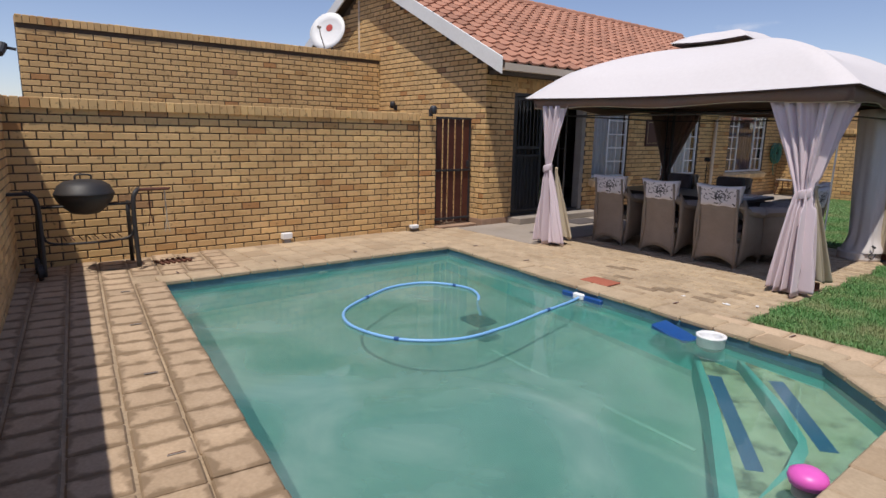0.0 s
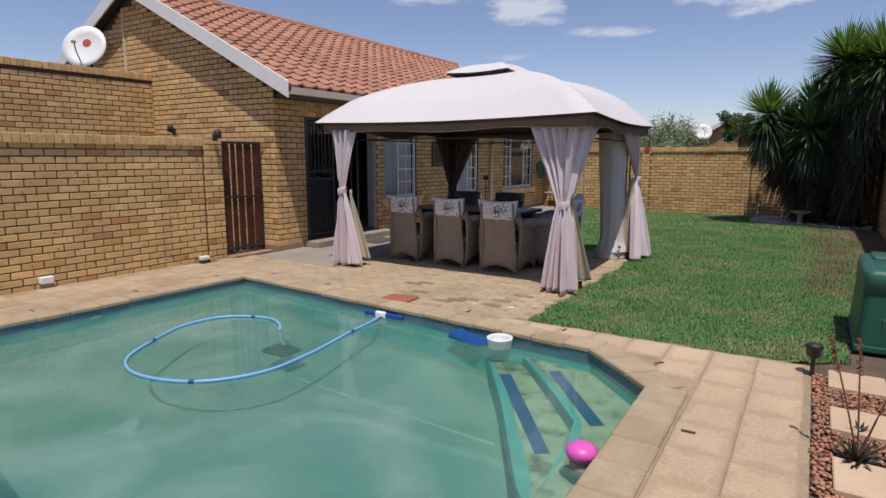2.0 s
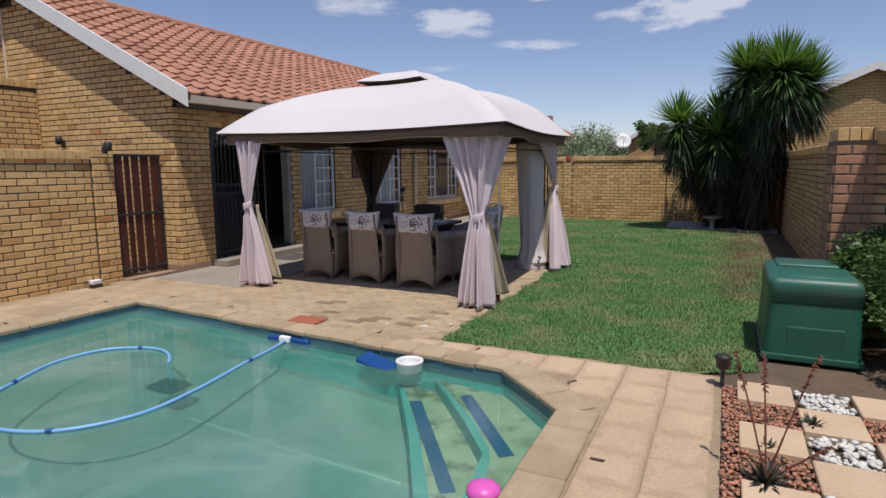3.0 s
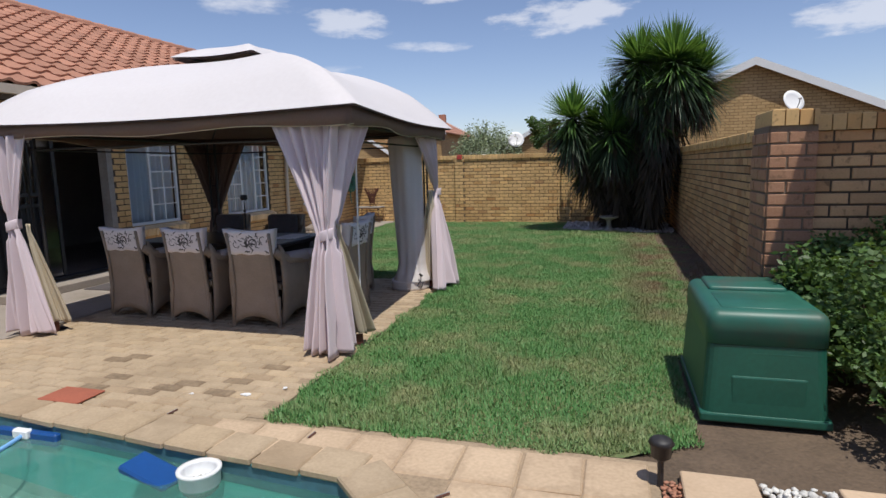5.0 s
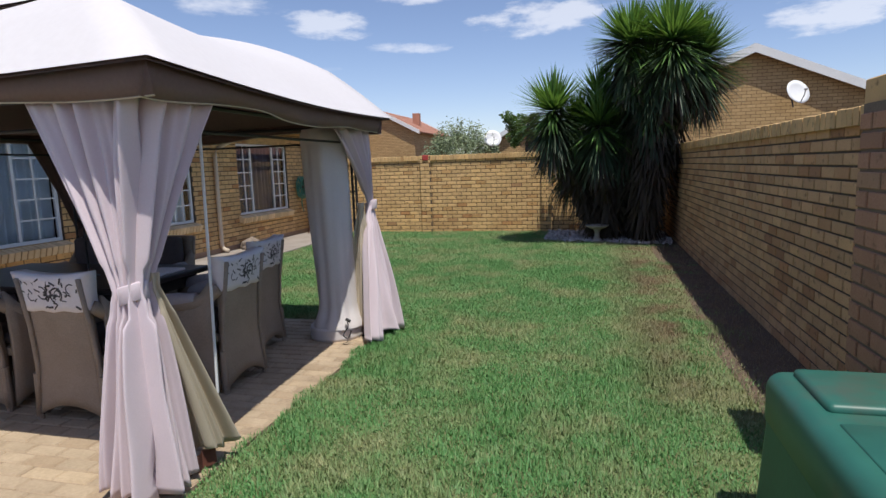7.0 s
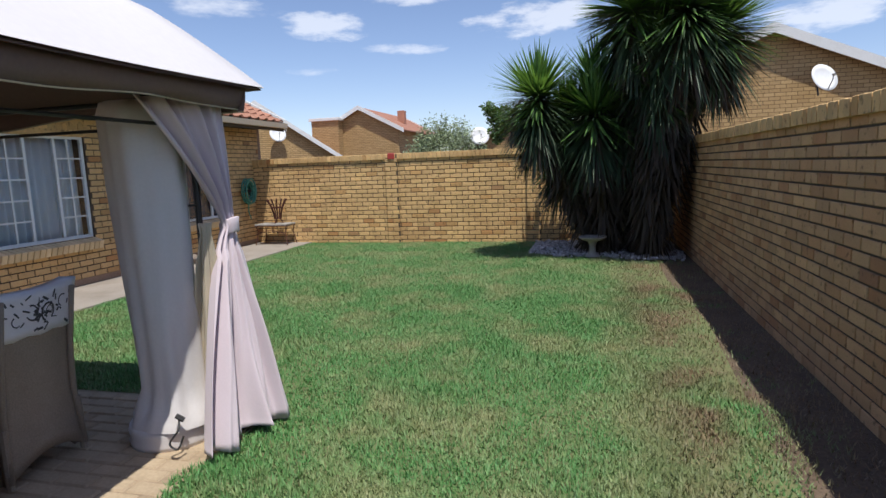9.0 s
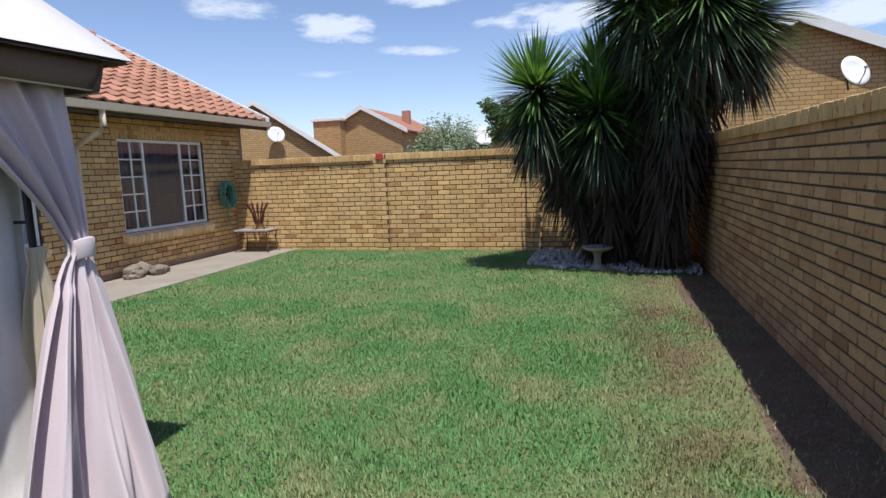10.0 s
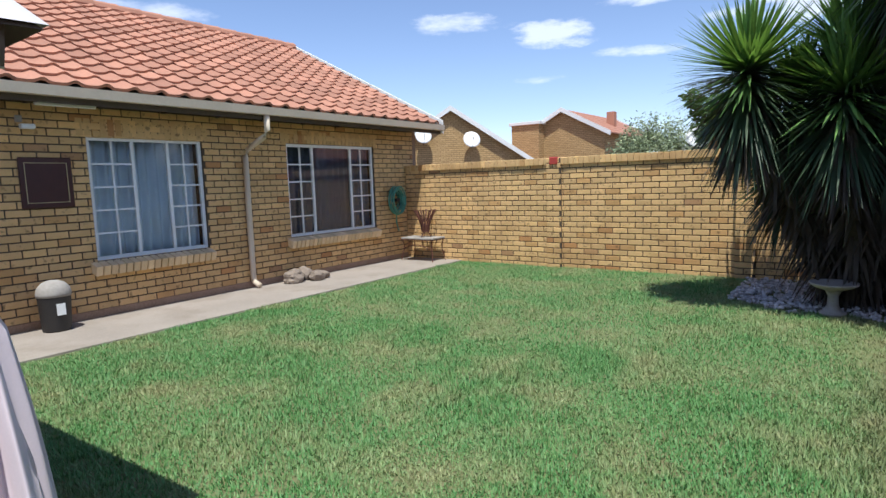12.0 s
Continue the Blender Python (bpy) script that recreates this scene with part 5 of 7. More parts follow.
for k in range(4):      # valance with a wavy, piped hem
    IN = 0.10
    oc = [(CX0 + IN, CY0 + 0.05), (CX1 - 0.05, CY0 + 0.05), (FARX - 0.06, CY1 - IN), (CX0 + IN, CY1 - IN)]
    a, b = Vector(oc[k]), Vector(oc[(k + 1) % 4])
    n2 = Vector(((CX0 + CX1) / 2, (CY0 + CY1) / 2)) - (a + b) / 2
    n2.normalize()
    bm, hem = bmesh.new(), []
    rows = [[], [], []]
    for i in range(41):
        s = i / 40
        bow = math.sin(math.pi * s)
        p = a + (b - a) * s + n2 * (0.006 + 0.0245 * bow)
        drop = 0.108 + 0.022 * math.cos(4 * math.pi * s) + 0.012 * math.sin(9 * s + k)
        zt = CZ - 0.004 - 0.035 * bow
        for r, (dz, dn) in enumerate(((0, 0), (drop * 0.5, 0.012), (drop, 0.03 + 0.012 * math.sin(31 * s + k)))):
            q = p + n2 * dn
            rows[r].append(bm.verts.new((q.x, q.y, zt - dz)))
            if r == 2:
                hem.append((q.x, q.y, zt - dz))
    for A, B in zip(rows, rows[1:]):
        for i in range(40):
            bm.faces.new((A[i], A[i + 1], B[i + 1], B[i]))
    va = part("valance", bm, M_lining, gaz, "dark brown valance", smooth=True)
    va.modifiers.new("thick", "SOLIDIFY").thickness = 0.003
    bm = bmesh.new(); tube(bm, hem, 0.005, 5); part("piping", bm, M_net, gaz, "pale piped hem")
for x, y in POSTS:
    bm = bmesh.new()
    for ox, oy in ((-0.06, 0), (0.06, 0), (0, 0.06)):
        tube(bm, [(x + ox, y + oy, 0.0), (x + ox, y + oy, 1.9)], 0.011, 6)
    for z in (0.15, 0.7, 1.3, 1.8):
        box(bm, x - 0.06, x + 0.06, y - 0.008, y + 0.008, z, z + 0.012)
    box(bm, x - 0.1, x + 0.1, y - 0.1, y + 0.1, 0.0, 0.008)
    part("post", bm, M_black, gaz, "dark metal post")
bm = bmesh.new()
for k in range(4):
    p, q = POSTS[k], POSTS[(k + 1) % 4]
    tube(bm, [(*p, 1.88), (*q, 1.88)], 0.014, 6); tube(bm, [(*p, 1.74), (*q, 1.74)], 0.010, 6)
    cx, cy = ((VX0, VY0), (VX1, VY0), (VX1, VY1), (VX0, VY1))[k]
    tube(bm, [(*p, 1.88), (cx, cy, VZ - 0.05)], 0.012, 6)
for z in (VZ - 0.03, 2.66):
    tube(bm, [(VX0, VY0, z), (VX1, VY0, z), (VX1, VY1, z), (VX0, VY1, z)], 0.01, 6, closed=True)
part("roof_frame", bm, M_black, gaz)


def drape(px, py, path, tie, tie_z, foot, top_z=1.86, low_z=0.03, waist=0.11, flare=0.42, pleats=11, depth=0.05, seed=0, curve=1.15):
    """A hanging gathered sheet: path is its line along the top, drawn to `tie` at tie_z and let out again towards foot."""
    rnd = random.Random(seed)
    P = [Vector(p) for p in path]
    seg = [(P[i + 1] - P[i]).length for i in range(len(P) - 1)]
    total = sum(seg)
    n, m = 220, 50
    ph = [rnd.uniform(0, 6.28) for _ in range(6)]
    bm = bmesh.new()
    rows = []
    for j in range(m + 1):
        z = low_z + (top_z - low_z) * j / m
        if z >= tie_z:
            h = (z - tie_z) / (top_z - tie_z)
            g = waist + (1 - waist) * h ** curve
            cxy = Vector(tie)
        else:
            h = (tie_z - z) / (tie_z - low_z)
            g = waist + (flare - waist) * (h ** 0.8)
            cxy = Vector(tie) + (Vector(foot) - Vector(tie)) * h
        row = []
        for i in range(n + 1):
            s = i / n
            d, k = s * total, 0
            while k < len(seg) - 1 and d > seg[k]:
                d -= seg[k]; k += 1
            t = (P[k + 1] - P[k]).normalized()
            p = P[k] + t * d
            nor = Vector((t.y, -t.x))
            q = cxy + (p - Vector(tie)) * g
            a = 2 * math.pi * pleats * s
            w = math.sin(a + ph[0] + 1.3 * math.sin(a * 0.37 + ph[1]) + 0.9 * math.sin(z * 2.6 + ph[2] + 5 * s)) + 0.42 * math.sin(1.7 * a + ph[3] + 1.2 * math.sin(z * 2)) * (1 - abs(2 * s - 1) * 0.4) + 0.16 * math.sin(3.3 * a + ph[4] + 1.7 * math.sin(z * 3.1 + ph[5]))
            amp = depth * ((0.5 + 0.35 * (z - tie_z)) if z > tie_z else (0.55 + 0.75 * (tie_z - z))) * (0.7 + 0.3 * math.sin(a * 0.17 + ph[4]))
            if abs(z - tie_z) < 0.12:
                amp *= 0.55
            q = q + nor * amp * w * (0.9 if z > tie_z else 1.1)
            zz = z + (0.02 * math.sin(a * 0.5 + ph[5]) if j == 0 else 0)
            row.append(bm.verts.new((q.x, q.y, zz)))
        rows.append(row)
    for A, B in zip(rows, rows[1:]):
        for i in range(n):
            bm.faces.new((A[i], A[i + 1], B[i + 1], B[i]))
    return bm


def tie_band(parent, at, z, r, mat):
    bm = bmesh.new()
    n = 24
    rings = []
    for zz, k in ((-0.045, 0.86), (-0.04, 0.90), (0.0, 0.89), (0.034, 0.92), (0.04, 0.86)):
        rings.append([bm.verts.new((at[0] + r[0] * k * math.cos(2 * math.pi * i / n), at[1] + r[1] * k * math.sin(2 * math.pi * i / n), z + zz + 0.02 * math.cos(2 * math.pi * i / n))) for i in range(n)])
    for A, B in zip(rings, rings[1:]):
        for i in range(n):
            bm.faces.new((A[i], A[(i + 1) % n], B[(i + 1) % n], B[i]))
    o = part("tie_band", bm, mat, parent, "tie band of the same cloth", smooth=True)
    o.modifiers.new("thick", "SOLIDIFY").thickness = 0.006


def gazebo_curtain(label, mat, tie_r, **kw):
    c = thing("gazebo_curtain", label, "curtain", "curtains of the gazebo")
    o = part("cloth", drape(**kw), mat, c, smooth=True)
    o.modifiers.new("thick", "SOLIDIFY").thickness = 0.004
    P = kw["path"]
    mid = [sum(p[k] for p in P) / len(P) - kw["tie"][k] for k in (0, 1)]
    tie_band(c, (kw["tie"][0] + mid[0] * kw["waist"], kw["tie"][1] + mid[1] * kw["waist"]), kw["tie_z"], tie_r, mat)
    return c


gazebo_curtain("pale lilac-grey curtain tied back at the lawn corner", M_curtain, (0.078, 0.066), px=0, py=0,
               path=[(-2.34, 6.50), (-1.76, 6.51), (-1.73, 6.95)], tie=(-1.945, 6.54), tie_z=0.98, foot=(-1.955, 6.50), flare=0.50, waist=0.20, seed=3, pleats=6.2, depth=0.08, curve=1.12)
gazebo_curtain("pale lilac-grey curtain tied back at the poolside corner", M_curtain, (0.075, 0.07), px=0, py=0,
               path=[(-5.25, 6.75), (-5.24, 6.42), (-4.78, 6.42)], tie=(-5.10, 6.45), tie_z=1.05, foot=(-5.12, 6.5), flare=1.05, waist=0.2, seed=5, pleats=5.5, depth=0.065)
gazebo_curtain("pale lilac-grey curtain swept back at the far lawn corner", M_curtain, (0.062, 0.058), px=0, py=0,
               path=[(-1.98, 8.88), (-1.87, 9.43), (-2.13, 9.51)], tie=(-1.87, 9.47), tie_z=1.17, foot=(-1.65, 9.60), flare=1.2, waist=0.16, seed=8, pleats=5, depth=0.055, curve=1.3)
gazebo_curtain("dark curtain tied back at the house corner of the gazebo", M_lining, (0.09, 0.08), px=0, py=0,
               path=[(-5.2, 8.95), (-5.2, 9.46), (-4.62, 9.46)], tie=(-5.14, 9.42), tie_z=0.95, foot=(-5.14, 9.42), flare=0.4, waist=0.16, seed=9, pleats=8, depth=0.04)
for at, foot, top, wide, seed in (((-1.88, 6.62), (-1.80, 6.82), 1.02, 0.5, 2), ((-1.90, 9.24), (-1.91, 9.22), 1.17, 0.6, 4), ((-5.0, 6.52), (-4.88, 6.62), 1.02, 0.3, 6)):
    c = thing("gazebo_net", "beige insect net gathered beside the curtain", "net curtain", "nets of the gazebo")
    o = part("net", drape(0, 0, [(at[0] - wide / 14, at[1]), (at[0], at[1]), (at[0] + 0.01, at[1] + wide / 14)], at, top - 0.03, foot, top_z=top + 0.04, low_z=0.1, waist=0.8, flare=4.4, pleats=2.6, depth=0.022, seed=seed), M_net, c, smooth=True)
    o.modifiers.new("thick", "SOLIDIFY").thickness = 0.003
    hemz = part("hem", drape(0, 0, [(at[0] - wide / 2, at[1]), (at[0], at[1]), (at[0] + 0.05, at[1] + wide / 2)], foot, 0.35, foot, top_z=0.10, low_z=0.02, waist=0.62, flare=0.64, pleats=2.6, depth=0.022, seed=seed), M_stalk, c, "brown hem", smooth=True)

# covered patio heater
heater = thing("covered_patio_heater", "tall pale grey fabric cover tied over a round-footed patio heater", "patio heater", M=pose(-2.18, 9.19, 0) @ Matrix.Diagonal((0.97, 0.97, 1, 1)))
bm = bmesh.new()
rings = []
for z, r in ((0.11, 0.245), (0.15, 0.235), (0.20, 0.20), (0.32, 0.168), (0.6, 0.17), (1.0, 0.182), (1.4, 0.195), (1.8, 0.205), (1.86, 0.19), (1.88, 0.02)):
    row = []
    for i in range(48):
        q = 2 * math.pi * i / 48
        k = 1 + (0.065 * math.sin(5 * q + 1.3 * z) + 0.035 * math.sin(11 * q - 2 * z)) * (1.0 if 0.16 < z < 1.85 else 0.4) + (0.10 * math.sin(9 * q + 14 * z) if 0.15 < z < 0.3 else 0)
        row.append(bm.verts.new((r * k * math.cos(q) - 0.03 * (z - 1), r * k * math.sin(q), z)))
    rings.append(row)
for A, B in zip(rings, rings[1:]):
    for i in range(48):
        bm.faces.new((A[i], A[(i + 1) % 48], B[(i + 1) % 48], B[i]))
part("cover", bm, M_cover, heater, smooth=True)
bm = bmesh.new(); lathe(bm, [(0.10, 0.0), (0.245, 0.0), (0.25, 0.03), (0.243, 0.06), (0.25, 0.09), (0.24, 0.115)], 32); part("base", bm, M_cover, heater, "round foot under the cover", smooth=True)
bm = bmesh.new(); tube(bm, spline([(0.20, -0.21, 0.20), (0.22, -0.25, 0.15), (0.19, -0.29, 0.09), (0.23, -0.28, 0.06), (0.25, -0.25, 0.12)], 5), 0.006, 5); tube(bm, [(0.19, -0.22, 0.215), (0.23, -0.21, 0.19)], 0.014, 6); part("drawstring", bm, M_black, heater, "black drawstring")
cord = thing("tent_cord", "thin white cord hanging beside the curtain", "cord")
bm = bmesh.new(); tube(bm, [(-1.90, 7.08, 1.82), (-1.90, 7.06, 1.0), (-1.89, 7.02, 0.32)], 0.008, 6); part("cord", bm, M_frame, cord)

# ---- dining set ----
table = thing("dining_table", "dark wooden dining table under the gazebo", "table")
TX0, TX1, TY0, TY1 = -4.95, -3.05, 7.62, 8.62
boxpart("tabletop", M_table, table, (TX0, TX1, TY0, TY1, 0.70, 0.745), 0.008)
boxpart("apron", M_table, table, (TX0 + 0.08, TX1 - 0.08, TY0 + 0.08, TY1 - 0.08, 0.60, 0.70), 0.004)
for x in (TX0 + 0.1, TX1 - 0.17):
    for y in (TY0 + 0.1, TY1 - 0.17):
        boxpart("leg", M_table, table, (x, x + 0.07, y, y + 0.07, 0.01, 0.60), 0.005)


def sheet(bm, fn, nu, nv, thick):
    """A closed slab round a surface fn(u, v) -> (point, normal)."""
    A, B = [], []
    for j in range(nv + 1):
        ra, rb = [], []
        for i in range(nu + 1):
            p, n = fn(i / nu, j / nv)
            p, n = Vector(p), Vector(n).normalized()
            ra.append(bm.verts.new(p + n * thick / 2)); rb.append(bm.verts.new(p - n * thick / 2))
        A.append(ra); B.append(rb)
    for j in range(nv):
        for i in range(nu):
            bm.faces.new((A[j][i], A[j][i + 1], A[j + 1][i + 1], A[j + 1][i]))
            bm.faces.new((B[j][i], B[j + 1][i], B[j + 1][i + 1], B[j][i + 1]))
    for i in range(nu):
        bm.faces.new((A[0][i], B[0][i], B[0][i + 1], A[0][i + 1])); bm.faces.new((A[nv][i], A[nv][i + 1], B[nv][i + 1], B[nv][i]))
    for j in range(nv):
        bm.faces.new((A[j][0], A[j + 1][0], B[j + 1][0], B[j][0])); bm.faces.new((A[j][nu], B[j][nu], B[j + 1][nu], A[j + 1][nu]))


def lean(z):
    return -0.30 - 0.05 * max(0, (z - 0.35)) ** 1.3 * 2.2 - 0.05 * max(0, 0.35 - z)


def back_fn(u, v):
    s = 2 * u - 1
    z0 = 0.02 + 0.09 * (1 - s * s)
    z = z0 + (0.93 - z0) * v
    half = 0.245 + 0.035 * max(0, 0.4 - z) / 0.4 - 0.01 * math.sin(math.pi * v)
    return (s * half, lean(z) - 0.02 * (1 - s * s), z), (0.15 * s, -1, 0)


def side_fn(sgn):
    def fn(u, v):
        y = -0.29 + 0.60 * u
        top = 0.64 - 0.05 * u - 0.10 * max(0, u - 0.75) / 0.25 + 0.16 * max(0, 0.25 - u) / 0.25
        bot = 0.02 + 0.10 * math.sin(math.pi * u)
        z = bot + (top - bot) * v
        return (sgn * (0.27 + 0.045 * math.sin(math.pi * v * 0.9) + 0.015 * math.sin(math.pi * u)), y, z), (sgn, 0, 0.15)
    return fn


def arm_path(sgn):
    return spline([(sgn * 0.25, -0.33, 0.74), (sgn * 0.285, -0.20, 0.655), (sgn * 0.305, 0.0, 0.63), (sgn * 0.30, 0.2, 0.60), (sgn * 0.29, 0.30, 0.54), (sgn * 0.285, 0.315, 0.40)], 5)


def dining_chair(M, print_seed=1, covered=True):
    c = thing("wicker_armchair", "grey-brown wicker armchair with a printed cloth over its back" if covered else "grey-brown wicker armchair with a dark back cushion", "chair", "chairs round the dining table", M=M)
    bm = bmesh.new(); sheet(bm, back_fn, 12, 14, 0.05); part("backrest", bm, M_wicker, c, smooth=True)
    for sgn in (1, -1):
        bm = bmesh.new(); sheet(bm, side_fn(sgn), 10, 8, 0.035); part("side_panel", bm, M_wicker, c, smooth=True)
        bm = bmesh.new(); pts = arm_path(sgn); tube(bm, pts, [0.04 + 0.012 * math.sin(math.pi * i / (len(pts) - 1)) for i in range(len(pts))], 10); part("armrest", bm, M_wicker, c, smooth=True)
        bm = bmesh.new(); tube(bm, [p + Vector((0, 0, 0.022)) for p in pts[6:20]], [0.046 + 0.014 * math.sin(math.pi * i / 13) for i in range(14)], 10); part("arm_pad", bm, M_padgrey, c, "pale grey arm pad", smooth=True)
        for y in (-0.335, 0.28):
            bm = bmesh.new(); tube(bm, [(sgn * 0.27, y, 0.0), (sgn * 0.265, y * 0.98, 0.3)], [0.02, 0.024], 8); part("leg", bm, M_wicker, c)
        bm = bmesh.new(); tube(bm, [(sgn * 0.272, -0.345, 0.03), (sgn * 0.25, -0.325, 0.35), (sgn * 0.243, -0.35, 0.62), (sgn * 0.245, -0.40, 0.92)], 0.017, 8); part("back_rib", bm, M_wicker, c, smooth=True)
    bm = bmesh.new(); box(bm, -0.27, 0.27, -0.28, 0.31, 0.36, 0.42, 0.01); part("seat", bm, M_wicker, c)
    bm = bmesh.new(); box(bm, -0.255, 0.255, -0.25, 0.30, 0.42, 0.50, 0.03, segs=2); part("seat_cushion", bm, M_cushion, c, "dark seat cushion", smooth=True)
    if not covered:
        bm = bmesh.new(); box(bm, -0.22, 0.22, -0.29, -0.19, 0.48, 0.93, 0.04, segs=3); part("back_cushion", bm, M_cushion, c, "dark back cushion", smooth=True)
        return c
    bm = bmesh.new()

    def cover_fn(u, v):
        s = 2 * u - 1
        z = 0.715 + 0.245 * v - 0.02 * v * (1 - s * s) - 0.006 * math.cos(9 * s) * (1 - v)
        half = 0.25 + 0.022 * v + 0.02 * v * v
        return (s * half, lean(z) + 0.012 - 0.02 * (1 - s * s), z), (0.15 * s, -1, 0)
    sheet(bm, cover_fn, 12, 6, 0.095)
    cov = part("back_cover", bm, M_print, c, "pale printed cloth cover", smooth=True)
    # lettering and scrolls too small to read, as dark bars and loops
    rnd = random.Random(print_seed)
    bm = bmesh.new()

    def on(u, v):
        p, n = cover_fn(u, v)
        return Vector(p) + Vector(n).normalized() * 0.05
    for k in range(46):      # short strokes, thickest in the middle
        u, v, q = rnd.uniform(0.08, 0.92), rnd.uniform(0.12, 0.88), rnd.uniform(0, 3.14)
        if k > 24:
            u, v = rnd.gauss(0.52, 0.11), rnd.gauss(0.5, 0.14)
        l, w = rnd.uniform(0.015, 0.05), rnd.uniform(0.006, 0.014)
        d, n = (l * math.cos(q), 2 * l * math.sin(q)), (-w * math.sin(q), 2 * w * math.cos(q))
        bm.faces.new([bm.verts.new(on(min(max(u + e * d[0] + g * n[0], 0.03), 0.97), min(max(v + e * d[1] + g * n[1], 0.04), 0.96))) for e, g in ((-1, -1), (1, -1), (1, 1), (-1, 1))])
    for cu, cv, ru, rv, arc in ((0.40, 0.52, 0.08, 0.19, 4.6), (0.60, 0.46, 0.09, 0.22, 5.2), (0.62, 0.48, 0.045, 0.12, 4.0), (0.22, 0.40, 0.06, 0.12, 3.3), (0.80, 0.62, 0.06, 0.14, 3.6)):
        A, B = ([bm.verts.new(on(cu + ru * f * math.cos(q), cv + rv * f * math.sin(q))) for q in np.linspace(cu * 9, cu * 9 + arc, 14)] for f in (1.0, 0.78))
        for i in range(13):
            bm.faces.new((A[i], A[i + 1], B[i + 1], B[i]))
    tagged(part("dark_print", bm, M_ink, cov, "dark printed scrolls and bars"), kind="stuff")
    return c


NARROW = Matrix.Diagonal((0.92, 1, 1, 1))
chair = dining_chair(pose(-3.06, 7.50, 0.0, 0, 0, 1) @ NARROW)
for x, y, rz in ((-3.84, 7.55, -1), (-4.66, 7.60, 2), (-2.67, 7.97, 88), (-2.92, 8.71, 94)):
    copy_thing(chair, pose(x, y, 0, 0, 0, rz) @ NARROW)
chair = dining_chair(pose(-3.85, 8.80, 0, 0, 0, 181) @ NARROW, covered=False)
copy_thing(chair, pose(-4.62, 8.78, 0, 0, 0, 184) @ NARROW)
stand = thing("candle_stand", "thin black iron candle stand with a glass on the table", "candle holder", M=pose(-3.72, 8.05, 0.745))
bm = bmesh.new(); lathe(bm, [(0.07, 0.0), (0.07, 0.008), (0.015, 0.02), (0.008, 0.05), (0.007, 0.30), (0.02, 0.31), (0.007, 0.33), (0.006, 0.42)], 12); part("stem", bm, M_black, stand, smooth=True)
bm = bmesh.new(); lathe(bm, [(0.03, 0.0), (0.04, 0.02), (0.035, 0.06), (0.03, 0.06)], 12, (0, 0, 0.43)); part("cup", bm, M_black, stand)
tray = thing("serving_tray", "pale tray lying on the dining table", "tray", M=pose(-3.22, 8.2, 0.745))
boxpart("tray", M_print, tray, (-0.12, 0.12, -0.18, 0.18, 0.0, 0.02), 0.006)

# ---- kettle braai ----
braai = thing("kettle_grill", "black kettle grill with closed lid in a bent pipe stand", "grill", M=pose(-6.62, 1.22, 0))
bm = bmesh.new(); lathe(bm, [(0.03, -0.2), (0.12, -0.185), (0.20, -0.12), (0.25, -0.05), (0.265, 0.0), (0.262, 0.012)], 28, (0, 0, 0.80)); part("bowl", bm, M_black, braai, smooth=True)
bm = bmesh.new(); lathe(bm, [(0.272, 0.0), (0.272, 0.015), (0.262, 0.03), (0.235, 0.09), (0.18, 0.13), (0.09, 0.15), (0.01, 0.155)], 28, (0, 0, 0.805)); part("lid", bm, M_black, braai, smooth=True)
bm = bmesh.new(); tube(bm, spline([(-0.0, -0.07, 0.95), (0, -0.06, 1.0), (0, 0.06, 1.0), (0, 0.07, 0.95)], 5), 0.01, 6); part("lid_handle", bm, M_black, braai)
for sgn in (-1, 1):
    bm = bmesh.new()
    tube(bm, spline([(0.16, sgn * 0.42, 0.03), (0.14, sgn * 0.41, 0.5), (0.13, sgn * 0.42, 0.76), (0.1, sgn * 0.46, 0.83), (0.0, sgn * 0.50, 0.84)], 6), 0.024, 8)
    tube(bm, [(-0.2, sgn * 0.42, 0.03), (-0.16, sgn * 0.41, 0.5), (-0.1, sgn * 0.4, 0.70)], 0.022, 8)
    tube(bm, [(0.14, sgn * 0.41, 0.70), (-0.12, sgn * 0.40, 0.70)], 0.016, 6)
    part("leg_pipe", bm, M_black, braai, smooth=True)
bm = bmesh.new(); tube(bm, [(0.10, -0.40, 0.70), (0.10, 0.40, 0.70)], 0.013, 6); tube(bm, spline([(0.15, -0.40, 0.45), (0.14, -0.3, 0.34), (0.14, 0.3, 0.34), (0.15, 0.40, 0.45)], 6), 0.013, 6); part("cross_bar", bm, M_black, braai, smooth=True)
bm = bmesh.new()
for k in range(9):
    tube(bm, [(-0.14, -0.28 + 0.07 * k, 0.36), (0.13, -0.28 + 0.07 * k, 0.36)], 0.006, 5)
part("lower_grid", bm, M_rust, braai, "rusty lower grid")
bm = bmesh.new(); box(bm, 0.0, 0.12, 0.48, 0.78, 0.825, 0.85, 0.006); tube(bm, [(0.05, 0.45, 0.83), (0.05, 0.80, 0.84)], 0.012, 6); part("side_rack", bm, M_rust, braai, "rusty side rack")
bm = bmesh.new(); box(bm, 0.0, 0.12, -0.80, -0.48, 0.825, 0.85, 0.006); part("side_shelf", bm, M_black, braai)
for y, l in ((0.58, 0.22), (0.74, 0.30)):
    bm = bmesh.new(); tube(bm, [(0.06, y, 0.82), (0.065, y + 0.005, 0.82 - l)], 0.008, 6); tube(bm, [(0.065, y + 0.005, 0.82 - l), (0.065, y - 0.02, 0.78 - l - 0.12)], 0.005, 5); tube(bm, [(0.065, y + 0.005, 0.82 - l), (0.065, y + 0.03, 0.78 - l - 0.12)], 0.005, 5)
    part("tongs", bm, M_net if y > 0.6 else M_rust, braai, "hanging grill tool")
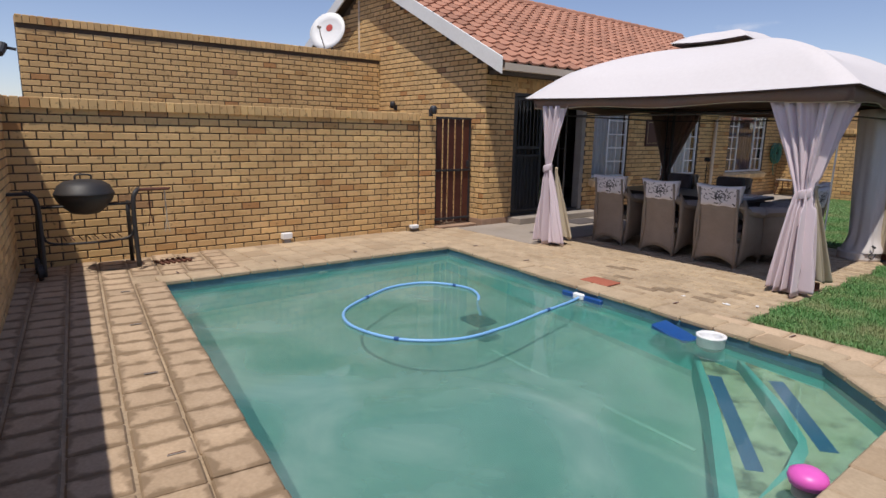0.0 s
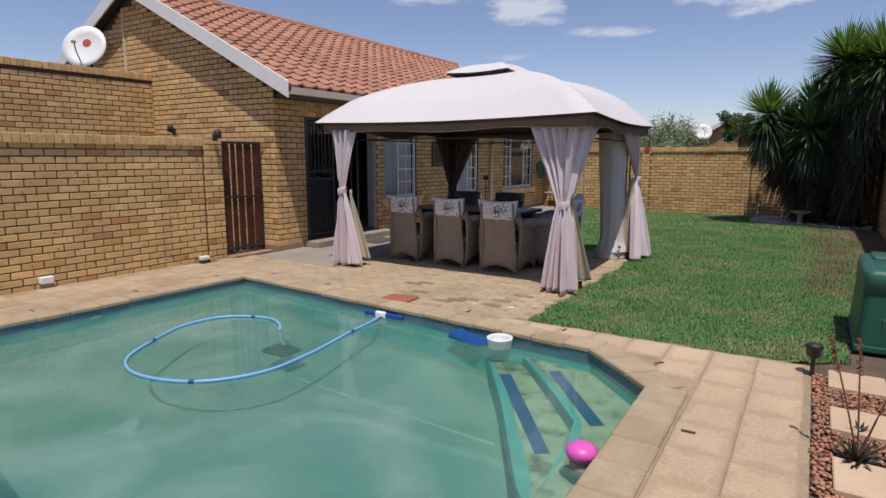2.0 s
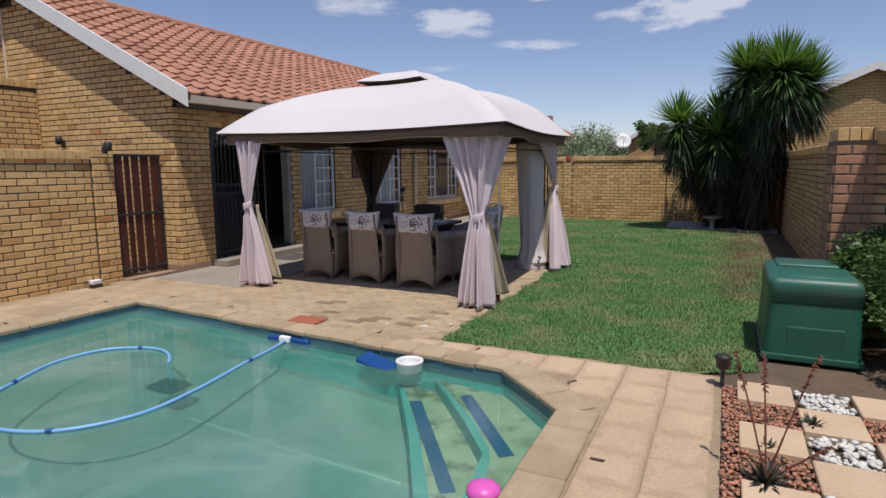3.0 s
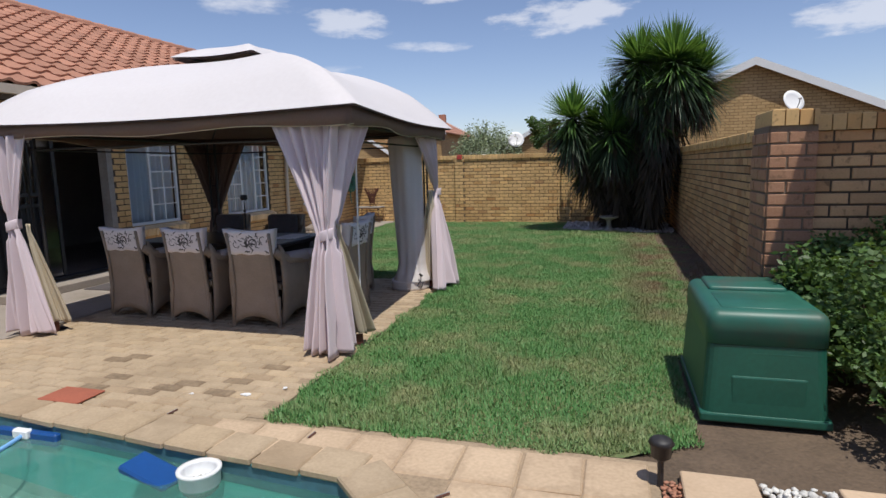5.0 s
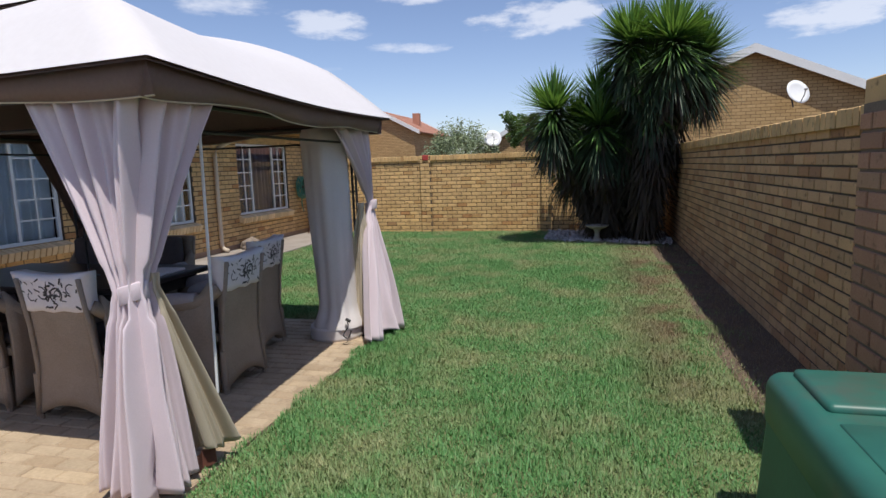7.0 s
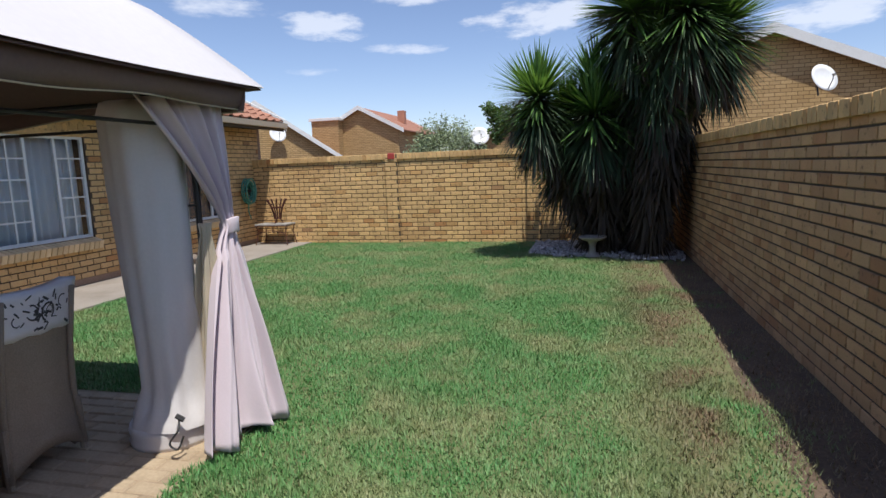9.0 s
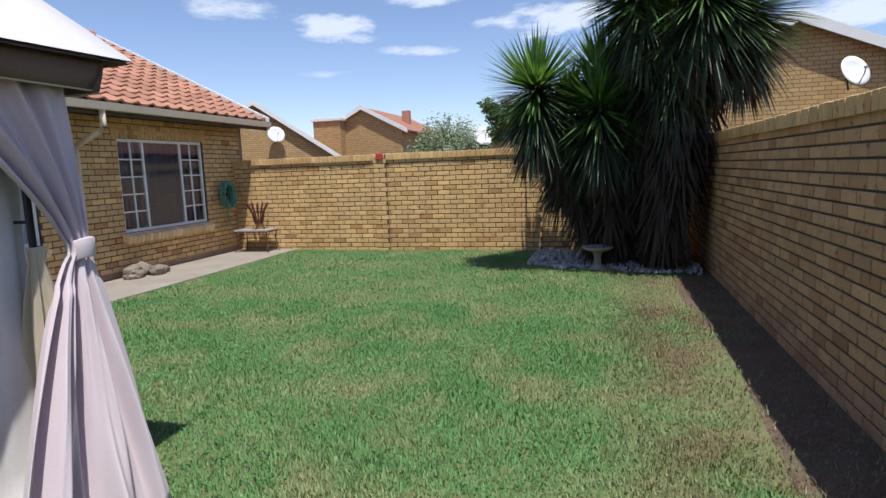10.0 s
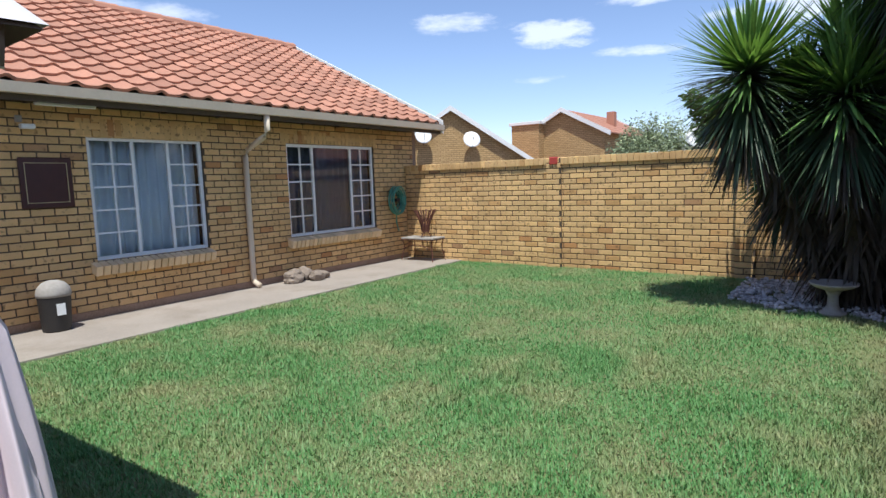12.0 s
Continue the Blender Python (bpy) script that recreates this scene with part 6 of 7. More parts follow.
for x in (0.16, -0.2):
    bm = bmesh.new(); tube(bm, [(x, -0.47, 0.08), (x, -0.43, 0.08)], 0.08, 16); part("wheel", bm, M_black, braai)
drain = thing("drain_grate", "dark slotted drain grate in the paving", "drain", M=pose(-6.66, 2.03, 0.0, 0, 0, 8))
for k in range(6):
    boxpart("grate_bar", M_rust, drain, (-0.11, 0.11, -0.17 + 0.06 * k, -0.14 + 0.06 * k, 0.0, 0.022), 0.003)

# ---- green pool pump box ----
pump = thing("pump_box", "faded dark green plastic pool pump box with a hinged lid", "pump box", M=pose(0.77, 5.90, 0))
W_, D_, H_ = 0.62, 1.0, 0.655
bm = bmesh.new()
lo, hi = [(-0.02, -0.02), (W_ + 0.02, -0.02), (W_ + 0.02, D_ + 0.02), (-0.02, D_ + 0.02)], [(0.003, 0.003), (W_ - 0.003, 0.003), (W_ - 0.003, D_ - 0.003), (0.003, D_ - 0.003)]
A = [bm.verts.new((x, y, 0.05)) for x, y in lo]; B = [bm.verts.new((x, y, 0.455)) for x, y in hi]
bm.faces.new(A[::-1]); bm.faces.new(B)
for i in range(4):
    bm.faces.new((A[i], A[(i + 1) % 4], B[(i + 1) % 4], B[i]))
bmesh.ops.bevel(bm, geom=[e for e in bm.edges if abs(e.verts[0].co.z - e.verts[1].co.z) > 0.3], offset=0.06, segments=4, profile=0.5, affect="EDGES")
part("body", bm, M_green, pump, smooth=False)
bm = bmesh.new(); box(bm, -0.03, W_ + 0.03, -0.03, D_ + 0.03, 0.0, 0.055, 0.012, segs=2); part("foot_flange", bm, M_green, pump)
bm = bmesh.new(); box(bm, -0.004, W_ + 0.004, -0.004, D_ + 0.004, 0.40, H_, 0.065, segs=5)
for v in bm.verts:       # straight skirt down to the seam
    if v.co.z < 0.47:
        v.co.z = 0.46
        v.co.x = min(max(v.co.x, 0.02 - 0.024 * (v.co.x < 0.03)), W_ + 0.004)
part("lid", bm, M_greenlid, pump, "sun-faded green lid", smooth=True)
bm = bmesh.new(); box(bm, 0.08, W_ - 0.08, 0.56, D_ - 0.07, H_ - 0.02, H_ + 0.028, 0.022, segs=3); box(bm, 0.08, W_ - 0.08, 0.07, 0.47, H_ - 0.03, H_ + 0.006, 0.005)
part("lid_panel", bm, M_greenlid, pump, smooth=True)
for x0, x1, z0, z1 in ((0.22, 0.54, 0.27, 0.425), (0.13, 0.52, 0.09, 0.28)):
    bm = bmesh.new(); box(bm, x0, x1, -0.012, 0.03, z0, z1, 0.012, segs=2); part("front_panel", bm, M_green, pump, M=pose(0, -0.004 if z0 < 0.2 else 0.012, 0))

# ---- boundary corner: table, fire basket, rocks, bin ----
side_table = thing("garden_table", "low wrought-iron garden table with a tiled top", "table", M=pose(-6.22, 17.40, 0.012))
bm = bmesh.new(); box(bm, -0.36, 0.36, -0.2, 0.2, 0.40, 0.43, 0.005); part("tabletop", bm, M_grey, side_table, "pale tiled top")
for x in (-0.34, 0.34):
    for y in (-0.18, 0.18):
        bm = bmesh.new(); tube(bm, spline([(x, y, 0.41), (x * 0.93, y * 0.9, 0.25), (x * 1.0, y, 0.1), (x * 1.06, y * 1.1, 0.0)], 5), 0.009, 6); part("leg", bm, M_rust, side_table)
bm = bmesh.new(); tube(bm, [(-0.35, -0.19, 0.39), (0.35, -0.19, 0.39), (0.35, 0.19, 0.39), (-0.35, 0.19, 0.39)], 0.01, 6, closed=True); tube(bm, spline([(-0.33, -0.18, 0.22), (0, -0.18, 0.30), (0.33, -0.18, 0.22)], 6), 0.007, 5); part("rail", bm, M_rust, side_table)
basket = thing("fire_basket", "rusty iron fire basket of curved slats on the garden table", "fire basket", M=pose(-6.15, 17.40, 0.442))
for k in range(12):
    q = 2 * math.pi * k / 12
    bm = bmesh.new(); pts = [((0.10 + 0.01 * j + 0.012 * j * j) * math.cos(q), (0.10 + 0.01 * j + 0.012 * j * j) * math.sin(q), 0.10 + 0.10 * j) for j in range(5)]
    pts = [(x * 0.62, y * 0.62, z) for x, y, z in pts]
    tube(bm, pts, 0.014, 5); part("slat", bm, M_rust, basket)
for r, z in ((0.07, 0.10), (0.115, 0.33)):
    bm = bmesh.new(); tube(bm, [(r * math.cos(q), r * math.sin(q), z) for q in np.linspace(0, 6.283, 20, endpoint=False)], 0.010, 5, closed=True); part("hoop", bm, M_rust, basket)
for k in range(3):
    q = 2 * math.pi * k / 3 + 0.4
    bm = bmesh.new(); tube(bm, [(0.05 * math.cos(q), 0.05 * math.sin(q), 0.10), (0.11 * math.cos(q), 0.11 * math.sin(q), 0.0)], 0.010, 5); part("leg", bm, M_rust, basket)


def rock(M, s, seed, mat, name="rock", label="rough brown rock beside the house wall"):
    bm = bmesh.new(); bmesh.ops.create_icosphere(bm, subdivisions=3, radius=1)
    for v in bm.verts:
        k = 1 + 0.30 * noise.noise(v.co * 1.3 + Vector((seed * 7, 0, 0))) + 0.12 * noise.noise(v.co * 4 + Vector((0, seed * 5, 0)))
        v.co = Vector((v.co.x * s[0], v.co.y * s[1], max(v.co.z, -0.7) * s[2])) * k
    o = part(name, bm, mat, M=M, smooth=False)
    return tagged(o, label, "rock", "rocks by the wall")


rock(pose(-6.55, 14.62, 0.09, 0, 0, 20), (0.15, 0.19, 0.12), 1, M_rock); rock(pose(-6.38, 14.92, 0.08), (0.12, 0.13, 0.09), 2, M_rock); rock(pose(-6.6, 14.88, 0.10), (0.12, 0.13, 0.11), 3, M_rock); rock(pose(-6.45, 15.12, 0.06), (0.1, 0.11, 0.07), 4, M_rock)
bin_ = thing("waste_bin", "black swing-top bin with a grey dome lid against the house", "bin", M=pose(-6.55, 11.40, 0.012))
bm = bmesh.new(); lathe(bm, [(0.13, 0.0), (0.135, 0.02), (0.155, 0.36), (0.16, 0.38)], 20); part("body", bm, M_black, bin_, smooth=True)
bm = bmesh.new(); lathe(bm, [(0.162, 0.37), (0.165, 0.40), (0.15, 0.46), (0.11, 0.51), (0.05, 0.535), (0.005, 0.54)], 20); part("lid", bm, M_grey, bin_, "grey dome lid", smooth=True)
boxpart("sticker", M_frame, bin_, (0.145, 0.157, -0.04, 0.04, 0.18, 0.30), 0.0, "white sticker")
bath = thing("bird_bath", "grey stone bird bath on a turned pedestal", "bird bath", M=pose(0.17, 15.72, 0) @ Matrix.Diagonal((0.86, 0.86, 0.66, 1)))
bm = bmesh.new(); lathe(bm, [(0.14, 0.0), (0.14, 0.04), (0.09, 0.06), (0.06, 0.14), (0.055, 0.28), (0.08, 0.36), (0.10, 0.38)], 18); part("pedestal", bm, M_grey, bath, smooth=True)
bm = bmesh.new(); lathe(bm, [(0.08, 0.37), (0.18, 0.41), (0.245, 0.46), (0.25, 0.49), (0.225, 0.485), (0.15, 0.44), (0.01, 0.43)], 22); part("bowl", bm, M_grey, bath, smooth=True)

# ---- plants ----
def blades(base, direction, length, width, bend, seed_rng, segs=3, fold=0.25):
    """Arrays for long leaves: each a tapering, folded strip that bends down. base, direction: (n, 3)."""
    n = len(base)
    up = np.array([0, 0, 1.0])
    side = np.cross(direction, up)
    ln = np.linalg.norm(side, axis=1, keepdims=True)
    side = np.where(ln > 1e-3, side / np.maximum(ln, 1e-3), np.array([1.0, 0, 0]))
    V = np.zeros((n, (segs + 1) * 2, 3))
    for k in range(segs + 1):
        t = k / segs
        w = width * (1 - 0.25 * (1 - t)) * (1 - t ** 2.2) + 0.001
        c = base + direction * (length * t)[:, None] + np.array([0, 0, -1.0]) * (bend * length * t * t)[:, None]
        V[:, 2 * k] = c - side * w[:, None] / 2
        V[:, 2 * k + 1] = c + side * w[:, None] / 2
    F = []
    for k in range(segs):
        F.append([2 * k, 2 * k + 1, 2 * k + 3, 2 * k + 2])
    F = np.array(F)
    off = (np.arange(n) * (segs + 1) * 2)[:, None, None]
    return V.reshape(-1, 3), (F[None] + off).reshape(-1, 4)


def yucca_head(c, r, n, rng, u0, u1, wide):
    """A burst of stiff leaves round c, between two heights of the ball; the lower ones hang."""
    u = rng.uniform(u0, u1, n)
    az = rng.uniform(0, 2 * np.pi, n)
    rad = np.sqrt(1 - u * u)
    d = np.stack([rad * np.cos(az), rad * np.sin(az), u], 1)
    L = r * rng.uniform(0.8, 1.12, n)
    base = np.array(c) + d * 0.07 * rng.uniform(0.4, 1.0, (n, 1)) + np.array([0, 0, -0.35]) * np.clip(-u, 0, 1)[:, None]
    bend = np.clip(0.10 - 0.22 * u, 0.0, 0.3) * rng.uniform(0.5, 1.5, n)
    return blades(base, d, L, np.full(n, wide), bend, rng)


def skirt(c, r, h, n, rng):
    """Dead and old leaves hanging down the stem below a head."""
    az = rng.uniform(0, 2 * np.pi, n)
    d = np.stack([0.9 * np.cos(az), 0.9 * np.sin(az), rng.uniform(-1.1, -0.2, n)], 1)
    d /= np.linalg.norm(d, axis=1, keepdims=True)
    base = np.array(c) + np.stack([0.06 * np.cos(az), 0.06 * np.sin(az), -rng.uniform(0, h, n)], 1)
    return blades(base, d, r * rng.uniform(0.6, 1.05, n), np.full(n, 0.042), rng.uniform(0.4, 0.9, n), rng)


def yucca_thatch(p, rng, n=26):
    """Dead leaves that hang round one place of a stem."""
    az = rng.uniform(0, 2 * np.pi, n)
    d = np.stack([0.75 * np.cos(az), 0.75 * np.sin(az), rng.uniform(-1.2, -0.5, n)], 1)
    d /= np.linalg.norm(d, axis=1, keepdims=True)
    base = np.array(p[:]) + np.stack([0.05 * np.cos(az), 0.05 * np.sin(az), rng.uniform(-0.1, 0.1, n)], 1)
    return blades(base, d, rng.uniform(0.25, 0.5, n), np.full(n, 0.05), rng.uniform(0.1, 0.5, n), rng)


def yucca(name, foot, heads, label, seed):
    rng = np.random.default_rng(seed)
    t = thing(name, label, "yucca", "yuccas in the corner")
    f = Vector(foot)
    for k, (x, y, z, r, n, sk) in enumerate(heads):
        mid = f.lerp(Vector((x, y, z)), 0.5) + Vector((rng.uniform(-0.1, 0.1), rng.uniform(-0.1, 0.1), -0.15))
        bm = bmesh.new()
        pts = spline([f, mid, (x, y, z)], 8)
        tube(bm, pts, [0.115 * (1 - 0.5 * i / len(pts)) * (1 + 0.12 * math.sin(2.7 * i + k)) for i in range(len(pts))], 10)
        part("trunk", bm, M_bark, t, smooth=True)
        rows = [yucca_thatch(p, rng) for p in pts[3:-2:1]]
        V = np.concatenate([v for v, _ in rows]); F = np.concatenate([f + k * len(rows[0][0]) for k, (_, f) in enumerate(rows)])
        o = new("dead_thatch", mesh_np("dead_thatch", V, F, M_yucca_dry)); o.parent = t; o["label"] = "dead leaves hanging along the stem"
        V, F = yucca_head((x, y, z), r, int(n * 1.6), rng, -0.38, 1.0, 0.052)
        o = new("crown", mesh_np("crown", V, F, M_yucca)); o.parent = t
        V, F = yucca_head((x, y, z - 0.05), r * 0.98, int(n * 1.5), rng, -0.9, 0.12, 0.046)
        o = new("old_leaves", mesh_np("old_leaves", V, F, M_yucca_shaded)); o.parent = t; o["label"] = "older leaves below the crown, darkened for its shade"
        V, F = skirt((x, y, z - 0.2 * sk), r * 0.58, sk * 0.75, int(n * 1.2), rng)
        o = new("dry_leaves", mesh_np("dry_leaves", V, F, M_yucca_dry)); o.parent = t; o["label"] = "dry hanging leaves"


yucca("yucca", (0.35, 16.35, 0), [(-0.63, 15.67, 2.47, 0.76, 260, 0.88), (0.26, 16.04, 2.57, 0.76, 260, 0.83), (0.2, 15.67, 2.16, 0.74, 260, 0.88), (-0.22, 16.09, 2.14, 0.69, 200, 0.65), (0.62, 15.9, 2.14, 0.67, 180, 0.74), (-0.35, 16.75, 1.55, 0.66, 170, 0.5), (0.25, 16.8, 1.25, 0.66, 170, 0.5), (0.7, 16.75, 1.5, 0.68, 180, 0.5)],
      "many-headed green yucca with stiff pointed leaves", 11)
yucca("yucca", (0.98, 15.9, 0), [(0.72, 15.26, 3.5, 0.75, 330, 0.7), (1.37, 15.13, 3.43, 0.87, 400, 0.87), (1.81, 15.43, 3.19, 0.8, 300, 0.78), (1.03, 15.39, 2.93, 0.78, 300, 0.96), (1.07, 15.39, 2.36, 0.54, 160, 0.87), (1.15, 16.7, 1.7, 0.7, 180, 0.5), (0.95, 16.9, 1.2, 0.62, 160, 0.4)],
      "tall yucca towering over the boundary wall", 12)


def leaf_cloud(clumps, count, size, rng):
    """Small folded leaves scattered in uneven clumps (x, y, z, radius)."""
    V, F = [], []
    C = np.array(clumps)
    w = C[:, 3] ** 2
    idx = rng.choice(len(C), count, p=w / w.sum())
    d = rng.normal(size=(count, 3)); d /= np.linalg.norm(d, axis=1, keepdims=True)
    rr = C[idx, 3] * rng.uniform(0.35, 1.05, count) ** 0.6
    p = C[idx, :3] + d * rr[:, None] * np.array([1, 1, 0.85])
    a = rng.normal(size=(count, 3)); a[:, 2] *= 0.5; a /= np.linalg.norm(a, axis=1, keepdims=True)
    b = np.cross(a, rng.normal(size=(count, 3))); b /= np.maximum(np.linalg.norm(b, axis=1, keepdims=True), 1e-6)
    L = size * rng.uniform(0.6, 1.3, count)[:, None]
    quad = np.stack([p, p + a * L * 0.5 + b * L * 0.26, p + a * L, p + a * L * 0.5 - b * L * 0.26], 1)
    return quad.reshape(-1, 3), np.arange(count * 4).reshape(-1, 4)


def shrub(name, clumps, count, size, mat, stems, label, category="shrub", seed=1):
    rng = np.random.default_rng(seed)
    t = thing(name, label, category)
    V, F = leaf_cloud(clumps, count, size, rng)
    o = new("crown", mesh_np("crown", V, F, mat)); o.parent = t
    for s in stems:
        bm = bmesh.new(); pts = spline(s[:-1], 5); tube(bm, pts, [s[-1] * (1 - 0.7 * i / len(pts)) for i in range(len(pts))], 7)
        part("stem", bm, M_bark, t, smooth=True)
    return t


rs = random.Random(5)
CL = [(rs.uniform(1.5, 2.5), rs.uniform(6.0, 6.8), rs.uniform(0.25, 0.85), rs.uniform(0.14, 0.28)) for _ in range(34)] + [(rs.uniform(1.45, 1.9), rs.uniform(5.55, 6.1), rs.uniform(0.2, 0.5), 0.13) for _ in range(7)] + [(rs.uniform(1.32, 1.75), rs.uniform(6.6, 6.85), rs.uniform(0.45, 1.0), rs.uniform(0.1, 0.17)) for _ in range(10)] + [(rs.uniform(1.34, 1.6), rs.uniform(6.5, 6.75), rs.uniform(0.5, 0.86), rs.uniform(0.09, 0.14)) for _ in range(11)] + [(rs.uniform(1.46, 1.62), rs.uniform(5.65, 6.2), rs.uniform(0.35, 0.62), 0.1) for _ in range(7)] + [(rs.uniform(1.75, 2.5), rs.uniform(6.6, 6.85), rs.uniform(0.8, 1.2), 0.14) for _ in range(8)] + [(1.62, 6.72, 0.78, 0.16), (1.5, 6.78, 0.62, 0.13), (1.85, 5.75, 0.55, 0.15), (1.95, 5.65, 0.35, 0.18), (2.1, 5.6, 0.75, 0.15)]
shrub("garden_shrub", CL, 20000, 0.05, M_leaf, [[(2.1, 6.4, 0), (2.05, 6.4, 0.4), (1.9, 6.2, 0.8), 0.025], [(2.1, 6.4, 0), (2.2, 6.3, 0.4), (2.3, 6.1, 0.85), 0.025], [(2.1, 6.4, 0), (1.9, 6.5, 0.35), (1.65, 6.7, 0.75), 0.02]],
      "bushy small-leaved green shrub beside the pump box", seed=21)
# trees beyond the walls
CL = []
for _ in range(150):       # upright feathery sprays, thinning out towards the tips
    a_, q_ = rs.uniform(0, 6.28), rs.uniform(0, 1) ** 0.6
    x_, y_, top = -5.55 + 1.75 * q_ * math.cos(a_), 30 + 0.9 * q_ * math.sin(a_), 3.55 - 1.25 * q_ * q_ + rs.uniform(-0.25, 0.3)
    CL += [(x_ + rs.uniform(-0.06, 0.06) * k, y_, top - 0.20 * k, 0.05 + 0.035 * k) for k in range(6)]
shrub("garden_tree", CL, 17000, 0.085, M_olive, [[(-5.8, 30, 0), (-5.9, 30, 1.2), (-6.4, 30, 2.6), 0.10], [(-5.8, 30, 0), (-5.6, 30, 1.4), (-5.1, 30, 2.7), 0.08], [(-5.8, 30, 0), (-5.85, 30, 1.5), (-5.8, 30, 3.1), 0.08]], "feathery olive-green tree behind the boundary wall", "tree", 22)
CL = [(rs.uniform(-2.0, -1.3), rs.uniform(19.3, 19.9), rs.uniform(2.0, 2.7), rs.uniform(0.08, 0.2)) for _ in range(26)]
shrub("garden_tree", CL, 3500, 0.08, M_leaf, [[(-1.6, 19.6, 0), (-1.6, 19.6, 1.2), (-1.5, 19.6, 2.6), 0.06]], "dark green tree top behind the boundary wall", "tree", 23)

# ---- planted bed with stepping slabs ----
BX0, BY1, CW, CH = 0.56, 5.22, 0.335, 0.36
SLABS, RED, WHT = [], [], []
for i in range(8):
    for j in range(9):
        x, y = BX0 + i * CW, BY1 - (j + 1) * CH
        if (i + j) % 2 == 0:
            SLABS.append((x, y))
        else:
            (RED if i % 2 == 0 else WHT).append((x, y))
bed_slabs = thing("stepping_slabs", "square sandstone-coloured slabs laid in a chequer", "paving", kind="structure")
slab_me = None
for x, y in SLABS:
    if slab_me is None:
        bm = bmesh.new(); box(bm, -CW / 2 + 0.004, CW / 2 - 0.004, -CH / 2 + 0.004, CH / 2 - 0.004, -0.04, 0.018, 0.006)
        slab_me = finish("slab", bm, M_slab)
    o = new("slab", slab_me); o.parent = bed_slabs
    o.matrix_basis = pose(x + CW / 2, y + CH / 2, random.uniform(-0.003, 0.003), random.uniform(-0.5, 0.5), random.uniform(-0.5, 0.5), random.uniform(-1.2, 1.2))
ICO = bmesh.new(); bmesh.ops.create_icosphere(ICO, subdivisions=1, radius=1)
ICO_V = np.array([v.co[:] for v in ICO.verts]); ICO_F = np.array([[v.index for v in f.verts] for f in ICO.faces]); ICO.free()


def pebbles(name, spots, size, mat, label, seed):
    """Loose stones at spots (x, y, z), joined."""
    rng = np.random.default_rng(seed)
    n = len(spots)
    S = size * rng.uniform(0.6, 1.35, (n, 1)) * rng.uniform(0.7, 1.2, (n, 3)); S[:, 2] *= 0.7
    ang = rng.uniform(0, 6.28, n); c, s = np.cos(ang), np.sin(ang)
    P = ICO_V[None] * (1 + 0.22 * rng.normal(size=(n, len(ICO_V), 1))) * S[:, None, :]
    X, Y = P[..., 0] * c[:, None] - P[..., 1] * s[:, None], P[..., 0] * s[:, None] + P[..., 1] * c[:, None]
    P = np.stack([X, Y, P[..., 2]], -1) + np.array(spots)[:, None, :]
    F = ICO_F[None] + (np.arange(n) * len(ICO_V))[:, None, None]
    o = new(name, mesh_np(name, P.reshape(-1, 3), F.reshape(-1, 3), mat))
    return tagged(o, label, "stones", kind="stuff")


rng = np.random.default_rng(31)
pebbles("red_gravel", [(x + rng.uniform(0, CW), y + rng.uniform(0, CH), rng.uniform(-0.02, 0.008)) for x, y in RED for _ in range(250)] +
        [(rng.uniform(0.48, 0.56), rng.uniform(2.2, 5.15), rng.uniform(-0.02, 0.004)) for _ in range(700)], 0.0125, M_stonered, "loose red-brown gravel between the slabs", 1)
pebbles("white_pebbles", [(x + rng.uniform(0.02, CW - 0.02), y + rng.uniform(0.02, CH - 0.02), rng.uniform(-0.015, 0.012)) for x, y in WHT for _ in range(140)], 0.0185, M_stonewhite, "white pebbles between the slabs", 2)
spots = []
while len(spots) < 2000:
    x, y = rng.uniform(-0.85, 1.5), rng.uniform(15.3, 17.55)
    if y > 15.95 - 0.32 * (x + 0.7) * 0.9 + 0.12 * math.sin(6 * x) and y > 15.25:
        spots.append((x, y, rng.uniform(-0.01, 0.03)))
pebbles("white_stones", spots, 0.027, M_stoneshaded, "white stones under the yuccas round the bird bath", 3)


def aloe(at, n, r, stalks, seed):
    rng = np.random.default_rng(seed)
    t = thing("aloe", "dark spiky aloe with thin reddish flower stalks", "aloe", "aloes in the bed", M=pose(*at))
    u = rng.uniform(0.05, 0.95, n); az = rng.uniform(0, 6.283, n); q = np.sqrt(1 - u * u)
    V, F = blades(np.zeros((n, 3)), np.stack([q * np.cos(az), q * np.sin(az), u], 1), r * rng.uniform(0.7, 1.1, n), np.full(n, 0.028), rng.uniform(-0.3, 0.2, n), rng)
    for leaf in V.reshape(n, -1, 3):
        o = new("leaf", mesh_np("leaf", leaf, F[:3], M_aloe)); o.parent = t
    for x, y, h in stalks:
        bm = bmesh.new(); pts = spline([(0, 0, 0.02), (x * 0.45, y * 0.45, h * 0.5), (x, y, h)], 8); tube(bm, pts, [0.006 * (1 - 0.5 * i / len(pts)) for i in range(len(pts))], 6)
        part("flower_stalk", bm, M_stalk, t)
        bm = bmesh.new()
        for i in range(26):
            p = Vector(pts[-1]).lerp(Vector(pts[-6]), i / 26)
            a = rng.uniform(0, 6.28)
            tube(bm, [p, p + Vector((0.018 * math.cos(a), 0.018 * math.sin(a), -0.008))], [0.006, 0.003], 4)
        part("flower_spike", bm, M_stalk, t, "withered reddish florets")


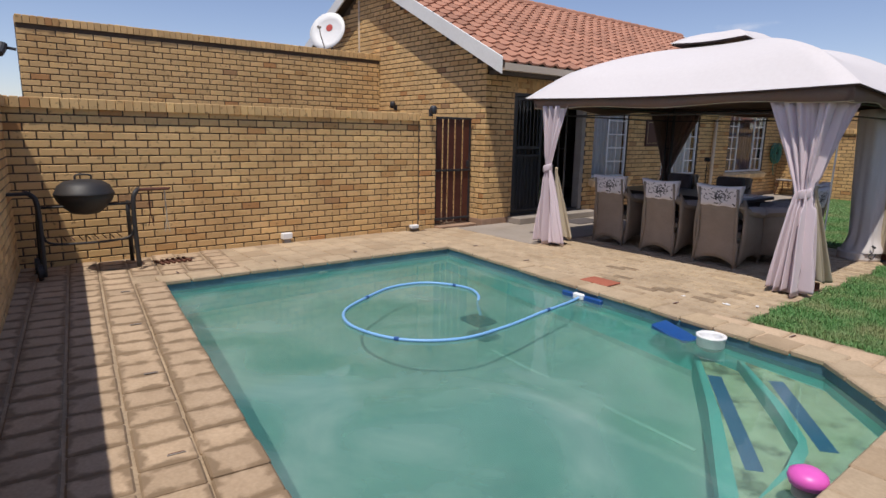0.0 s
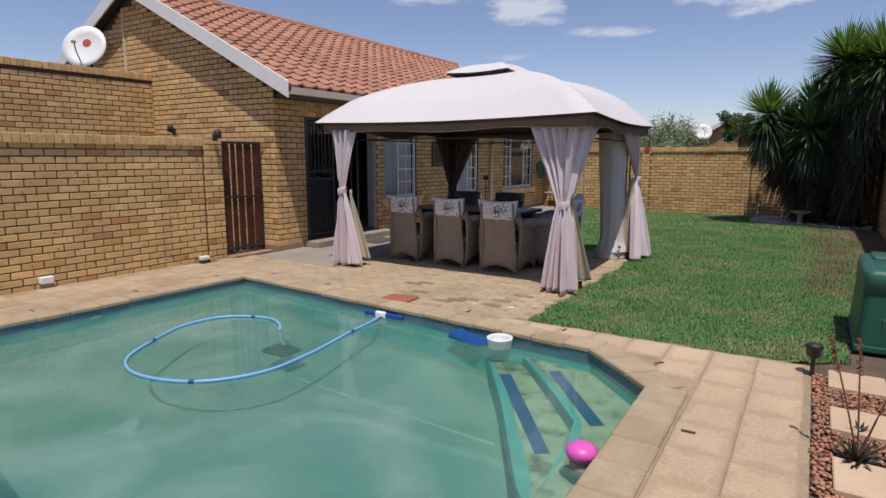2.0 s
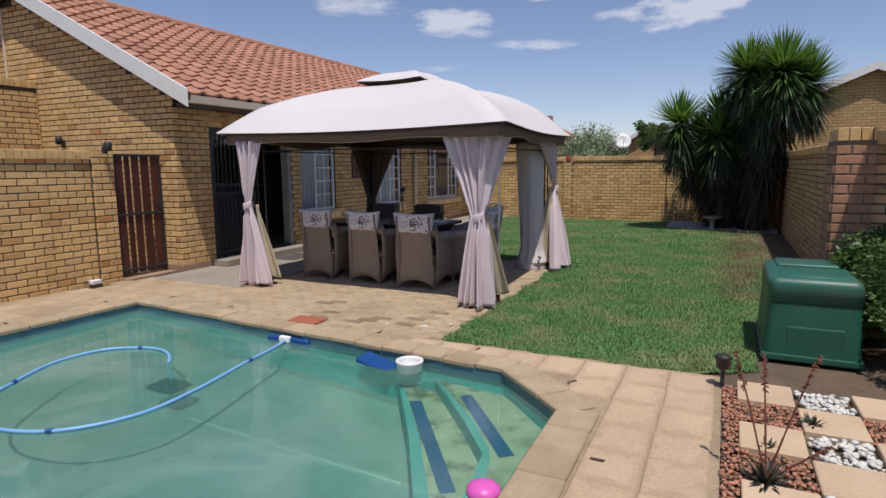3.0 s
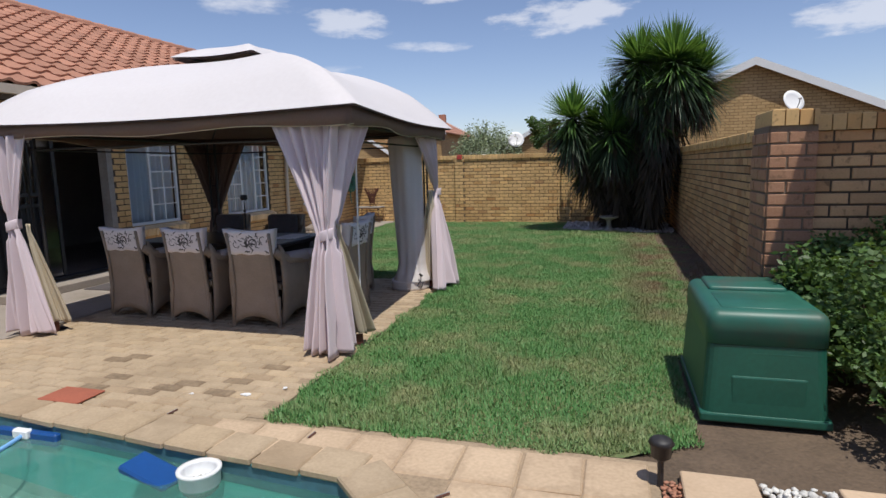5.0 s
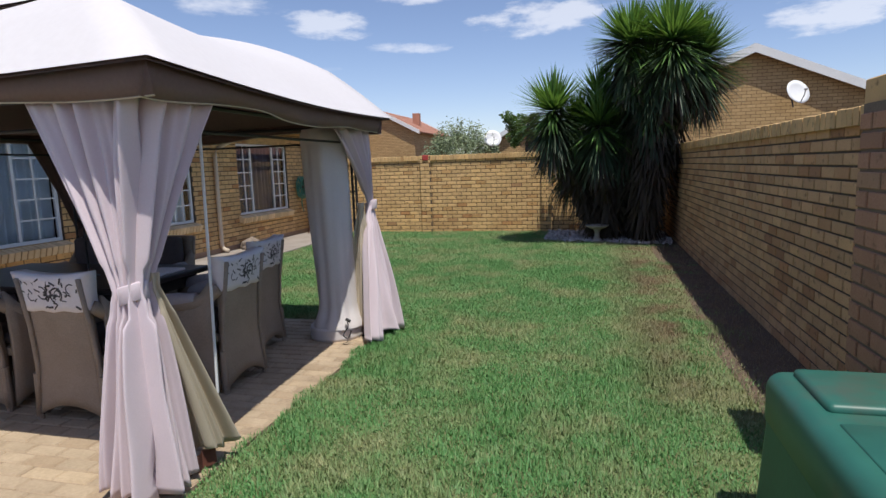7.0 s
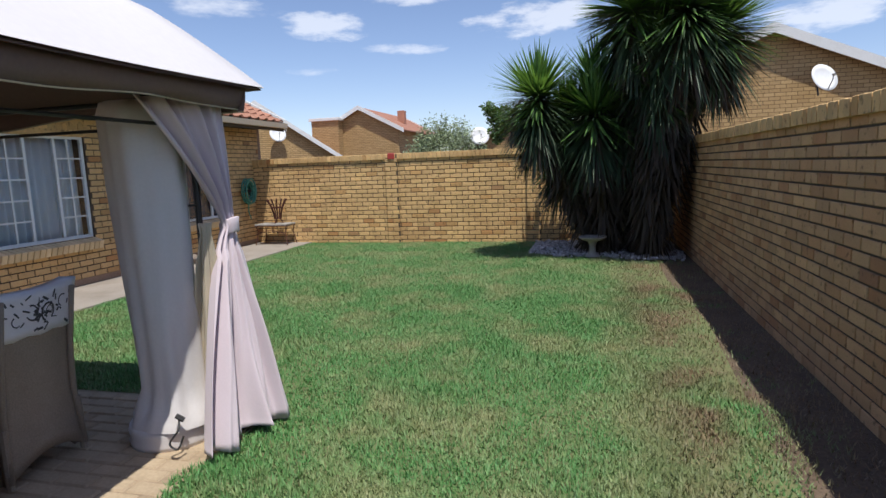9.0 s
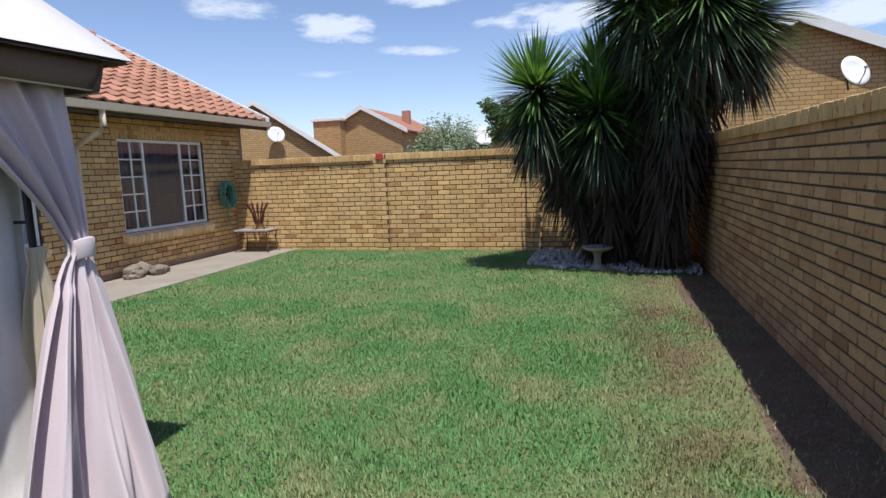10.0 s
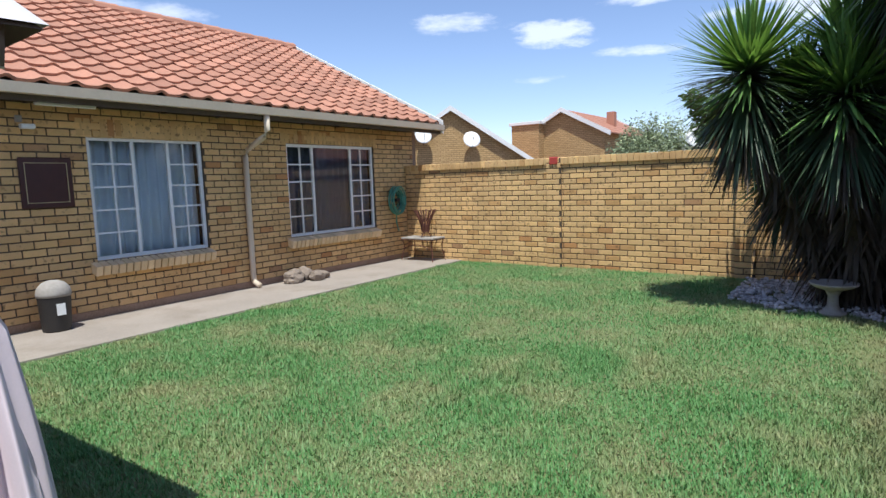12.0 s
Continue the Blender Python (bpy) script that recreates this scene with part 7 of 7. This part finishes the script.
aloe((0.67, 3.79, 0.0), 60, 0.13, [(-0.16, 0.12, 0.61), (-0.03, 0.2, 0.59), (0.19, 0.1, 0.64), (0.24, -0.05, 0.27)], 41)
aloe((0.95, 4.62, 0.0), 22, 0.09, [], 42); aloe((0.70, 4.20, 0.0), 18, 0.07, [], 43); aloe((1.50, 4.85, 0), 30, 0.12, [], 44)
slamp = thing("garden_lamp", "small black garden path lamp on a spike", "lamp", M=pose(0.47, 5.10, 0.0))
bm = bmesh.new(); tube(bm, [(0, 0, -0.02), (0, 0, 0.14)], 0.014, 8); part("stake", bm, M_black, slamp)
bm = bmesh.new(); lathe(bm, [(0.02, 0.12), (0.045, 0.14), (0.05, 0.20), (0.06, 0.205), (0.045, 0.225), (0.01, 0.235)], 14); part("head", bm, M_black, slamp, smooth=True)

# ---- houses beyond ----
def far_brick():
    m = material("far_brick", (0.54, 0.36, 0.17), 0.92, (0.40, 0.26, 0.11), 20, 1.2, 0.5, 0.0)
    N, L = m.node_tree.nodes, m.node_tree.links
    b = N["Principled BSDF"]
    src = b.inputs["Base Color"].links[0].from_socket
    tc = N.new("ShaderNodeTexCoord"); sep = N.new("ShaderNodeSeparateXYZ"); L.new(tc.outputs["Object"], sep.inputs[0])
    add = N.new("ShaderNodeMath"); L.new(sep.outputs["X"], add.inputs[0]); L.new(sep.outputs["Y"], add.inputs[1])
    cb = N.new("ShaderNodeCombineXYZ"); L.new(add.outputs[0], cb.inputs[0]); L.new(sep.outputs["Z"], cb.inputs[1])
    br = N.new("ShaderNodeTexBrick")
    br.inputs["Scale"].default_value, br.inputs["Brick Width"].default_value, br.inputs["Row Height"].default_value, br.inputs["Mortar Size"].default_value = 1.0, 0.232, 0.086, 0.008
    br.inputs["Color1"].default_value, br.inputs["Color2"].default_value, br.inputs["Mortar"].default_value = (1, 1, 1, 1), (0.8, 0.77, 0.74, 1), (0.4, 0.38, 0.36, 1)
    L.new(cb.outputs[0], br.inputs["Vector"])
    mt = N.new("ShaderNodeMixRGB"); mt.blend_type = "MULTIPLY"; mt.inputs["Fac"].default_value = 1
    L.new(src, mt.inputs["Color1"]); L.new(br.outputs["Color"], mt.inputs["Color2"]); L.new(mt.outputs[0], b.inputs["Base Color"])
    bp = N.new("ShaderNodeBump"); bp.inputs["Distance"].default_value = 0.008; bp.inputs["Strength"].default_value = 0.6
    L.new(br.outputs["Fac"], bp.inputs["Height"]); bp.invert = True; L.new(bp.outputs[0], b.inputs["Normal"])
    return m


M_farbrick = far_brick()


def house(M, w, d, wall_h, rise, label, over=0.35, windows=()):
    """A gabled house: gable ends on local -y and +y, ridge along y."""
    h = thing("neighbour_house", label, "house", "houses beyond the wall", M=M)
    bm = bmesh.new()
    prof = [(-w / 2, 0), (w / 2, 0), (w / 2, wall_h), (0, wall_h + rise), (-w / 2, wall_h)]
    A = [bm.verts.new((x, 0, z)) for x, z in prof]; B = [bm.verts.new((x, d, z)) for x, z in prof]
    bm.faces.new(A); bm.faces.new(B[::-1])
    for i in range(5):
        bm.faces.new((A[i], B[i], B[(i + 1) % 5], A[(i + 1) % 5]))
    part("wall", bm, M_farbrick, h)
    k = rise / (w / 2)
    for s in (1, -1):
        ex, ez = s * (w / 2 + over), wall_h - over * k + 0.05
        bm = bmesh.new()
        n = int(math.hypot(w / 2 + over, rise + over * k) / 0.33)
        for i in range(n):
            t0, t1 = i / n, (i + 1) / n
            x0, z0, x1, z1 = ex * (1 - t0), ez + (wall_h + rise + 0.05 - ez) * t0, ex * (1 - t1), ez + (wall_h + rise + 0.05 - ez) * t1
            q = [bm.verts.new(p) for p in ((x0, -0.2, z0 + 0.03), (x0, d + 0.2, z0 + 0.03), (x1, d + 0.2, z1 + 0.01), (x1, -0.2, z1 + 0.01), (x0, -0.2, z0 - 0.04), (x0, d + 0.2, z0 - 0.04))]
            bm.faces.new(q[:4]); bm.faces.new((q[4], q[5], q[1], q[0]))
            if i:
                bm.faces.new((prev[3], prev[2], q[5], q[4]))
            prev = q
        part("roof", bm, M_tile_j, h, "orange-red tiled roof slope")
        for y in (-0.24, d + 0.2):
            bm = bmesh.new()
            pts = [(ex, ez + 0.08), (0, wall_h + rise + 0.13), (0, wall_h + rise - 0.09), (ex, ez - 0.14)]
            a = [bm.verts.new((x, y, z)) for x, z in pts]; b = [bm.verts.new((x, y + 0.03, z)) for x, z in pts]
            bm.faces.new(a); bm.faces.new(b[::-1])
            for i in range(4):
                bm.faces.new((a[i], b[i], b[(i + 1) % 4], a[(i + 1) % 4]))
            part("barge_board", bm, M_white, h, "white barge board")
    return h


h1 = house(pose(4.05, 21.4, 0), 8.6, 9, 2.35, 1.85, "yellow brick neighbour house with a white-edged gable")
satellite_dish(pose(4.95, 20.95, 3.02, 68, 0, 25), 0.31, "white satellite dish on the neighbouring gable")
h2 = house(pose(-11.6, 36.0, 0), 4.2, 7, 3.6, 1.1, "two-storey yellow brick house in the distance")
bm = bmesh.new(); box(bm, -2.5, -1.0, -0.6, 3, 0, 4.1); part("front_wing", bm, M_farbrick, h2)
bm = bmesh.new(); box(bm, -2.6, -0.9, -0.7, 3.1, 4.1, 4.25, 0.01); part("parapet", bm, M_white, h2, "white parapet edge")
bm = bmesh.new(); box(bm, 1.1, 1.5, 3, 3.4, 4.0, 4.75, 0.01); part("chimney", bm, M_tile_j, h2)
h3 = house(pose(-14.0, 29.8, 0, 0, 0, 38), 7.4, 6, 2.05, 2.45, "neighbour house with a low tiled roof")
satellite_dish(pose(-13.15, 30.1, 3.15, 68, 0, 45), 0.36, "white satellite dish on the distant gable")
satellite_dish(pose(-14.75, 28.85, 3.35, 68, 0, 45), 0.34, "white satellite dish on the distant gable")
h4 = house(pose(-3.2, 31.5, 0), 3.6, 6, 2.2, 1.1, "small brick house behind the trees")
satellite_dish(pose(-4.15, 30.0, 2.62, 68, 0, 20), 0.38, "white satellite dish behind the boundary wall")
pole = thing("dish_pole", "grey pole that carries a satellite dish", "pole"); bm = bmesh.new(); tube(bm, [(-4.15, 30.15, 0), (-4.15, 30.15, 2.5)], 0.03, 8); part("pole", bm, M_dark, pole)
h5 = house(pose(-24, 6, 0, 0, 0, 20), 8, 9, 2.4, 1.8, "low house beyond the courtyard")

# ---- unseen roof over the planted bed's end, added so its edge shades the pier ----
shade_roof = thing("lean_to_roof", "unseen flat roof on timber posts, added over the planted bed to shade the pier", "roof")
boxpart("roof_sheet", M_soffit, shade_roof, (1.81, 4.15, 5.95, 6.90, 3.04, 3.09), 0.006)
for y_ in (6.0, 6.83):
    boxpart("beam", M_soffit, shade_roof, (1.83, 4.14, y_ - 0.03, y_ + 0.03, 2.98, 3.04), 0.004)
    boxpart("post", M_soffit, shade_roof, (4.04, 4.12, y_ - 0.04, y_ + 0.04, -0.03, 2.98), 0.004)

# ---- paving, laid piece by piece ----
def inside(p, poly):
    c = False
    for i in range(len(poly)):
        (x0, y0), (x1, y1) = poly[i], poly[(i + 1) % len(poly)]
        if (y0 > p[1]) != (y1 > p[1]) and p[0] < (x1 - x0) * (p[1] - y0) / (y1 - y0) + x0:
            c = not c
    return c


def offset_poly(poly, d):
    """The polygon moved outwards by d (clockwise list)."""
    n = len(poly)
    out = []
    for i in range(n):
        p0, p1, p2 = Vector(poly[i - 1]), Vector(poly[i]), Vector(poly[(i + 1) % n])
        a, b = (p1 - p0).normalized(), (p2 - p1).normalized()
        n1, n2 = Vector((-a.y, a.x)), Vector((-b.y, b.x))
        k = (n1 + n2).normalized()
        out.append(tuple(p1 + k * d / max(0.3, k.dot(n1))))
    return out


paving = thing("paving", "weathered sand-coloured concrete pavers round the pool", "paving", kind="structure")
UNITS = {}


def unit(w, d, mat):
    """A worn paver of that size, shared by all of its kind."""
    key = (round(w, 3), round(d, 3), mat.name)
    if key not in UNITS:
        bm = bmesh.new(); box(bm, -w / 2, w / 2, -d / 2, d / 2, -0.045, 0.0, 0.010)
        uv = bm.loops.layers.uv.new("piece")
        for f in bm.faces:
            for lp in f.loops:
                lp[uv].uv = (lp.vert.co.x / w + 0.5, lp.vert.co.y / d + 0.5)
        UNITS[key] = finish("paver", bm, mat)
    return UNITS[key]


PAVERS = []      # (x, y, rz, w, d, z, material)
area = sum(POOL[i][0] * POOL[(i + 1) % 6][1] - POOL[(i + 1) % 6][0] * POOL[i][1] for i in range(6))
OUTW = 1 if area < 0 else -1
edge = offset_poly(POOL, -0.03 * OUTW)
COPE = 0.26
out_edge = offset_poly(POOL, COPE * OUTW)
for i in range(6):       # bullnosed coping along every side
    p, q = Vector(edge[i]), Vector(edge[(i + 1) % 6])
    d = (q - p).normalized(); nrm = Vector((-d.y, d.x)) * OUTW
    L_ = (q - p).length
    n = max(1, round((L_ + 0.12) / (0.23 if i == 5 else 0.30)))
    w = (L_ + 0.12) / n
    for k in range(n):
        c = p + d * ((k + 0.5) * w - 0.06) + nrm * (COPE / 2 + 0.012)
        PAVERS.append((c.x, c.y, math.degrees(math.atan2(d.y, d.x)), w - 0.010, COPE, 0.012, M_paver_worn if i == 5 else M_paver))
ANG = -5.2
ca, sa = math.cos(radians(ANG)), math.sin(radians(ANG))
far_edge = offset_poly(POOL, 0.03 * OUTW)


def field(x0, x1, y0, y1, w, d, turned=True, bond=0.5, keep=None, gap=0.010, pale=0):
    """Rows of pavers over a stretch, outside the pool's coping."""
    j, y = 0, y0
    while y < y1:
        x = x0 - (bond * w if j % 2 else 0)
        while x < x1:
            cx, cy = x + w / 2, y + d / 2
            X, Y = (cx * ca - cy * sa, cx * sa + cy * ca) if turned else (cx, cy)
            ok = all(not inside((X + ox * w * 0.40, Y + oy * d * 0.40), far_edge) for ox in (-1, 0, 1) for oy in (-1, 0, 1))
            if ok and (keep is None or keep(X, Y)):
                PAVERS.append((X, Y, ANG if turned else 0, w - gap, d - gap, 0.0, M_slabpale if pale else M_paver))
            x += w
        y += d
        j += 1


p5, q5 = Vector(edge[5]), Vector(edge[0])
d5 = (q5 - p5).normalized(); n5 = Vector((-d5.y, d5.x)) * OUTW
for j in range(-5, 7):      # rows along the shady end, in line with the coping
    off = COPE + 0.016 + (j + 0.5) * 0.27
    for k in range(-9, 34):
        c = p5 + d5 * ((k + 0.5) * 0.226 - 0.06 + (0.03, 0.10, -0.02, 0.06)[j % 4]) + n5 * off
        if not (-7.1 < c.x < 0.44 and -0.12 - 0.1 * c.x < c.y < 2.55) or c.y > 1.95 and c.x > -5.9:
            continue
        if any(inside((c.x + ox, c.y + oy), out_edge) for ox in (-0.09, 0, 0.09) for oy in (-0.10, 0, 0.10)):
            continue
        PAVERS.append((c.x, c.y, math.degrees(math.atan2(d5.y, d5.x)), 0.212, 0.254, 0.0, M_paver_worn))
field(-7.19, -5.6, 2.5, 6.3, 0.30, 0.30, False, 0.5, lambda X, Y: -7.0 < X < -5.6 and 2.55 < Y < 6.25)
field(-6.0, -1.76, 5.04, 9.95, 0.215, 0.108, False, 0.5, lambda X, Y: (X > -5.12 or Y < 6.3) and X < -1.88 and Y < 9.7 and (X > -5.6 or Y > 5.2), 0.006)
field(-2.05, 0.48, 2.4, 5.36, 0.31, 0.36, False, 0.0, lambda X, Y: X < 0.34 and 2.5 < Y < 5.25, 0.007, 1)
stained = random.Random(8)       # some pavers before the gazebo are dark with damp
PAVERS = [(*p[:6], M_paver_stain if p[6] is M_paver and -3.9 < p[0] < -1.8 and 5.42 < p[1] < 6.2 and stained.random() < 0.13 else p[6]) for p in PAVERS]


def lay_paving():
    order = sorted(PAVERS, key=lambda p: (p[0] + 1.5) ** 2 * 0.3 + (p[1] - 3.5) ** 2 * 0.5)
    near = order[:300]
    for x, y, rz, w, d, z, mat in near:
        o = new("paver", unit(w, d, mat))
        o.matrix_basis = pose(x + random.uniform(-0.003, 0.003), y + random.uniform(-0.003, 0.003), z + random.uniform(-0.004, 0.004), random.uniform(-0.6, 0.6), random.uniform(-0.6, 0.6), rz + random.uniform(-1.0, 1.0))
        o.parent = paving
    for label, mats, mat_j in (("weathered pavers further off", (M_paver, M_slabpale), M_paver_j), ("worn pavers with dirty joints", (M_paver_worn,), M_paver_worn_j), ("pavers dark with damp", (M_paver_stain,), M_paver_stain)):
        join_pavers([p for p in order[300:] if p[6] in mats], mat_j, label)


def join_pavers(rest, mat_j, label):
    V, F, U = [], [], []
    for x, y, rz, w, d, z, mat in rest:
        me = unit(w, d, mat)
        m = pose(x, y, z + random.uniform(-0.003, 0.003), random.uniform(-0.3, 0.3), random.uniform(-0.3, 0.3), rz + random.uniform(-0.5, 0.5))
        k = len(V)
        V += [m @ v.co for v in me.vertices]
        F += [tuple(k + i for i in p.vertices) for p in me.polygons]
        U += [c for p in me.polygons for i in p.vertices for c in (me.vertices[i].co.x / w + 0.5, me.vertices[i].co.y / d + 0.5)]
    me = bpy.data.meshes.new("far_pavers"); me.from_pydata(V, [], F); me.materials.append(mat_j)
    me.uv_layers.new(name="piece").data.foreach_set("uv", U)
    o = new("far_pavers", me); o.parent = paving; tagged(o, label, kind="stuff")


bm = bmesh.new(); box(bm, -5.19, -1.80, 5.335, 9.71, -0.10, -0.009)
tagged(part("patio_bed", bm, M_joint), "sand bed under the gazebo paving", "paving", kind="structure")
rb = thing("red_paver_patch", "single red paver at the pool edge", "paver"); boxpart("red_paver", M_redbrick, rb, (-3.47, -3.13, 5.22, 5.45, 0.004, 0.016), 0.004)

anchor_line = offset_poly(POOL, 0.34 * OUTW)
for i in range(6):
    p, q = Vector(anchor_line[i]), Vector(anchor_line[(i + 1) % 6])
    n = max(1, int((q - p).length / 0.95))
    for k in range(n):
        c = p.lerp(q, (k + 0.5) / n)
        if c.y < 0.7 or c.x > 0.3:
            continue
        an = thing("cover_anchor", "small flush metal anchor for the pool cover", "anchor", "anchors round the pool", M=pose(c.x, c.y, 0.004, 0, 0, math.degrees(math.atan2((q - p).y, (q - p).x)) + 90))
        boxpart("slot", M_rust, an, (-0.036, 0.036, -0.006, 0.006, 0.0, 0.005), 0.002)
        boxpart("rim", M_grey, an, (-0.04, 0.04, 0.007, 0.011, 0.0, 0.007), 0.001)
for x, y, rz, s_ in ((-2.12, 5.62, 20, 0.09), (-1.92, 5.78, 70, 0.05), (-2.5, 5.55, 40, 0.04)):
    scrap = thing("paper_scrap", "crumpled white scrap lying on the paving", "litter", M=pose(x, y, 0.004, 0, 0, rz))
    bm = bmesh.new()
    rs = random.Random(int(s_ * 1000))
    ring = [(s_ * 0.55 * rs.uniform(0.45, 1) * math.cos(a_), s_ * 0.30 * rs.uniform(0.45, 1) * math.sin(a_)) for a_ in (k * 0.698 for k in range(9))]
    lo_, hi_ = [bm.verts.new((u, v, 0.0)) for u, v in ring], [bm.verts.new((u * 0.95, v * 0.95, rs.uniform(0.003, 0.009))) for u, v in ring]
    bm.faces.new(lo_[::-1])
    top_ = bm.verts.new((0, 0, 0.006))
    for k in range(9):
        bm.faces.new((lo_[k], lo_[(k + 1) % 9], hi_[(k + 1) % 9], hi_[k])); bm.faces.new((hi_[k], hi_[(k + 1) % 9], top_))
    part("scrap", bm, M_frame, scrap)

# ---- lawn ----
def lawn():
    rng = np.random.default_rng(77)
    pts = []
    for x0, x1, y0, y1, per in ((-1.88, 1.56, 5.28, 9.0, 13500), (-1.84, 1.56, 9.0, 13.5, 11000), (-1.80, 1.56, 13.5, 17.66, 5000), (-5.55, -1.80, 9.7, 13.5, 8000), (-5.55, -1.80, 13.5, 17.66, 4500)):
        n = int((x1 - x0) * (y1 - y0) * per)
        pts.append(np.stack([rng.uniform(x0, x1, n), rng.uniform(y0, y1, n)], 1))
    P = np.concatenate(pts)
    x, y = P[:, 0], P[:, 1]
    wob = 0.035 * np.sin(7 * y) + 0.02 * np.sin(19 * y + 1)
    ok = (x > np.where(y < 9.72, -1.815, -5.54) + wob)
    ok &= y > np.where(x < 0.2, 5.315, 5.325 + 0.45 * np.clip(x - 0.2, 0, 1)) + 0.02 * np.sin(23 * x) + 0.02 * np.sin(9 * x)
    ok &= ~((y > 15.95 - 0.29 * (x + 0.7) + 0.12 * np.sin(6 * x)) & (x > -0.85))
    ok &= ~((x > 0.72) & (y < 7.0))
    # thin out where the turf is worn, by the wall and in patches
    worn = 0.5 + 0.5 * np.sin(2.1 * x + 1.3 * np.sin(1.7 * y)) * np.sin(1.9 * y + 0.8 * np.sin(2.3 * x))
    keep = np.clip(1.05 - 0.75 * np.clip((x - 0.45 + 0.2 * np.sin(2.3 * y)) / 0.8, 0, 1) - 0.2 * np.clip((x - 1.0) / 0.2, 0, 1) - 0.35 * np.clip(worn - 0.72, 0, 1) / 0.28, 0.12, 1)
    ok &= rng.uniform(size=len(x)) < keep
    P = P[ok]
    n = len(P)
    h = rng.uniform(0.012, 0.036, n) * (1 + 0.35 * np.sin(3.1 * P[:, 0] + 1.1 * P[:, 1]) * np.sin(2.7 * P[:, 1]))
    a = rng.uniform(0, 2 * np.pi, n)
    tilt = rng.uniform(0.1, 1.1, n)
    w = rng.uniform(0.0025, 0.005, n)
    b = np.stack([P[:, 0], P[:, 1], np.full(n, -0.012)], 1)
    side = np.stack([np.cos(a), np.sin(a), np.zeros(n)], 1) * w[:, None]
    lean_ = np.stack([-np.sin(a) * np.sin(tilt), np.cos(a) * np.sin(tilt), np.cos(tilt)], 1)
    tip = b + lean_ * (h * 1.25)[:, None]
    V = np.stack([b - side, b + side, tip], 1).reshape(-1, 3)
    o = new("lawn_grass", mesh_np("lawn_grass", V, np.arange(3 * n).reshape(-1, 3), M_grass))
    tagged(o, "short green kikuyu lawn with dry patches", "grass", kind="stuff")


bm = bmesh.new()
ring = [(-1.78, 5.34), (0.30, 5.34), (0.70, 5.62), (0.74, 7.0), (1.12, 7.0), (1.02, 9.5), (1.16, 12.0), (1.05, 14.0), (1.15, 17.69), (-5.55, 17.69), (-5.55, 9.72), (-1.78, 9.72)]
bm.faces.new([bm.verts.new((x, y, -0.014)) for x, y in ring])
tagged(part("lawn_soil", bm, M_turf), "matted turf between the grass blades", "ground", kind="structure")
lawn()
lay_paving(); lay_roof(); lay_bricks()
